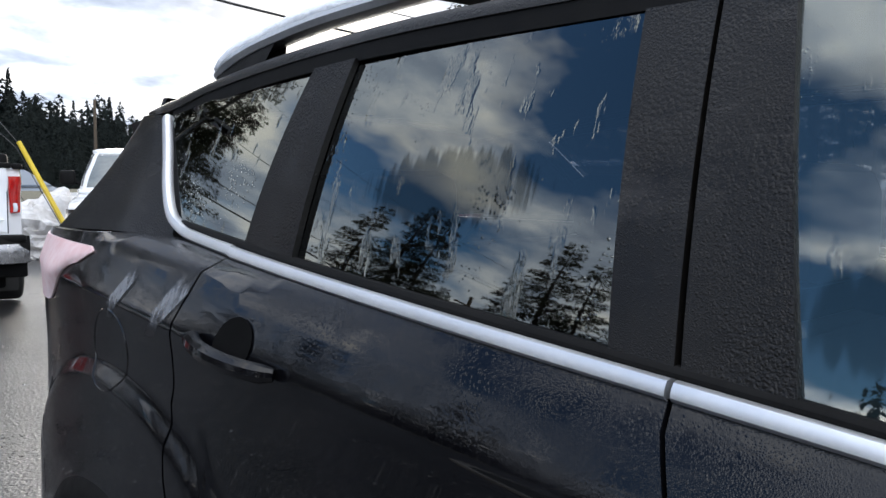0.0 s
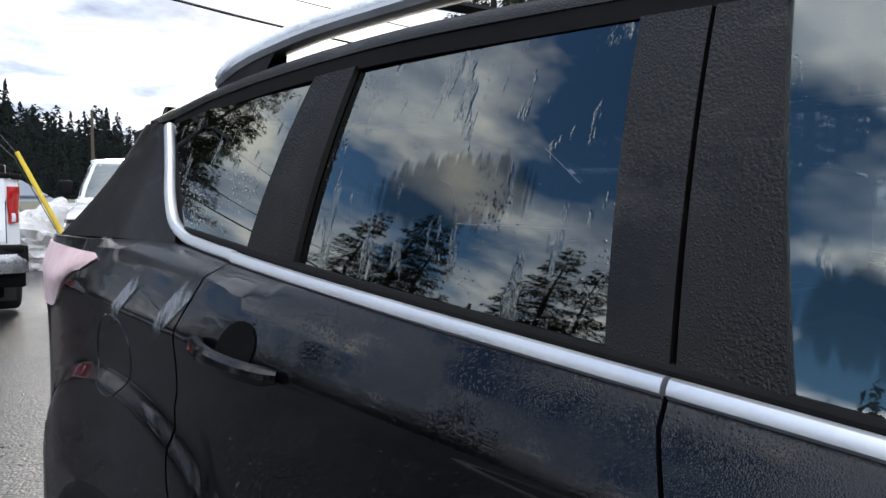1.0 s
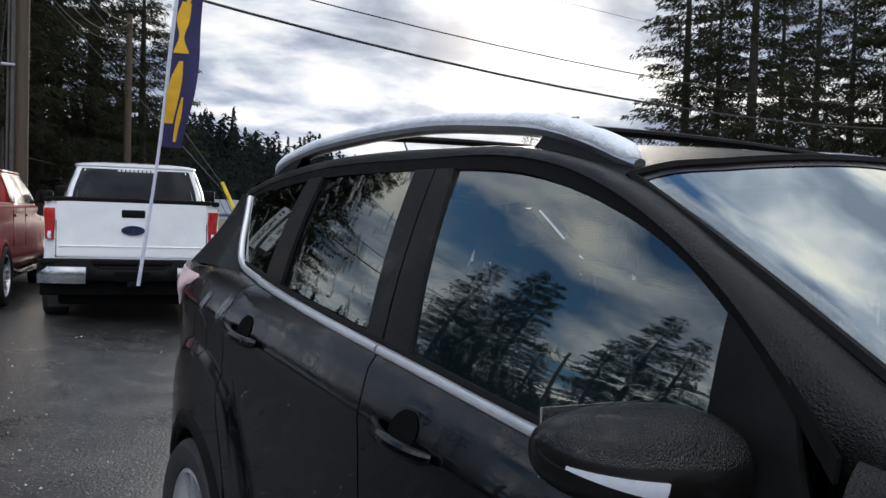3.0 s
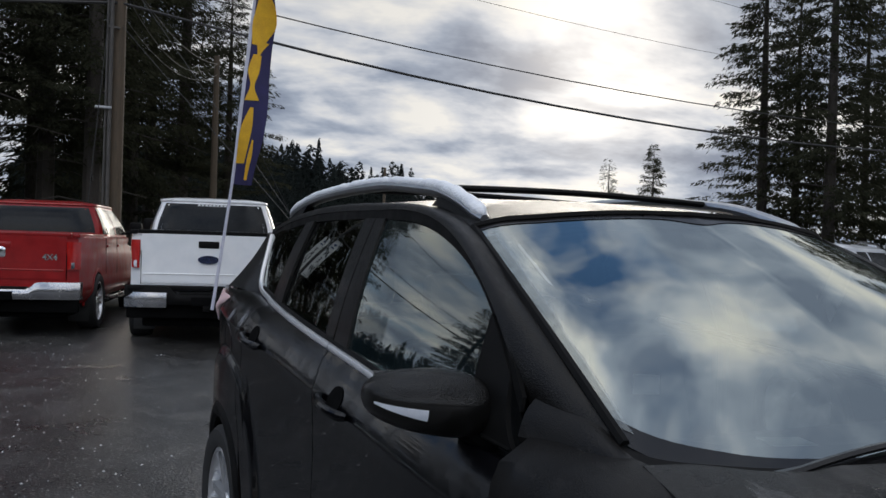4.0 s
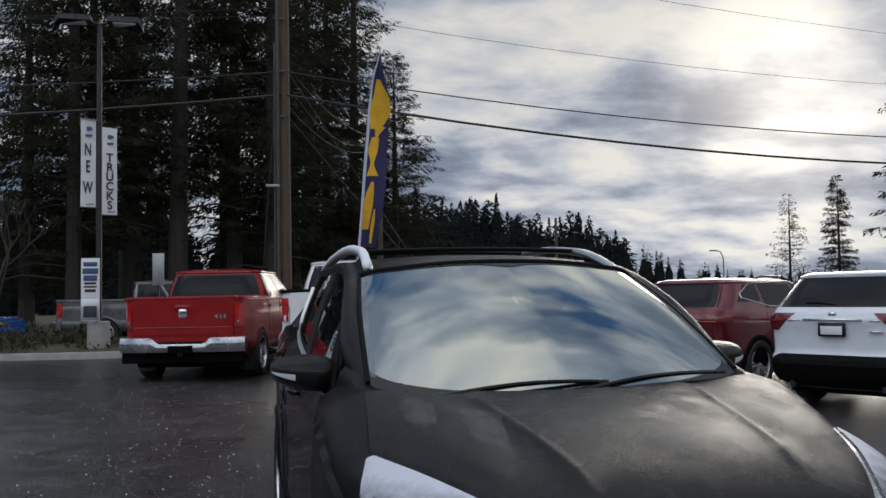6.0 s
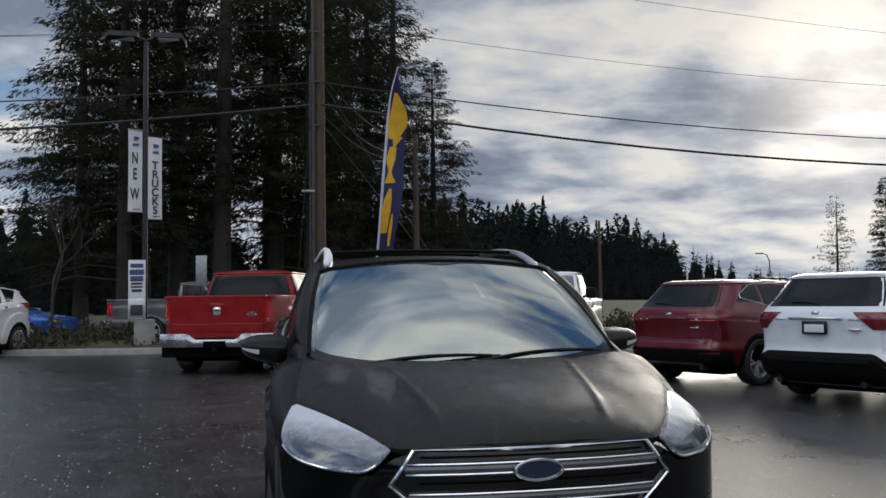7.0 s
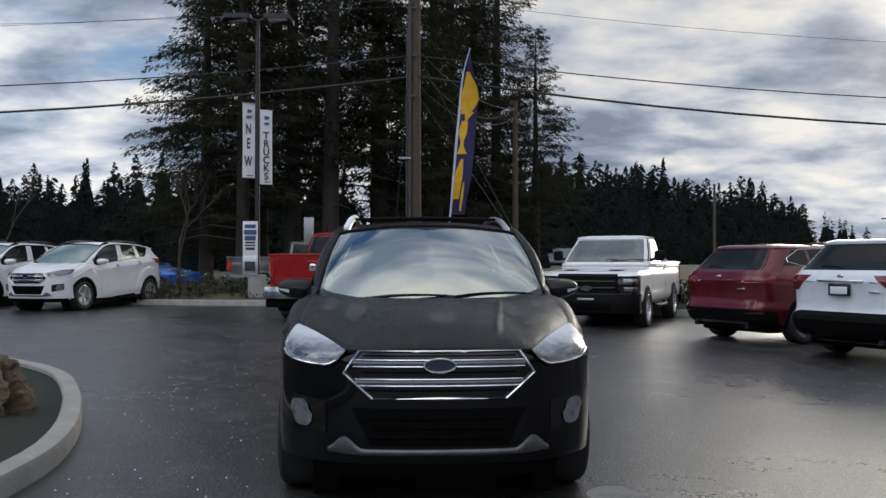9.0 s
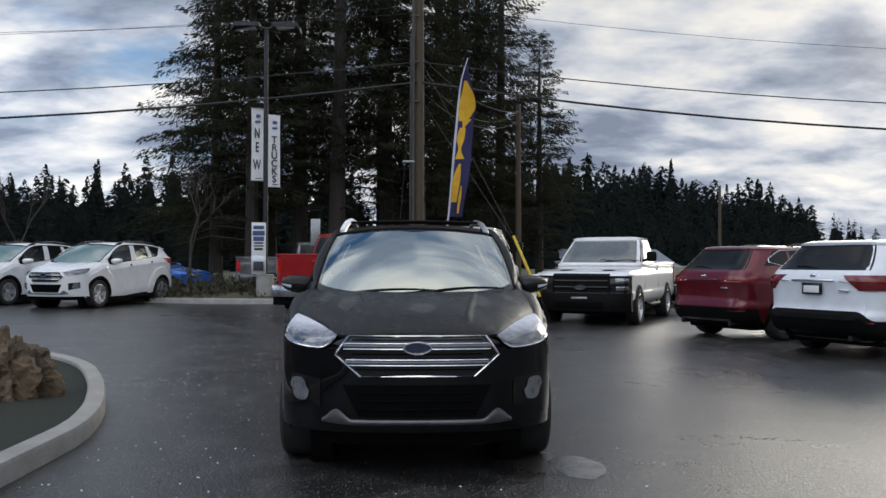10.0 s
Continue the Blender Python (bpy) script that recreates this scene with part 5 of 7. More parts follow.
        part("wheel_wrap", sheet(lambda u, v: Vector((.22 + .3 * u, 1.735 + .02 * noise.noise((u * 5, v * 5, 3)), .93 + .22 * v + .03 * noise.noise((u * 6, v * 6, 1)))), 14, 12, 0), PLASTIC_WRAP, wheel, "crumpled clear plastic over the steering wheel")
        part("rear_view_mirror", box((-.12, 1.72, 1.46), (.12, 1.75, 1.53), .012), BLACK_PLASTIC, car)
        part("paper_tag", slab([(-.30, 1.20, 1.118), (-.20, 1.17, 1.118), (-.19, 1.23, 1.122), (-.29, 1.26, 1.122)], (0, 0, .002)), PAPER, car, "white paper slip on the dashboard")
        part("paper_tag", slab([(.29, 2.395, 1.00), (.42, 2.405, .99), (.43, 2.42, 1.06), (.30, 2.41, 1.07)], (0, .002, 0)), PAPER, car, "white paper slip on the seat")
        part("headlining", sheet(lambda u, v: roof_fn(mix(.04, .96, u), mix(.03, .97, v)) + Vector((0, 0, -.035)), 16, 16, 0), INTERIOR, car)
    return car


hero = crossover(BLACK_PAINT, BLACK_DUSTY, GLASS_SCREEN, "black compact crossover wet with rain, snow on one roof rail", True)

DARK_PANE = surface("dark_car_pane", (0.006, 0.007, 0.008), (0.016, 0.017, 0.018), 3, (0.14, 0.28), spec=0.2)
# the pale grey puts the reflected sky into the pane's colour
PALE_SCREEN = surface("painted_reflection_pane", (0.05, 0.06, 0.06), (0.11, 0.125, 0.12), 1.6, (0.06, 0.14), coat=1.0)
TEAL_PANE = surface("pale_teal_car_pane", (0.13, 0.20, 0.19), (0.24, 0.33, 0.31), 2.5, (0.10, 0.25), coat=0.7)


def lettering(text, size, mat, name, parent, m, extrude=0.002, label=""):
    """A word in the built-in font, centred, as a mesh part."""
    cu = bpy.data.curves.new(name, "FONT")
    cu.offset = size * .022
    cu.body, cu.size, cu.extrude, cu.align_x, cu.align_y = text, size, extrude, "CENTER", "CENTER"
    ob = bpy.data.objects.new(name, cu)
    scene.collection.objects.link(ob)
    me = bpy.data.meshes.new_from_object(ob)
    bpy.data.objects.remove(ob)
    bpy.data.curves.remove(cu)
    me.transform(m)
    me.materials.clear()
    me.materials.append(mat)
    made = new(name, me)
    made.parent = parent
    if label:
        tagged(made, label)
    return made


def facing(x, y, z, out_y=1.0):
    """A matrix that stands flat writing upright at a place, read from the +y side or from the -y side."""
    return Matrix.Translation((x, y, z)) @ Matrix.Rotation(radians(180 if out_y > 0 else 0), 4, "Z") @ Matrix.Rotation(radians(90), 4, "X")


# ---- parked vehicles ----
class Shell:
    """A car body as plan outlines stacked by height; each level is (z, front y, rear y, half width)."""

    def __init__(self, levels, n=5.0):
        zs = [l[0] for l in levels]
        self.low, self.high, self.n = zs[0], zs[-1], n
        self.yf, self.yr, self.w = (curve(zs, [l[i] for l in levels]) for i in (1, 2, 3))

    def plan(self, theta, z, off=0.0):
        """theta 0: middle of the tail, 90: left side, 180: middle of the nose (degrees)."""
        a = radians(theta)
        f, r, w = self.yf(z), self.yr(z), self.w(z)
        e = 2 / self.n
        c, s = math.cos(a), math.sin(a)
        return Vector((math.copysign(abs(s) ** e, s) * (w + off), (f + r) / 2 + math.copysign(abs(c) ** e, c) * ((r - f) / 2 + off), z))

    def side(self, y, z, off=0.0):
        f, r, w = self.yf(z), self.yr(z), self.w(z)
        q = min(abs(y - (f + r) / 2) / ((r - f) / 2), .9999)
        return w * (1 - q ** self.n) ** (1 / self.n) + off

    def end(self, x, z, rear=True, off=0.0):
        f, r, w = self.yf(z), self.yr(z), self.w(z)
        q = min(abs(x) / w, .9999)
        return (f + r) / 2 + (1 if rear else -1) * ((r - f) / 2 * (1 - q ** self.n) ** (1 / self.n) + off)

    def mesh(self, rings=44, steps=72):
        bm = bmesh.new()
        e = self.n / 2
        angles = []
        for k in range(steps):
            a = 360.0 * k / steps
            angles.append(a)
        rows = []
        for i in range(rings + 1):
            t = i / rings
            z = mix(self.low, self.high, 1 - (1 - t) ** 1.15)
            row = []
            for a in angles:
                # spread the points evenly round the outline
                q = a % 90 / 90
                q = q ** e / (q ** e + (1 - q) ** e)
                row.append(bm.verts.new(self.plan((a // 90) * 90 + q * 90, z)))
            rows.append(row)
        for r, s in zip(rows, rows[1:]):
            for k in range(steps):
                bm.faces.new((r[k], r[(k + 1) % steps], s[(k + 1) % steps], s[k]))
        bm.faces.new(rows[0][::-1])
        bm.faces.new(rows[-1])
        return bm

    def side_patch(self, yb, yt, z0, z1, off, s, nu=10, nv=8, rim=.006):
        def fn(u, v):
            y, z = mix(mix(yb[0], yb[1], u), mix(yt[0], yt[1], u), v), mix(z0, z1, v)
            return Vector((s * self.side(y, z, off), y, z))
        return sheet(fn, nu, nv, rim, (-s, 0, 0))

    def end_patch(self, x0, x1, z0, z1, off, rear=True, nu=16, nv=8, rim=.006, share=False):
        """x0, x1: metres, or shares of the half width where share is set."""
        def fn(u, v):
            z = mix(z0, z1, v)
            x = mix(x0, x1, u) * (self.w(z) if share else 1)
            return Vector((x, self.end(x, z, rear, off), z))
        return sheet(fn, nu, nv, rim, (0, -1 if rear else 1, 0))

    def corner(self, s, share, depth, z0, z1, off, rear=True, nu=18, nv=6, rim=.02, lean=0.0):
        """A patch round a corner: from a share of the half width, to a depth along the side; lean slants its inner edge."""
        def fn(u, v):
            z = mix(z0, z1, v)
            a = math.degrees(math.asin((share + lean * (1 - v)) ** (self.n / 2)))
            b = math.degrees(math.acos((1 - depth / ((self.yr(z) - self.yf(z)) / 2)) ** (self.n / 2)))
            t = mix(a, b, u)
            return self.plan(s * (t if rear else 180 - t), z, off + .006 * math.sin(math.pi * v))
        return sheet(fn, nu, nv, rim, (-s * .7, -.7 if rear else .7, 0))

    def wrap(self, t0, t1, z0, z1, off, nu=20, nv=6, rim=.01, slant=0.0):
        def fn(u, v):
            z = mix(z0 + slant * u, z1 + slant * u * .3, v)
            return self.plan(mix(t0, t1, u), z, off + .006 * math.sin(math.pi * v))
        mid = self.plan((t0 + t1) / 2, z0) - Vector((0, (self.yf(z0) + self.yr(z0)) / 2, z0))
        return sheet(fn, nu, nv, rim, -mid.normalized())


def arches(car, ys, r, shell, mat):
    """Wheel openings: a flat black sheet painted as the shaded well and the lip over it, on both sides."""
    for y in ys:
        for s in (-1, 1):
            w = shell.side(y, r * 1.1)

            def lip(u, v, y=y, s=s):
                a, q = mix(-.10, math.pi + .10, u), r * mix(1.06, 1.20, v)
                yy, zz = y - q * math.cos(a), r + q * math.sin(a)
                return Vector((s * (shell.side(yy, max(zz, shell.low)) + .008 + .006 * math.sin(math.pi * v)), yy, zz))
            part("arch_lip", sheet(lip, 28, 3, .02, (-s, 0, 0)), mat, car)

            def well(u, v, y=y, s=s):
                a, q = mix(-.35, math.pi + .35, u), r * 1.10 * v
                yy, zz = y - q * math.cos(a), r + q * math.sin(a)
                return Vector((s * (shell.side(yy, max(zz, shell.low)) + .006), yy, zz))
            bm = bmesh.new()
            add_grid(bm, well, 26, 5)
            part("wheel_well_shade", bm, CUP_BLACK, car)


def seam(car, shell, s, pts):
    part("door_gap", tube([(s * shell.side(y, z, .001), y, z) for y, z in pts], .005, 5), GLOSS_BLACK, car)


def pickup(paint, label, length, width, bed_top, roof, cab0, cab1, wheels, r=.40, bumper_mat=CHROME, low=.42, front_bra=False, hood=1.15, screen=DARK_PANE, rear_style="wide"):
    car = thing("pickup_truck", label, "pickup truck")
    w, L = width / 2, length
    body = Shell([(low, .16, L - .06, w - .10), (low + .10, .03, L - .01, w - .02), (.78, .0, L, w), (hood - .16, .02, L, w), (hood - .05, .09, L, w - .004), (hood + .0, .34, L, w - .01), (hood + .05, cab0 - .45, L, w - .014), (bed_top - .05, cab0 - .34, L, w - .016), (bed_top - .01, cab0 - .30, L - .006, w - .03), (bed_top, cab0 - .26, L - .03, w - .06)], 14.0)
    part("body", body.mesh(46, 72), paint, car)
    cab = Shell([(bed_top - .04, cab0 - .36, cab1, w - .045), (bed_top + .15, cab0 - .12, cab1 - .02, w - .08), (mix(bed_top, roof, .6), cab0 + .20, cab1 - .06, w - .15), (roof - .10, cab0 + .42, cab1 - .10, w - .205), (roof - .03, cab0 + .56, cab1 - .17, w - .27), (roof, cab0 + .95, cab1 - .45, w - .52)], 8.0)
    part("cab", cab.mesh(26, 64), paint, car)
    z0, z1 = bed_top + .03, roof - .11
    part("windscreen", cab.end_patch(-.88, .88, hood + .09 if hood + .09 > bed_top else bed_top + .01, z1 + .01, .005, False, share=True), screen, car)
    part("rear_window", cab.end_patch(-.86, .86, z0 + .02, z1, .005, True, share=True), DARK_PANE, car)
    two = cab1 - cab0 > 1.9
    cuts = ((.14, .55), (.585, .93)) if two else ((.06, .88),)
    ya = lambda f, z: mix(cab.yf(z), cab.yr(z), f)
    for s in (-1, 1):
        for g0, g1 in cuts:
            part("side_window", cab.side_patch((ya(g0, z0), ya(g1, z0)), (ya(g0, z1), ya(g1, z1)), z0, z1, .005, s), DARK_PANE, car)
    # bed: liner, rails and tailgate
    part("bed_liner", box((-w + .12, cab1 + .06, bed_top - .03), (w - .12, L - .14, bed_top + .006), .004), CUP_BLACK, car)
    cap = BLACK_PLASTIC if rear_style == "capped" else paint
    for s in (-1, 1):
        part("bed_rail", box((s * (w - .085) - .05, cab1 + .02, bed_top - .03), (s * (w - .085) + .05, L - .05, bed_top + .028), .014), cap, car)
    gate = part("tailgate", body.end_patch(-w + .19, w - .19, low + .35, bed_top - .012, .014, True, 20, 10, .03), paint, car)
    part("tailgate_cap", box((-w + .14, L - .12, bed_top - .02), (w - .14, L + .016, bed_top + .034), .012), cap, gate)
    for s in (-1, 1):
        part("gate_gap", tube([(s * (w - .185), body.end(s * (w - .185), z, True, .004), z) for z in (low + .34, mix(low, bed_top, .7), bed_top)], .006, 5), CUP_BLACK, gate)
    hz = bed_top - .14
    part("tailgate_handle", box((-.13, L + .006, hz - .05), (.13, L + .026, hz + .04), .012), BLACK_PLASTIC if rear_style == "capped" else RED_PAINT if paint is RED_PAINT else paint, gate)
    part("tailgate_crease", tube([(x, L + .014, low + .47) for x in (-w + .22, 0, w - .22)], .010, 6), paint, gate)
    capped = rear_style == "capped"
    for s in (-1, 1):
        lamp = part("tail_lamp", body.corner(s, .845 if capped else .82, .10 if capped else .16, bed_top - .46, bed_top - (.10 if capped else .09), .010), RED_LENS, car, "upright red tail lamp")
        part("reversing_lamp", body.corner(s, .862, .05, bed_top - .45, bed_top - .365, .016, rim=.01), FROST_LENS if capped else LAMP_DARK, lamp)
    bar = part("rear_bumper", sheet(lambda u, v: Vector(((2 * u - 1) * (w + .005), L + .13 - .11 * abs(2 * u - 1) ** 4 + .025 * math.sin(math.pi * v), mix(low + .08, low + .31 - .09 * smoothstep(.50, .36, abs(2 * u - 1) * w), v))), 56, 8, .16, (0, -1, 0)), BLACK_PLASTIC if capped else bumper_mat, car, "black rear bumper with bright ends" if capped else "bright rear bumper with a lowered step")
    part("bumper_step", box((-.36, L - .06, low + .20), (.36, L + .135, low + .245), .012), BLACK_PLASTIC, bar)
    part("plate_recess", box((-.20, L + .10, low + .07), (.20, L + .162, low + .185), .01), CUP_BLACK, bar)
    if capped:
        part("bumper_pad", box((-w + .03, L - .02, low + .255), (w - .03, L + .10, low + .325), .02), BLACK_PLASTIC, bar)
        for s in (-1, 1):
            part("bumper_end", sheet(lambda u, v: Vector((s * mix(.50, w + .004, u), L + .150 - .12 * mix(.50 / w, 1, u) ** 5 + .012 * math.sin(math.pi * v), mix(low + .045, low + .235, v))), 16, 6, .04, (0, -1, 0)), DULL_CHROME, bar, "bright bumper end")
    # black box added as the shade below the rear bumper
    part("under_bumper_shade", box((-w + .02, L - .08, low - .10), (w - .02, L + .022, low + .10), .02), CUP_BLACK, car)
    part("hitch", box((-.05, L - .30, low + .00), (.05, L + .16, low + .09), .01), BLACK_PLASTIC, car)
    for s in (-1, 1):
        part("mud_flap", box((s * (w - .17) - .14, wheels[1] + r + .03, .14), (s * (w - .17) + .14, wheels[1] + r + .042, .62), .003), RUBBER, car)
        part("step_bar", tube([(s * (w - .02), cab0 + .05, .44), (s * (w + .04), cab0 + .2, .40), (s * (w + .04), cab1 - .1, .40), (s * (w - .02), cab1 + .05, .44)], .04, 8), DULL_CHROME if bumper_mat is DULL_CHROME else BLACK_PLASTIC, car)
        mir = part("door_mirror", box((s * (w + .11) - .11, cab0 + .02, bed_top + .04), (s * (w + .11) + .11, cab0 + .12, bed_top + .26), .045), BLACK_PLASTIC, car, "black towing mirror")
        part("mirror_arm", tube([(s * (w - .06), cab0 + .1, bed_top + .06), (s * (w + .12), cab0 + .06, bed_top + .12)], .03, 6), BLACK_PLASTIC, mir)
        for y in ([mix(cab0, cab1, .53), cab1 - .10] if two else [cab1 - .14]):
            hx = body.side(y, bed_top - .14)
            part("door_handle", box((s * (hx + .012) - .016, y - .10, bed_top - .17), (s * (hx + .012) + .016, y + .06, bed_top - .13), .01), BLACK_PLASTIC if front_bra else paint, car)
        seam(car, body, s, [(cab1 + .03, low + .05), (cab1 + .03, .8), (cab1 + .03, bed_top - .03)])
        seam(car, body, s, [(cab0 - .12, low + .10), (cab0 - .12, .8), (cab0 - .14, hood + .02)])
        if two:
            ym = mix(cab0, cab1, .58)
            seam(car, body, s, [(ym, low + .08), (ym, .8), (ym, bed_top - .03)])
    arches(car, wheels, r, body, BLACK_PLASTIC if front_bra else paint)
    for y in wheels:
        for s in (-1, 1):
            wheel_parts(car, (s * (w - .10), y, r), r, .28, RIM_METAL, s, 12)
    # black block set low to stand for the shade under the truck
    part("chassis", box((-w + .20, .3, .24), (w - .20, L - .16, low + .06), .03), CUP_BLACK, car)
    # front
    if front_bra:
        grille = part("grille", body.end_patch(-w * .60, w * .60, hood - .56, hood - .055, .022, False, 24, 10, .03), BLACK_PLASTIC, car, "black covered grille")
        for k in range(3):
            part("grille_bar", tube([(x, body.end(x, hood - .47 + .13 * k, False, .028), hood - .47 + .13 * k) for x in (-w * .56, -w * .3, 0, w * .3, w * .56)], .022, 6), GLOSS_BLACK, grille)
        for s in (-1, 1):
            lamp = part("headlamp", body.corner(s, .60, .30, hood - .46, hood - .10, .010, False), GLOSS_BLACK, car, "dark upright headlamp")
            part("headlamp_lens", body.corner(s, .70, .16, hood - .25, hood - .15, .018, False, rim=.01), LAMP_DARK, lamp)
            part("headlamp_lens", body.corner(s, .72, .14, hood - .40, hood - .32, .018, False, rim=.01), LAMP_DARK, lamp)
        part("front_bumper", sheet(lambda u, v: Vector(((2 * u - 1) * (w + .01), -.13 + .30 * abs(2 * u - 1) ** 6 - .03 * math.sin(math.pi * v), mix(low - .10, hood - .46, v))), 48, 8, .16, (0, 1, 0)), BLACK_PLASTIC, car, "black steel bumper")
        part("bumper_opening", box((-.50, -.172, low - .02), (.50, -.12, low + .10), .01), CUP_BLACK, car)
        part("hood_guard", sheet(lambda u, v: Vector((mix(-w * .72, w * .72, u), body.yf(hood - .06 + .08 * v) - .045 + .05 * (2 * abs(u - .5)) ** 3, hood - .10 + .115 * v + .012 * math.sin(9.4 * u))), 24, 5, .02, (0, 0, -1)), CUP_BLACK, car, "black hood guard")
        part("plate_mark", box((-.17, -.178, low + .16), (.17, -.165, low + .20), .002), SATIN, car)
        bm = bmesh.new()
        add_lathe(bm, [(0.001, 0), (.115, 0), (.125, .012)], Matrix.Translation((0, -.075, hood - .34)) @ Matrix.Rotation(radians(90), 4, "Z") @ Matrix.Diagonal((-1, 1, .42, 1)), 28)
        part("badge", bm, LAMP_DARK, grille, "plain dull oval badge")
        for s in (-1, 1):
            part("wiper", tube([(s * .05 + .1, cab0 - .30, bed_top + .03), (s * .3 + .35, cab0 - .22, bed_top + .07), (s * .3 + .60, cab0 - .25, bed_top + .055)], .012, 6), GLOSS_BLACK, car)
    else:
        grille = part("grille", body.end_patch(-w * .70, w * .70, hood - .50, hood - .09, .016, False, 20, 8, .03), CHROME, car, "chrome grille")
        for k in range(4):
            part("grille_bar", tube([(x, body.end(x, hood - .44 + .095 * k, False, .02), hood - .44 + .095 * k) for x in (-w * .64, -w * .3, 0, w * .3, w * .64)], .014, 6), CHROME, grille)
        for s in (-1, 1):
            lamp = part("headlamp", body.corner(s, .72, .30, hood - .42, hood - .12, .008, False), LAMP_DARK, car, "clear upright headlamp")
        part("front_bumper", sheet(lambda u, v: Vector(((2 * u - 1) * w, -.11 + .14 * abs(2 * u - 1) ** 4 - .02 * math.sin(math.pi * v), mix(low - .05, low + .25, v))), 40, 6, .14, (0, 1, 0)), CHROME, car)
        part("bumper_opening", box((-.42, -.142, low + .0), (.42, -.10, low + .12), .01), CUP_BLACK, car)
    return car


def wagon(paint, label, length, width, roof, belt, wheels, r, rake, plate=True, dark_skirt=.55, chrome_line=False, glass_low=.10):
    """A larger crossover: nose at y = 0, tail at y = length; rake: how far the hatch leans forward."""
    car = thing("car", label, "car")
    w, L = width / 2, length
    H = roof - belt
    body = Shell([(.24, .42, L - .36, w - .12), (.34, .12, L - .12, w - .04), (.48, .01, L - .02, w - .010), (.58, .015, L + .025, w), (.63, .02, L + .012, w), (.68, .025, L - .030, w - .002), (.78, .04, L - .040, w - .002), (belt - .20, .12, L - .022, w - .002), (belt - .12, .28, L - .004, w - .008), (belt - .06, .60, L - .012, w - .022), (belt - .015, 1.0, L - .050, w - .036), (belt + .03, 1.16, L - .085, w - .055), (belt + .27 * H, 1.40, L - .09 - .27 * rake, w - .10), (belt + .55 * H, 1.72, L - .10 - .55 * rake, w - .165), (belt + .80 * H, 2.02, L - .10 - .80 * rake, w - .235), (belt + .93 * H, 2.34, L - .10 - .95 * rake, w - .30), (belt + .985 * H, 2.80, L - .32 - rake, w - .46), (roof, 3.1, L - .75 - rake, w - .68)], 7.5)
    part("body", body.mesh(66, 88), paint, car)
    zg0, zg1 = belt + glass_low, belt + .86 * H
    part("windscreen", body.end_patch(-.86, .86, belt + .10, belt + .88 * H, .004, False, share=True), DARK_PANE, car)
    part("rear_window", body.end_patch(-.86, .86, zg0, belt + .90 * H, .004, True, share=True), DARK_PANE, car, "dark rear window")
    for s in (-1, 1):
        zb, zt = belt + .05, belt + .80 * H
        for y0, y1, t0, t1 in ((1.55, .50 * L, 1.95, .50 * L), (.515 * L, .72 * L, .515 * L, .715 * L), (.735 * L, L - .62, .73 * L, L - .62 - .62 * rake)):
            part("side_window", body.side_patch((y0, y1), (t0, t1), zb + (.10 if y0 > .7 * L and chrome_line else 0), zt, .004, s), DARK_PANE, car)
        if chrome_line:
            ln = [(1.5, zb), (.5 * L, zb), (.70 * L, zb + .02), (L - .75, zb + .16), (L - .60 - .3 * rake, mix(zb, zt, .62)), (L - .80 - .6 * rake, zt + .01), (.6 * L, zt + .03), (2.1, zt)]
            part("window_line", tube([(s * body.side(y, z, .004), y, z) for y, z in ln], .009, 6), CHROME, car)
        if plate:
            part("tail_lamp", body.corner(s, .50, .34, belt - .235, belt - .02, .012, True, 24, 8, .02, .22), DEEP_RED_LENS, car, "wedge-shaped dark red tail lamp")
        else:
            lamp = part("tail_lamp", body.corner(s, .40, .36, belt - .155, belt - .03, .010, True, 24, 6, .02, .10), DEEP_RED_LENS, car, "long dark red tail lamp")
            part("lamp_bar", body.corner(s, .46, .10, belt - .135, belt - .122, .018, True, 16, 2, .006), RED_LENS, lamp)
        part("rear_reflector", body.corner(s, .60, .16, .50, .54, .016, True, 8, 2, .006), DEEP_RED_LENS, car)
        part("exhaust", tube([(s * .56, L - .24, .30), (s * .56, L - .06, .30)], .040, 10), LAMP_STEEL, car)
        part("door_mirror", box((s * (w + .09) - .10, 1.56, belt + .03), (s * (w + .09) + .10, 1.68, belt + .17), .045), paint, car)
        for y in (L * .47, L * .66):
            hx = body.side(y, belt - .10)
            part("door_handle", box((s * (hx + .01) - .014, y - .09, belt - .115), (s * (hx + .01) + .014, y + .09, belt - .085), .008), paint, car)
        zr = roof - .035
        part("roof_rail", tube([(s * (w - .36), 2.15, zr - .01), (s * (w - .36), 2.40, zr + .05), (s * (w - .37), L - 1.2 - rake, zr + .055), (s * (w - .37), L - .85 - rake, zr - .005)], .018, 8), GLOSS_BLACK, car, "dark roof rail")
        part("sill", body.side_patch((wheels[0] + r, wheels[1] - r), (wheels[0] + r, wheels[1] - r), .25, .40, .010, s, 8, 4, .01), BLACK_PLASTIC, car)
        for y in (L * .36, L * .565):
            seam(car, body, s, [(y, .40), (y, .7), (y, belt)])
        seam(car, body, s, [(L * .70, .85), (L * .73, belt - .1), (L * .725, belt)])
    gate = part("tailgate", body.end_patch(-.80, .80, .60, belt - .0, .006, True, 24, 10, .012, True), paint, car)
    part("gate_handle", box((-.36, L - .02, belt - .115), (.36, L + .026, belt - .085), .01), CHROME if plate else paint, gate)
    if plate:
        holder = part("plate_frame", box((-.165, L - .0, belt - .30), (.165, L + .030, belt - .135), .008), GLOSS_BLACK, gate, "black plate frame with a blank plate")
        part("plate", box((-.13, L + .026, belt - .275), (.13, L + .036, belt - .175), .003), PAPER, holder)
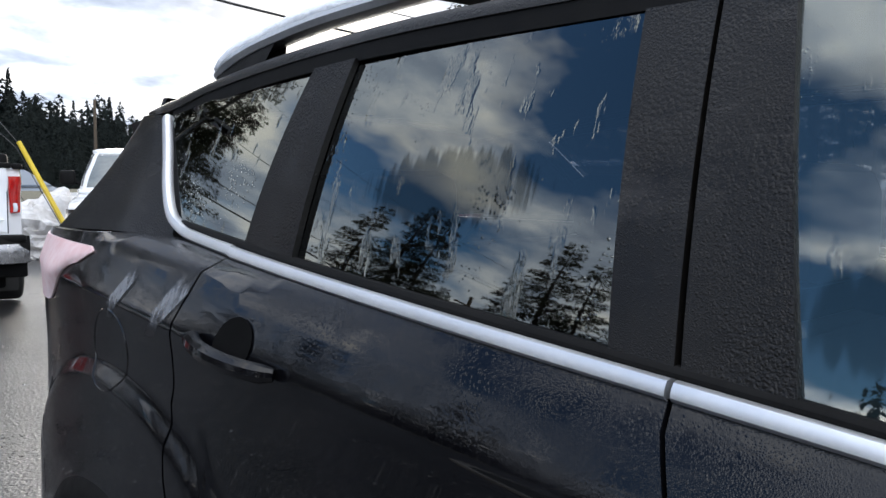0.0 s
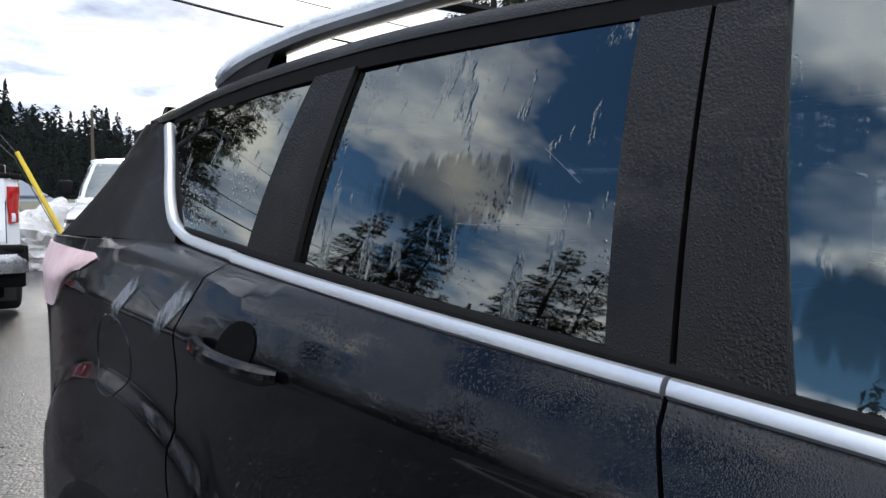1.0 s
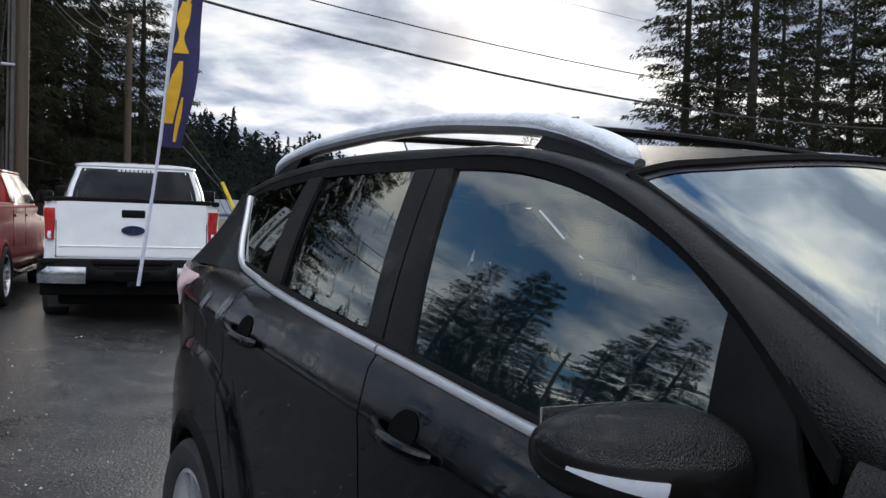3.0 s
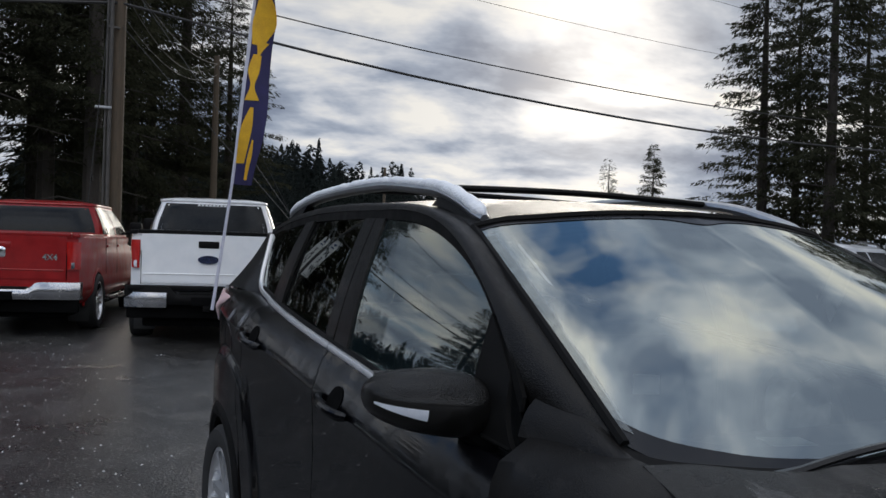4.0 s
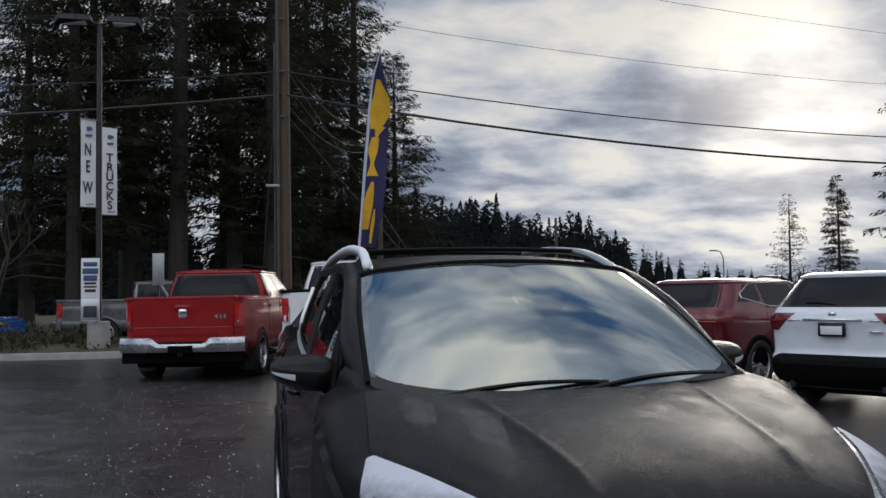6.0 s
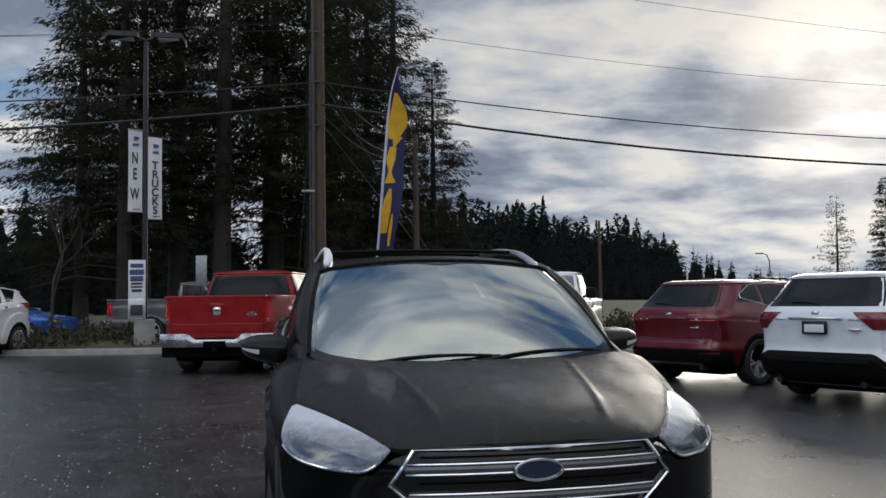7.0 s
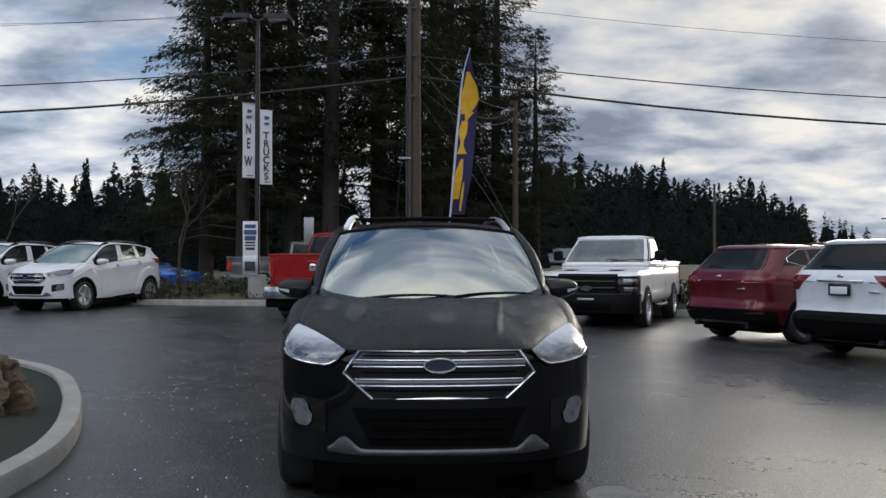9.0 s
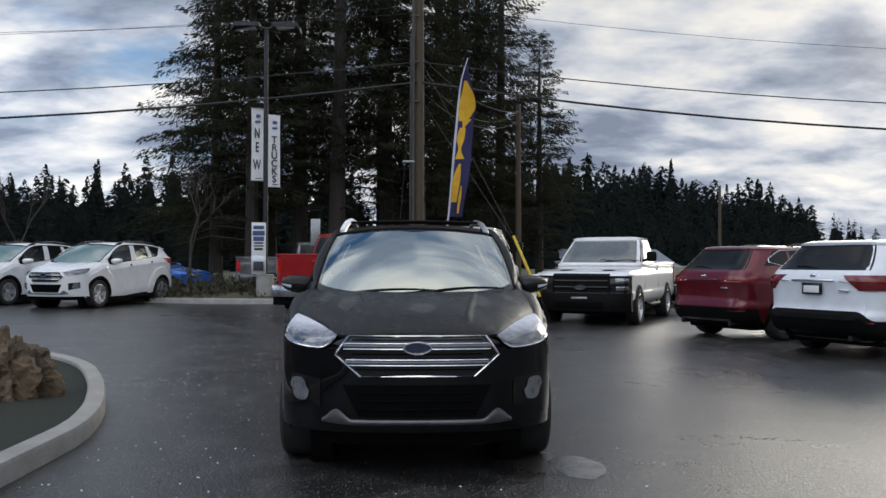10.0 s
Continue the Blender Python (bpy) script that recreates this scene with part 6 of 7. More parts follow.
    part("gate_badge", box((-.05, L - .055, belt - .055), (.05, L + .0, belt - .01), .012), CHROME, gate, "plain bright badge")
    for x0, x1, z in ((-.58, -.43, belt - .245), (.40, .56, belt - .12), (-.56, -.44, belt - .12)):
        part("gate_script", box((x0, L - .03, z), (x1, L + .008, z + .018), .003), CHROME, gate)
    def skirt(u, v):
        t = mix(-58, 58, u)
        top = dark_skirt - (.13 if plate else .02) * smoothstep(12, 40, abs(t))
        return body.plan(t, mix(.26, top, v), .014 + .012 * math.sin(math.pi * v))
    low_bar = part("rear_bumper", sheet(skirt, 48, 7, .03, (0, -1, 0)), BLACK_PLASTIC, car, "black lower bumper")
    part("skid_strip", sheet(lambda u, v: body.plan(mix(-9, 9, u), mix(.33, .37, v), .032), 20, 2, .01, (0, -1, 0)), GLOSS_BLACK if plate else SATIN, low_bar)
    part("spoiler", sheet(lambda u, v: Vector((mix(-1, 1, u) * (w - .36), L - .36 - rake + .30 * v - .05 * abs(2 * u - 1) ** 2, roof - .012 - .035 * v - .035 * abs(2 * u - 1) ** 2)), 16, 5, .035, (0, 0, -1)), paint, car)
    part("rear_wiper", tube([(0, body.end(0, zg0 + .03, True, .012), zg0 + .02), (.22, body.end(.22, zg0 + .05, True, .014), zg0 + .05), (.40, body.end(.4, zg0 + .05, True, .014), zg0 + .05)], .009, 6), BLACK_PLASTIC, car)
    arches(car, wheels, r, body, BLACK_PLASTIC)
    for y in wheels:
        for s in (-1, 1):
            wheel_parts(car, (s * (w - .11), y, r), r, .25, RIM_METAL, s, 10)
    part("chassis", box((-w + .2, .4, .18), (w - .2, L - .4, .30), .03), CUP_BLACK, car)
    for s in (-1, 1):
        part("headlamp", body.wrap(180 - s * 8, 180 - s * 48, belt - .30, belt - .17, .006, 14, 5, .02), LAMP_DARK, car, "clear swept headlamp")
    return car


def park(ob, x, y, forward, anchor):
    """Stand a vehicle so that its own point anchor (x, y) lies at x, y, facing forward."""
    th = math.atan2(forward[0], -forward[1])
    c, s = math.cos(th), math.sin(th)
    ax, ay = anchor
    ob.matrix_world = pose(x - (ax * c - ay * s), y - (ax * s + ay * c), ground_height(x, y), 0, 0, math.degrees(th))
    return ob


white_crossover = crossover(WHITE_PAINT, WHITE_PAINT, TEAL_PANE, "white compact crossover with a pale teal windscreen", False, False)
park(white_crossover, -7.5, 18.4, (-.30, -.954), (0.80, 2.3))
twin = copy_thing(white_crossover, white_crossover.matrix_world @ pose(-3.05, .35, 0))
for car_ in (white_crossover, twin):
    tagged(car_, group="white crossovers in a row")

red_pickup = pickup(RED_PAINT, "bright red crew-cab pickup with a chrome rear bumper", 5.80, 2.02, 1.36, 1.90, 1.75, 3.95, (1.02, 4.60), .405, DULL_CHROME)
park(red_pickup, -1.90, 12.80, (.26, .966), (0, 5.80))
heavy_pickup = pickup(WHITE_PAINT, "white heavy crew-cab pickup with a black bed cap", 6.25, 2.03, 1.46, 2.03, 1.85, 4.2, (1.05, 4.98), .42, SATIN, .46, rear_style="capped")
park(heavy_pickup, .53, 11.36, (.22, .9755), (0, 6.25))
work_pickup = pickup(WHITE_PAINT, "white regular-cab work pickup with a black front", 5.70, 2.03, 1.33, 1.95, 1.72, 3.15, (.98, 4.32), .39, SATIN, .42, True, 1.16, PALE_SCREEN)
park(work_pickup, 4.93, 13.30, (-.45, -.893), (1.0, .98))
grey_truck = pickup(SILVER_PAINT, "silver pickup parked beyond the verge", 5.8, 2.0, 1.30, 1.85, 1.75, 3.9, (1.0, 4.6), .39)
park(grey_truck, -5.8, 24.6, (.99, .10), (0, 5.8))
red_wagon = wagon(DARK_RED_PAINT, "dark red family crossover with a raked rear window", 4.72, 1.88, 1.66, 1.15, (.95, 3.70), .365, .54, False, .58, True, .08)
park(red_wagon, 5.76, 11.14, (.90, .436), (.80, 3.70))
pearl_wagon = wagon(PEARL_PAINT, "pearl white family crossover with a blank plate frame", 4.95, 1.96, 1.69, 1.20, (.95, 3.80), .375, .46, True, .68, False, .05)
park(pearl_wagon, 5.78, 7.02, (.90, .436), (0, 4.95))
blue_car = wagon(BLUE_PAINT, "blue car behind the shrubs", 4.5, 1.8, 1.42, .95, (.9, 3.55), .33, .5, False)
park(blue_car, -6.6, 23.7, (.97, -.25), (0, 0))

# marks on the tailgates
lettering("4X4", .11, CHROME, "badge_lettering", red_pickup, facing(-.62, 5.822, 1.06, 1))
part("tailgate_badge", box((-.07, 5.800, 1.05), (.07, 5.826, 1.21), .02), CHROME, red_pickup, "plain bright shield badge")
bm = bmesh.new()
add_lathe(bm, [(.001, .0), (.13, .0), (.135, -.012)], Matrix.Translation((0, 6.285, 1.12)) @ Matrix.Rotation(radians(90), 4, "Z") @ Matrix.Diagonal((1, 1, .42, 1)), 28)
part("tailgate_badge", bm, BADGE_BLUE, heavy_pickup, "plain dark oval badge")
for k in range(9):
    part("window_mark", box((-.24 + .055 * k, 4.11, 1.885), (-.20 + .055 * k, 4.125, 1.915), .001), PAPER, heavy_pickup)

# ---- poles, lamps, signs ----
def cable(name, points, radius, label, sag=0.0, n=18):
    pts = []
    for (a, b) in zip(points, points[1:]):
        a, b = Vector(a), Vector(b)
        for i in range(n + (1 if b == Vector(points[-1]) else 0)):
            t = i / n
            p = a.lerp(b, t)
            p.z -= sag * 4 * t * (1 - t)
            pts.append(p)
    bm = tube(pts, radius, 5)
    return tagged(finish(name, bm, WIRE), label, "cable")


def utility_pole(x, y, top, r, label):
    pole = thing("utility_pole", label, "utility pole")
    z = ground_height(x, y)
    part("post", tube([(x, y, z), (x, y, top * .5), (x, y, top)], [r, r * .88, r * .72], 16), POLE_WOOD, pole)
    return pole


big_pole = utility_pole(.30, 21.2, 12.5, .165, "tall weathered wooden utility pole with conduits")
part("conduit", tube([(.12, 21.0, .3), (.12, 21.02, 10.5)], .045, 8), CONDUIT, big_pole)
part("conduit", tube([(.03, 21.05, .3), (.05, 21.07, 8.2)], .03, 8), CONDUIT, big_pole)
part("bracket", box((-.20, 20.94, 4.36), (.16, 21.02, 4.42), .01), GALV, big_pole)
for z in (6.2, 7.4, 8.8):
    part("bracket", box((.02, 20.98, z), (.30, 21.04, z + .05), .01), CONDUIT, big_pole)
part("crossarm", box((-1.2, 21.0, 11.3), (1.8, 21.12, 11.43), .01), POLE_WOOD, big_pole)
utility_pole(4.77, 32.4, 8.2, .14, "shorter grey wooden utility pole before the trees")
far_pole = utility_pole(31.0, 80.0, 9.0, .17, "orange-brown wooden utility pole by the road")
left_pole = utility_pole(-30.0, 34.0, 11.0, .16, "wooden utility pole with a crossarm")
part("crossarm", box((-31.2, 33.95, 10.2), (-28.8, 34.05, 10.32), .01), POLE_WOOD, left_pole)

cable("power_line", [(-44, 21.3, 6.9), (.3, 21.1, 6.82), (44, 21.3, 6.9)], .035, "thick black overhead line sagging between poles", 1.5)
cable("power_line", [(-44, 21.4, 7.5), (.3, 21.15, 7.45), (44, 21.4, 7.6)], .018, "black overhead line sagging between poles", 1.3)
cable("power_line", [(-44, 21.6, 9.3), (.3, 21.2, 9.2), (44, 21.6, 9.3)], .007, "thin high overhead wire", 1.3)
cable("power_line", [(-44, 22.6, 9.7), (.3, 21.2, 11.3), (44, 22.6, 9.9)], .007, "thin high overhead wire", .9)
cable("power_line", [(-44, 20.6, 9.0), (.3, 21.0, 8.9)], .007, "thin high overhead wire", 1.0)
cable("service_cable", [(.4, 21.2, 7.6), (4.77, 32.3, 7.9)], .012, "service cable looping from pole to pole", .5)
cable("service_cable", [(.4, 21.2, 7.1), (4.77, 32.3, 7.9)], .012, "service cable looping from pole to pole", .9)
cable("service_cable", [(.35, 21.2, 6.6), (4.77, 32.3, 7.5)], .010, "service cable looping from pole to pole", .7)
cable("guy_wire", [(.35, 21.1, 7.5), (2.28, 13.5, 1.85), (3.0, 12.92, .05)], .006, "steel guy wire running down to its anchor")
cable("guy_wire", [(.35, 21.1, 6.3), (2.24, 13.6, 1.85), (2.98, 13.0, .05)], .006, "steel guy wire running down to its anchor")
cable("guy_wire", [(.2, 21.05, 8.4), (-.45, 20.6, .35)], .009, "steel guy wire running down beside the pole")
cable("guy_wire", [(4.77, 32.3, 7.8), (8.4, 31.0, .5)], .009, "steel guy wire running down to its anchor")
guard = tagged(finish("guy_guard", tube([(2.25, 13.53, 1.92), (2.76, 13.11, .62)], [.030, .036], 8), YELLOW), "yellow plastic guard on a guy wire", "guy guard")

LX, LY = -4.10, 19.75
lamp_z = ground_height(LX, LY)
lamp_post = thing("street_lamp", "dark steel lot lamp with two flat heads and banners", "street lamp")
part("base", tube([(LX, LY, lamp_z - .1), (LX, LY, .98), (LX, LY, 1.0)], [.26, .25, .22], 20), CONCRETE, lamp_post, "round pale concrete base")
part("pole", tube([(LX, LY, .95), (LX, LY, 8.0)], [.07, .055], 12), LAMP_STEEL, lamp_post)
for s in (-1, 1):
    bm = bmesh.new()
    add_slab(bm, [(LX + s * .18, LY - .22, 8.06), (LX + s * .18, LY + .22, 8.06), (LX + s * .88, LY + .22, 8.06), (LX + s * .98, LY + .18, 7.92), (LX + s * .98, LY - .18, 7.92), (LX + s * .88, LY - .22, 8.06)][::s], (0, 0, .12))
    head = part("lamp_head", bm, LAMP_STEEL, lamp_post, "flat dark lamp head")
    part("lamp_glass", box((min(LX + s * .30, LX + s * .82), LY - .16, 8.03), (max(LX + s * .30, LX + s * .82), LY + .16, 8.058), .006), FROST_LENS, head)
    part("arm", tube([(LX, LY, 8.02), (LX + s * .25, LY, 8.1)], .035, 8), LAMP_STEEL, lamp_post)
for s, word, xoff in ((-1, "NEW", -.23), (1, "TRUCKS", .24)):
    dz = 0.0 if s < 0 else -.16
    def cloth(u, v, s=s, dz=dz):
        x = LX + s * mix(.07, .38, u)
        return Vector((x, LY - .02 + .16 * s * u + .03 * math.sin(5 * v + s) * u, mix(3.66, 5.72, v) + dz))
    ban = part("banner", sheet(cloth, 6, 12, .006, (0, 1, 0)), BANNER_WHITE, lamp_post, "white vertical banner with dark lettering")
    for i, ch in enumerate(word):
        zc = (5.00 - i * (.225 if s > 0 else (.41, .40, .45)[i])) + dz
        u = .52
        p = cloth(u, (zc - dz - 3.66) / 2.06)
        lettering(ch, .28 if s > 0 else .40, BANNER_INK, "letter", ban, Matrix.Translation((p.x, p.y - .016, zc)) @ Matrix.Rotation(math.atan2(.16, .31), 4, "Z") @ Matrix.Rotation(radians(90), 4, "X") @ Matrix.Diagonal((.95 if s > 0 else .52, 1, 1, 1)))
    p = cloth(.5, .90)
    bm = bmesh.new()
    add_lathe(bm, [(.001, 0), (.10, 0)], Matrix.Translation((p.x, p.y - .02, 5.50 + dz)) @ Matrix.Rotation(radians(90), 4, "Z") @ Matrix.Diagonal((-1, 1, .5, 1)), 20)
    part("banner_oval", bm, INK_BLUE, ban)
    part("banner_bar", box((p.x - .09, p.y - .026, 5.31 + dz), (p.x + .09, p.y - .018, 5.37 + dz), .001), INK_BLUE, ban)
    part("banner_bar", box((p.x - .13, cloth(.5, .02).y - .026, 3.715 + dz), (p.x + .13, cloth(.5, .02).y - .018, 3.735 + dz), .001), BANNER_INK, ban)
    for z in (3.66, 5.72):
        part("banner_rod", tube([(LX, LY - .01, z + dz), cloth(1.03, (z - 3.66) / 2.06)], .014, 6), GALV, ban)
# poster on the lamp's base
poster = part("poster", box((LX - .34, LY - .32, 1.02), (LX + .06, LY - .28, 2.46), .006), BANNER_WHITE, lamp_post, "white sale poster with dark bars of lettering")
for k, (w_, h_, z_) in enumerate(((.30, .10, 2.32), (.34, .13, 2.16), (.30, .13, 2.0), (.26, .05, 1.88), (.28, .04, 1.80), (.24, .07, 1.71))):
    part("poster_bar", box((LX - .14 - w_ / 2, LY - .328, z_ - h_ / 2), (LX - .14 + w_ / 2, LY - .319, z_ + h_ / 2), .001), INK_BLUE if k < 3 else BANNER_INK, poster)
part("poster_picture", box((LX - .33, LY - .327, 1.04), (LX + .05, LY - .319, 1.52), .001), SATIN, poster)
part("poster_shape", box((LX - .28, LY - .333, 1.10), (LX + .0, LY - .324, 1.36), .02), BANNER_INK, poster)

sign = thing("road_sign", "back of a grey metal road sign on a post", "road sign")
part("plate", box((-3.12, 22.5, 1.86), (-2.82, 22.53, 2.72), .01), GALV, sign)
part("post", tube([(-2.97, 22.56, .2), (-2.97, 22.56, 2.7)], .03, 8), LAMP_STEEL, sign)
far_sign = thing("roadside_sign", "pale roadside sign with bars of lettering", "sign")
part("board", box((14.15, 44.0, .10), (15.25, 44.08, 1.02), .02), BANNER_WHITE, far_sign)
for k in range(3):
    part("letter_bar", box((14.3, 43.97, .78 - .24 * k), (14.9 + .1 * k, 44.0, .87 - .24 * k), .002), BANNER_INK, far_sign)
for x in (14.3, 15.1):
    part("post", tube([(x, 44.12, -.2), (x, 44.12, .95)], .04, 6), LAMP_STEEL, far_sign)

# feather flag on the hitch
FB, FT = Vector((.52, 11.0, .61)), Vector((1.06, 10.86, 5.16))
flag = thing("feather_flag", "navy feather flag with gold lettering shapes on a white pole", "flag")
curve_pole = along([FB, FB.lerp(FT, .35), FB.lerp(FT, .7) + Vector((-.06, 0, 0)), FB.lerp(FT, .92) + Vector((-.06, 0, 0)), FT])
part("flag_pole", tube([curve_pole(i / 30) for i in range(31)], [.022 - .012 * i / 30 for i in range(31)], 8), FLAG_HEM, flag, "thin white flag pole")


def flag_cloth(u, v):
    t = mix(.35, 1.0, v)
    p = curve_pole(t)
    wd = .33 * smoothstep(1.0, .80, t) ** .8 * (1 - .20 * smoothstep(.6, .35, t))
    return p + Vector((wd * u, .10 * math.sin(v * 9 + u * 2.5) * u, -.06 * u * v + .02 * math.sin(v * 23) * u))


part("flag_cloth", sheet(flag_cloth, 12, 48, 0), FLAG_NAVY, flag, "navy cloth of the flag")
part("flag_sleeve", sheet(lambda u, v: flag_cloth(u * .10, v) + Vector((-.005, -.006, 0)), 3, 40, 0), FLAG_HEM, flag)
# broken gold lettering down the cloth: each stroke is bounded by two edges that run with the flag
for v0, v1, left, right in ((.60, .86, (.12, .05, .16, .30), (.60, .98, 1.0, .62)),
                            (.51, .62, (.16, .36, .30), (.42, .50, .85)),
                            (.36, .56, (.10, .24, .10, .22), (.62, .40, .52, .55)),
                            (.09, .33, (.06, .05, .10, .34), (.46, .50, .52, .46)),
                            (.02, .20, (.58, .56, .60), (.72, .74, .66))):
    lf, rf = (curve([k / (len(e) - 1) for k in range(len(e))], list(e)) for e in (left, right))
    part("gold_shape", sheet(lambda u, v: flag_cloth(mix(lf(v), rf(v), u), mix(v0, v1, v)) + Vector((0, -.008, 0)), 6, 20, 0), FLAG_GOLD, flag)

# ---- rock, snowbank, far house ----
def lumpy(name, centre, radii, mat, label, category, rough, seed, detail=4, upright=1.0):
    bm = bmesh.new()
    bmesh.ops.create_icosphere(bm, subdivisions=detail, radius=1.0)
    for v in bm.verts:
        d = v.co.normalized()
        q = Vector((d.x, d.y, d.z / upright))
        n1 = noise.fractal(q * 1.7 * upright ** .4 + Vector((seed, 0, 0)), 1.0, 2.0, 5)
        n2 = abs(noise.noise(q * 5.0 + Vector((0, seed, 0))))
        v.co = Vector((d.x * radii[0], d.y * radii[1], d.z * radii[2])) * (1 + rough * n1 - rough * .5 * n2)
    bmesh.ops.translate(bm, verts=bm.verts, vec=centre)
    return tagged(finish(name, bm, mat, sharp=24 if rough > .2 else 60), label, category)


lumpy("boulder", (-3.80, 2.75, .22), (.46, .42, .46), ROCK, "rough brown boulder with upright splits in the planting bed", "boulder", .44, 3.1, 5, 3.2)
lumpy("snowbank", (6.3, 19.3, .25), (1.9, 1.0, .75), DIRTY_SNOW, "heap of dirty ploughed snow at the kerb", "snowbank", .36, 8.2, 5)
lumpy("snowbank", (4.6, 18.9, .28), (1.35, .9, .90), DIRTY_SNOW, "heap of dirty ploughed snow at the kerb", "snowbank", .36, 5.5, 5)

house = thing("house", "low brown house with a blue-grey roof", "house")
HM = Matrix.Translation((16.8, 70.0, -.7)) @ Matrix.Diagonal((1, 1, .74, 1))
part("wall", box((-4.5, 0, 0), (5.5, 9, 2.7), .02, HM), SIDING, house)
for z0, z1, y0, y1, nm in ((2.6, 4.2, -1.0, 4.5, "roof"), (4.2, 2.6, 4.5, 10.0, "roof"), (1.9, 2.5, -3.0, 0.0, "porch_roof")):
    x0, x1 = (-5.2, 6.2) if nm == "roof" else (0.0, 6.6)
    bm = slab([(x0, y0, z0), (x1, y0, z0), (x1, y1, z1), (x0, y1, z1)], (0, 0, .2))
    bmesh.ops.transform(bm, matrix=HM, verts=bm.verts)
    part(nm, bm, ROOF_BLUE, house)
part("window", box((-3.0, -.04, 1.0), (-1.2, 0, 2.1), .01, HM), DARK_PANE, house)


# ---- trees ----
def needles_mesh(name, seed, height, spread, bare, droop, sprays, mat, ragged=0.35, leaf=1.0):
    """The crown of a conifer: thin drooping sprays set along its boughs, as one mesh."""
    rng = np.random.default_rng(seed)
    blocks = []
    z = bare * height
    while z < height * .985:
        f = (z - bare * height) / (height * (1 - bare))
        reach = spread * (1 - f) ** .75 * (0.35 + .65 * smoothstep(-.02, .14, f))
        for _ in range(int(rng.integers(5, 8))):
            ang = rng.uniform(0, 2 * math.pi)
            ln = reach * rng.uniform(1 - ragged * 1.6, 1.12) + .25
            c, s = math.cos(ang), math.sin(ang)
            rise = rng.uniform(-.05, .28) if f < .7 else rng.uniform(.1, .5)
            n = max(4, int(sprays * ln))
            t = rng.uniform(.12, 1.0, n) ** .8
            r = ln * t
            off = rng.normal(0, 1, n) * (.10 + .07 * ln * (1 - abs(t - .5)))
            p = np.stack((c * r - s * off, s * r + c * off, z + rise * r - droop * r * r / max(ln, .4) - np.abs(rng.normal(0, .11, n))), 1)
            sway = rng.normal(0, .7, (2, n))
            way = np.stack((c * .7 - s * sway[0], s * .7 + c * sway[1], -rng.uniform(.15, .95, n)), 1)
            way /= np.linalg.norm(way, axis=1)[:, None]
            size = (rng.uniform(.12, .30, n) * leaf)[:, None]
            sd = np.cross(way, rng.normal(0, 1, (n, 3)))
            sd /= np.linalg.norm(sd, axis=1)[:, None] + 1e-6
            sd *= size * rng.uniform(.06, .145, n)[:, None]
            mid = p + way * size * .45
            blocks.append(np.stack((p, mid + sd, p + way * size, mid - sd), 1).reshape(-1, 3))
        z += rng.uniform(.22, .48) * (height / 18) ** .5
    verts = np.concatenate(blocks)
    me = bpy.data.meshes.new(name)
    me.from_pydata(verts, [], np.arange(len(verts)).reshape(-1, 4))
    me.materials.append(mat)
    return me


def conifer(seed, height, spread, bare, droop, sprays, label, leaf=1.0):
    tree = thing("conifer", label, "tree")
    rng = random.Random(seed)
    bm = bmesh.new()
    lean = rng.uniform(-.02, .02)
    add_tube(bm, [(lean * height * t, 0, height * t - .3) for t in (0, .1, .3, .6, .97)], [height * .017, height * .0145, height * .012, height * .008, .02], 9)
    zz = .10 * height
    while zz < height * .85:
        a = rng.uniform(0, 6.28)
        ln = spread * rng.uniform(.35, .95) * (1 - zz / height)
        p0 = Vector((lean * zz, 0, zz))
        add_tube(bm, [p0, p0 + Vector((math.cos(a) * ln * .5, math.sin(a) * ln * .5, .06 * ln)), p0 + Vector((math.cos(a) * ln, math.sin(a) * ln, -droop * ln * .5))], [.045, .028, .008], 4)
        zz += rng.uniform(.25, .7)
    part("trunk", bm, BARK, tree)
    crown = new("crown", needles_mesh("crown", seed, height, spread, bare, droop, sprays, NEEDLES, .35, leaf))
    crown.parent = tree
    return tree


KINDS = [conifer(11, 19.0, 3.9, .15, .16, 48, "tall dense dark conifer with drooping boughs"),
         conifer(12, 21.0, 3.4, .17, .10, 48, "tall dense dark conifer with drooping boughs"),
         conifer(13, 16.5, 4.2, .11, .20, 48, "broad dark cedar with hanging sprays"),
         conifer(14, 23.0, 3.8, .20, .12, 40, "tall open conifer with gaps of sky in its crown"),
         conifer(16, 22.0, 4.4, .10, .12, 30, "tall ragged conifer with layered boughs", 1.5),
         conifer(17, 19.0, 3.6, .08, .16, 30, "tall ragged conifer with layered boughs", 1.5)]
SMALL = conifer(15, 11.4, 2.1, .04, .10, 44, "small pointed spruce standing alone", 1.15)
THIN = conifer(18, 10.2, 2.1, .14, -.02, 15, "small ragged pine beside the spruce", 1.1)
spots = []
rng_spots = random.Random(4)
for k, (x, y, h) in enumerate(((-5.9, 27.8, .92), (-4.4, 30.2, 1.1), (-7.7, 29.6, .86), (-2.8, 28.4, 1.0), (-0.9, 30.6, 1.08), (0.4, 29.4, 1.0), (2.4, 36.5, 1.2), (4.6, 38.5, .92), (-8.4, 33.5, .72), (-6.2, 34.0, .98), (-1.2, 34.6, 1.25), (1.6, 35.5, 1.0), (6.7, 39.0, .70), (-5.5, 39.0, 1.1), (3.6, 41.0, 1.3))):
    spots.append((x, y, h, k % 4, "grove of tall conifers"))
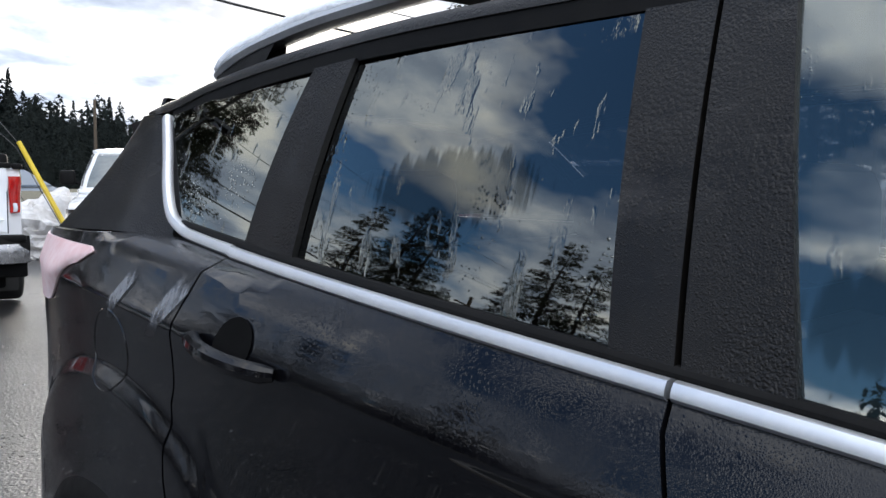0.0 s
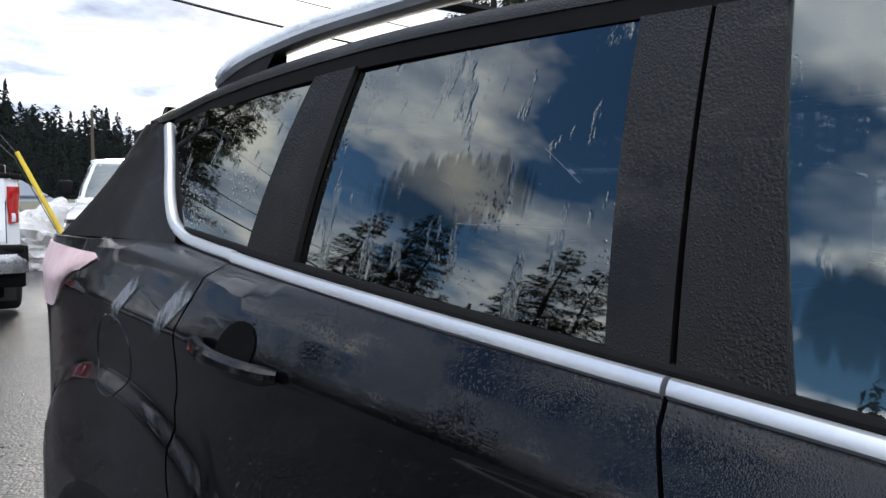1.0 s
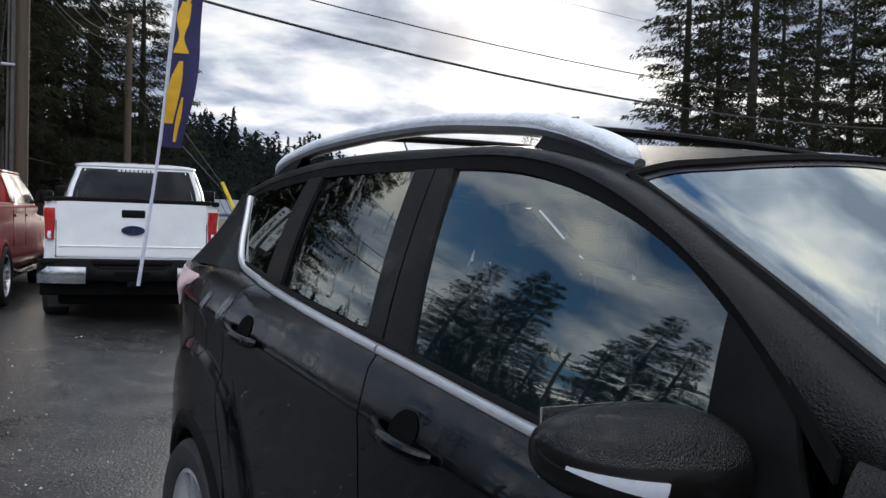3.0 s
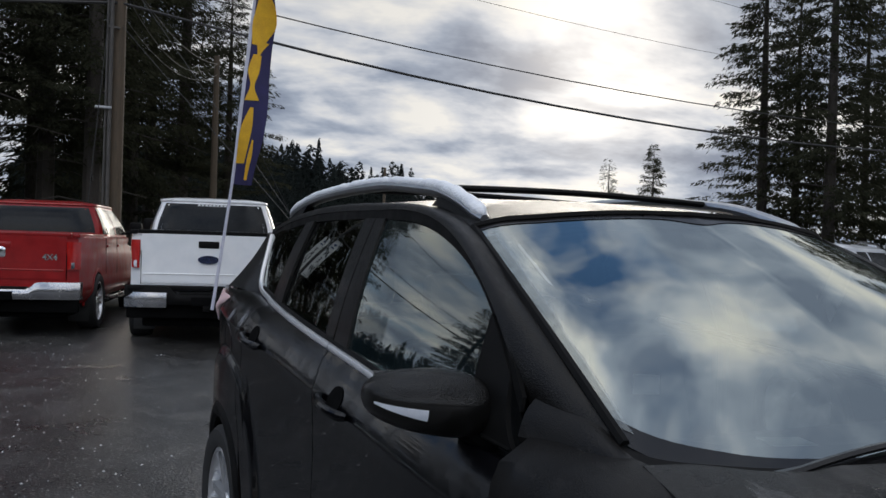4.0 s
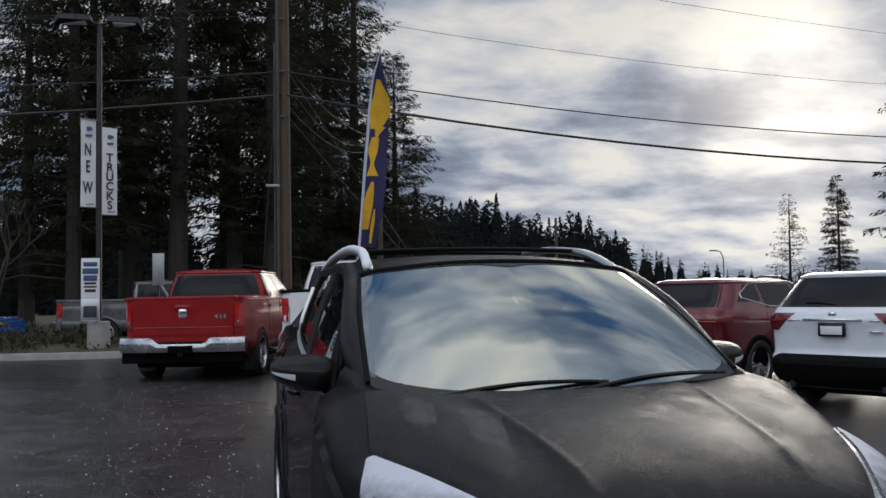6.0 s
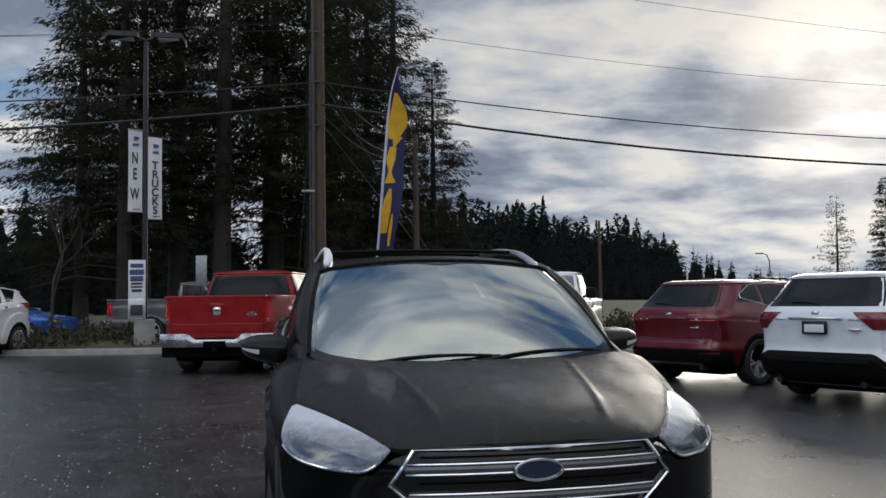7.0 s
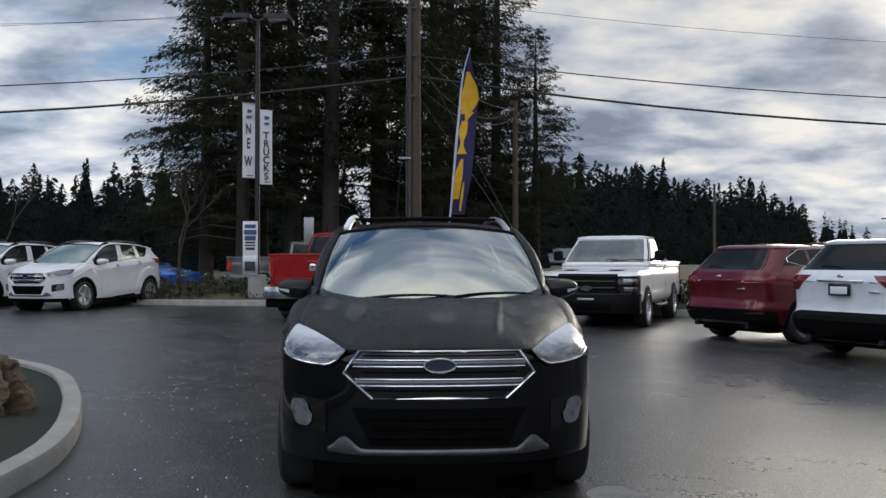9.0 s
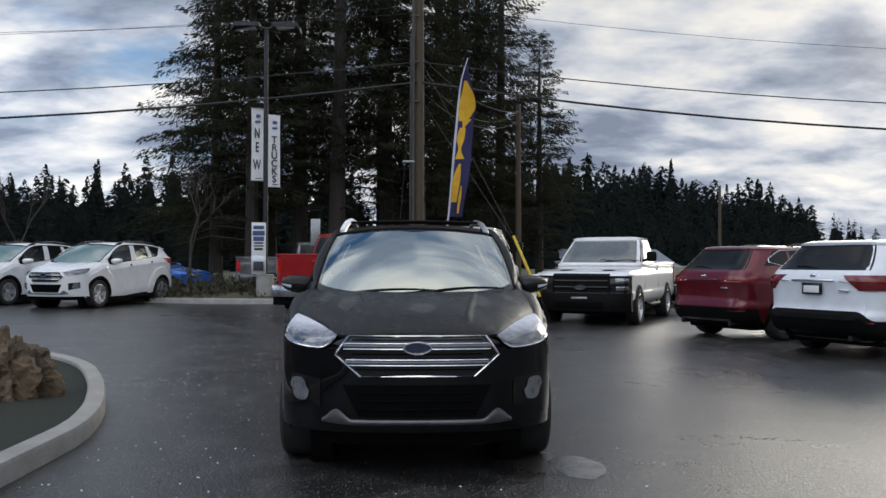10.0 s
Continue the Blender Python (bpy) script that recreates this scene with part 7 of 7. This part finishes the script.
for k in range(13):
    az, dist = radians(46.2 + 1.9 * k), 54 + rng_spots.uniform(-6, 14)
    spots.append((-1.6 + dist * math.sin(az), dist * math.cos(az), rng_spots.uniform(.95, 1.22), 4 + k % 2, "stand of tall conifers beyond the lot"))
for k, (az, dist, h) in enumerate(((-32.6, 47, .86), (-34.2, 56, .66), (-36.4, 46, .92), (-38.4, 45, 1.0), (-41.0, 54, .62), (-46.0, 47, .82), (-48.6, 46, .95), (-51.6, 45, .98), (-54.8, 50, .72), (-60.0, 55, .55), (-66.0, 52, .7), (-74.0, 56, .6), (-83.0, 58, .6))):
    spots.append((-.8 + dist * math.sin(radians(az)), 3 + dist * math.cos(radians(az)), h, 4 + k % 2, "scattered conifers across the road"))
first = {}
for k, (x, y, h, kind, group) in enumerate(spots):
    m = pose(x, y, ground_height(x, y) + (.2 if y > 19 else 0), 0, 0, 67 * k % 360)
    tree = KINDS[kind]
    if kind not in first:
        first[kind] = tree
        tree.matrix_world = m
        made = tree
    else:
        made = copy_thing(tree, m)
    made.scale = (h ** .6, h ** .6, h)
    tagged(made, group=group)
road_lamp = thing("road_lamp", "far grey road lamp with a curved arm", "street lamp")
part("pole", tube([(46.0, 74.0, -.3), (46.0, 74.0, 4.6), (45.6, 73.8, 5.2), (44.9, 73.4, 5.3)], [.08, .06, .05, .04], 8), GALV, road_lamp)
part("lamp_head", box((44.2, 73.2, 5.22), (44.95, 73.5, 5.36), .04), GALV, road_lamp)
SMALL.matrix_world = pose(50.0, 62.5, 0, 0, 0, 20)
tagged(SMALL, group="pair of small conifers")
THIN.matrix_world = pose(48.0, 66.5, 0, 0, 0, 140)
tagged(THIN, group="pair of small conifers")


def far_woods():
    """The wooded ridge round the horizon: many small ragged trees, one mesh."""
    rng = np.random.default_rng(21)
    quads = []

    def one(x, y, h, w, n=220, z=-.5):
        top, lean = rng.uniform(.45, 1.0), rng.normal(0, .02, 2)
        tiers = rng.integers(9, 15)
        f = rng.uniform(.08, 1, n) ** .8
        f = f + .5 * (1 - f) * (np.floor(f * tiers) / tiers - f)
        ang = rng.uniform(0, 6.283, n)
        out = np.stack((np.cos(ang), np.sin(ang)), 1)
        gap = .74 + .26 * np.sin(2 * ang + rng.uniform(0, 6) + rng.uniform(4, 14) * f)
        reach = w * (1 - f) ** top * rng.uniform(.45, 1.15, n) * gap + .02 * w
        size = h * rng.uniform(.011, .029, n) * (2.0 - 1.35 * f)
        axis = np.stack((x + lean[0] * h * f, y + lean[1] * h * f, z + h * f), 1)
        p = axis.copy()
        p[:, :2] += out * (reach * .45)[:, None]
        tip = axis.copy()
        tip[:, :2] += out * reach[:, None]
        tip[:, 2] -= size * rng.uniform(.2, 1.6, n)
        wd = np.stack((-out[:, 1], out[:, 0], rng.normal(0, .5, n)), 1) * (size * rng.uniform(.6, 1.15, n))[:, None]
        up = p + np.stack((np.zeros(n), np.zeros(n), size * .55), 1)
        quads.append(np.stack((up, p + wd, tip, p - wd), 1).reshape(-1, 3))
        rings = []
        for g in (.02, .2, .4, .58, .74):
            turn = np.arange(7) * .8976 + rng.uniform(0, 1)
            rad = w * .50 * (1 - g) ** max(top, .8) * rng.uniform(.5, 1.1, 7) + .01
            rings.append(np.stack((x + lean[0] * h * g + rad * np.cos(turn), y + lean[1] * h * g + rad * np.sin(turn), z + h * g + rng.normal(0, .02 * h, 7)), 1))
        for low, up_ in zip(rings, rings[1:]):
            quads.append(np.stack((low, np.roll(low, -1, 0), np.roll(up_, -1, 0), up_), 1).reshape(-1, 3))
        t = w * .03
        quads.append(np.array(((x - t, y, z), (x + t, y, z), (x + lean[0] * h, y + lean[1] * h, z + h * 1.02), (x + lean[0] * h - .02, y + lean[1] * h, z + h))))
        quads.append(np.array(((x, y - t, z), (x, y + t, z), (x + lean[0] * h, y + lean[1] * h, z + h * 1.02), (x + lean[0] * h, y - .02 + lean[1] * h, z + h))))

    skyline = curve([-60, -26, -10, 4, 11, 17, 20, 22.5, 25.2, 27, 30, 36, 75], [6.4, 7.0, 7.3, 7.7, 7.9, 7.1, 6.1, 5.7, 4.6, 3.3, 2.3, 1.6, 1.6])

    def belt_of_trees(count, a0, a1, d0, d1, n, least=.30):
        for _ in range(count):
            az = rng.uniform(a0, a1)
            k = rng.uniform(least, 1.0)
            d = mix(d0, d1, (k - least) / (1 - least)) + rng.normal(0, 6)
            k *= (rng.uniform(.78, 1.0) if rng.uniform() < .9 else rng.uniform(.98, 1.14)) * (.95 + .16 * noise.noise((az * .55, d * .02, 3.7)))
            h = 1.9 + d * math.tan(radians(skyline(az) * k))
            one(d * math.sin(radians(az)), d * math.cos(radians(az)), h, min(h * rng.uniform(.24, .50), 8.5), n)
    belt_of_trees(560, 3, 26, 120, 220, 290)
    belt_of_trees(260, 24, 75, 210, 330, 130)
    belt_of_trees(460, -60, -7, 88, 150, 270)
    belt_of_trees(110, -15, 10, 52, 84, 260)
    for _ in range(500):
        az = radians(rng.uniform(75, 300))
        d = rng.uniform(62, 100)
        one(d * math.sin(az), d * math.cos(az), rng.uniform(11, 19), rng.uniform(3.0, 5.0), 70)
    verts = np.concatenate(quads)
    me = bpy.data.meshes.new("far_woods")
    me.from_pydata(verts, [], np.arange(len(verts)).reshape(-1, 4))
    me.materials.append(HAZED_NEEDLES)
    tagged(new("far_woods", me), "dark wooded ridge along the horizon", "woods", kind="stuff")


far_woods()


def shrubs():
    """Low tangled winter shrubs on the verge."""
    rng = np.random.default_rng(5)
    verts, faces = [], []
    for _ in range(70):
        t = rng.uniform(.20, .56)
        p = VERGE_EDGE(float(t))
        cx, cy = p.x + rng.normal(0, .3), p.y + rng.uniform(.7, 3.2)
        hz, rad = rng.uniform(.45, .95), rng.uniform(.4, .8)
        for _k in range(420):
            a, r = rng.uniform(0, 6.283), rad * rng.uniform(0, 1) ** .6
            q = np.array((cx + r * math.cos(a), cy + r * math.sin(a), .2 + hz * rng.uniform(0, 1) * (1 - .5 * r / rad)))
            w = rng.normal(0, 1, 3) * .05
            u = np.array((rng.normal(0, .5), rng.normal(0, .5), rng.uniform(.3, 1))) * .15
            b = len(verts)
            verts += [tuple(q - w * .4), tuple(q + w * .4), tuple(q + u)]
            faces.append((b, b + 1, b + 2))
    me = bpy.data.meshes.new("shrubs")
    me.from_pydata(verts, [], faces)
    me.materials.append(SHRUB)
    tagged(new("shrubs", me), "low brown-green winter shrubs on the verge", "shrubs", kind="stuff")


def bare_tree(x, y, h, seed):
    rng = random.Random(seed)
    tree = thing("bare_tree", "slender leafless tree with fine twigs", "tree", "leafless young trees")
    bm = bmesh.new()

    def grow(p, d, ln, r, depth):
        q = p + d * ln
        add_tube(bm, [p, p.lerp(q, .5) + Vector((rng.uniform(-.03, .03), rng.uniform(-.03, .03), 0)) * ln, q], [r, r * .8, r * .6], 5 if depth < 2 else 3, False)
        if depth < 5:
            for _ in range(2 if depth < 1 else 3):
                e = (d + Vector((rng.uniform(-.6, .6), rng.uniform(-.6, .6), rng.uniform(-.05, .5)))).normalized()
                grow(p.lerp(q, rng.uniform(.55, 1)), e, ln * rng.uniform(.55, .8), r * .55, depth + 1)
    grow(Vector((x, y, ground_height(x, y))), Vector((0, 0, 1)), h * .34, h * .011, 0)
    part("branch_work", bm, TWIG, tree)


shrubs()
bare_tree(-6.9, 22.6, 5.4, 1)
bare_tree(-15.5, 30.0, 6.0, 2)
bare_tree(-17.5, 31.0, 5.0, 3)


def scattered_bits():
    """Pale flecks of ice and grit on the asphalt."""
    rng = np.random.default_rng(9)
    verts, faces = [], []
    for k in range(4200):
        x, y = (rng.uniform(-6.5, -.9), rng.uniform(-3.5, 15.0)) if k < 2900 else (rng.uniform(-2.6, 6.0), rng.uniform(-4.0, 11.0))
        if ((x + 4.6) ** 2 + (y - 1.5) ** 2) < 5.0:
            continue
        if -1.1 < x < 1.1 and 0 < y < 5:
            continue
        s = .0024 + .0085 * rng.uniform() ** 2.6
        z = ground_height(x, y) + .002
        a = rng.uniform(0, 6.28)
        b = len(verts)
        for i in range(4):
            aa = a + i * 1.571 + rng.uniform(-.3, .3)
            verts.append((x + s * math.cos(aa), y + s * math.sin(aa), z))
        verts.append((x, y, z + s * .9))
        faces += [(b, b + 1, b + 4), (b + 1, b + 2, b + 4), (b + 2, b + 3, b + 4), (b + 3, b, b + 4)]
    me = bpy.data.meshes.new("ice_bits")
    me.from_pydata(verts, [], faces)
    me.materials.append(GRIT)
    tagged(new("ice_bits", me), "pale flecks of ice and grit on the asphalt", "grit", kind="stuff")


scattered_bits()


def puddle(x, y, rx, ry, seed):
    """A shallow sheet of water lying on the asphalt."""
    bm = bmesh.new()
    mid = bm.verts.new((x, y, ground_height(x, y) + .004))
    rim = []
    for k in range(40):
        a = 2 * math.pi * k / 40
        q = 1 + .30 * noise.noise((math.cos(a) * 1.3 + seed, math.sin(a) * 1.3, seed))
        px, py = x + rx * q * math.cos(a), y + ry * q * math.sin(a)
        rim.append(bm.verts.new((px, py, ground_height(px, py) + .002)))
    for k in range(40):
        bm.faces.new((mid, rim[k], rim[(k + 1) % 40]))
    tagged(finish("puddle", bm, PUDDLE), "shallow puddle on the asphalt beside the tyre", "puddle")


puddle(1.06, .42, .17, .32, 2.0)
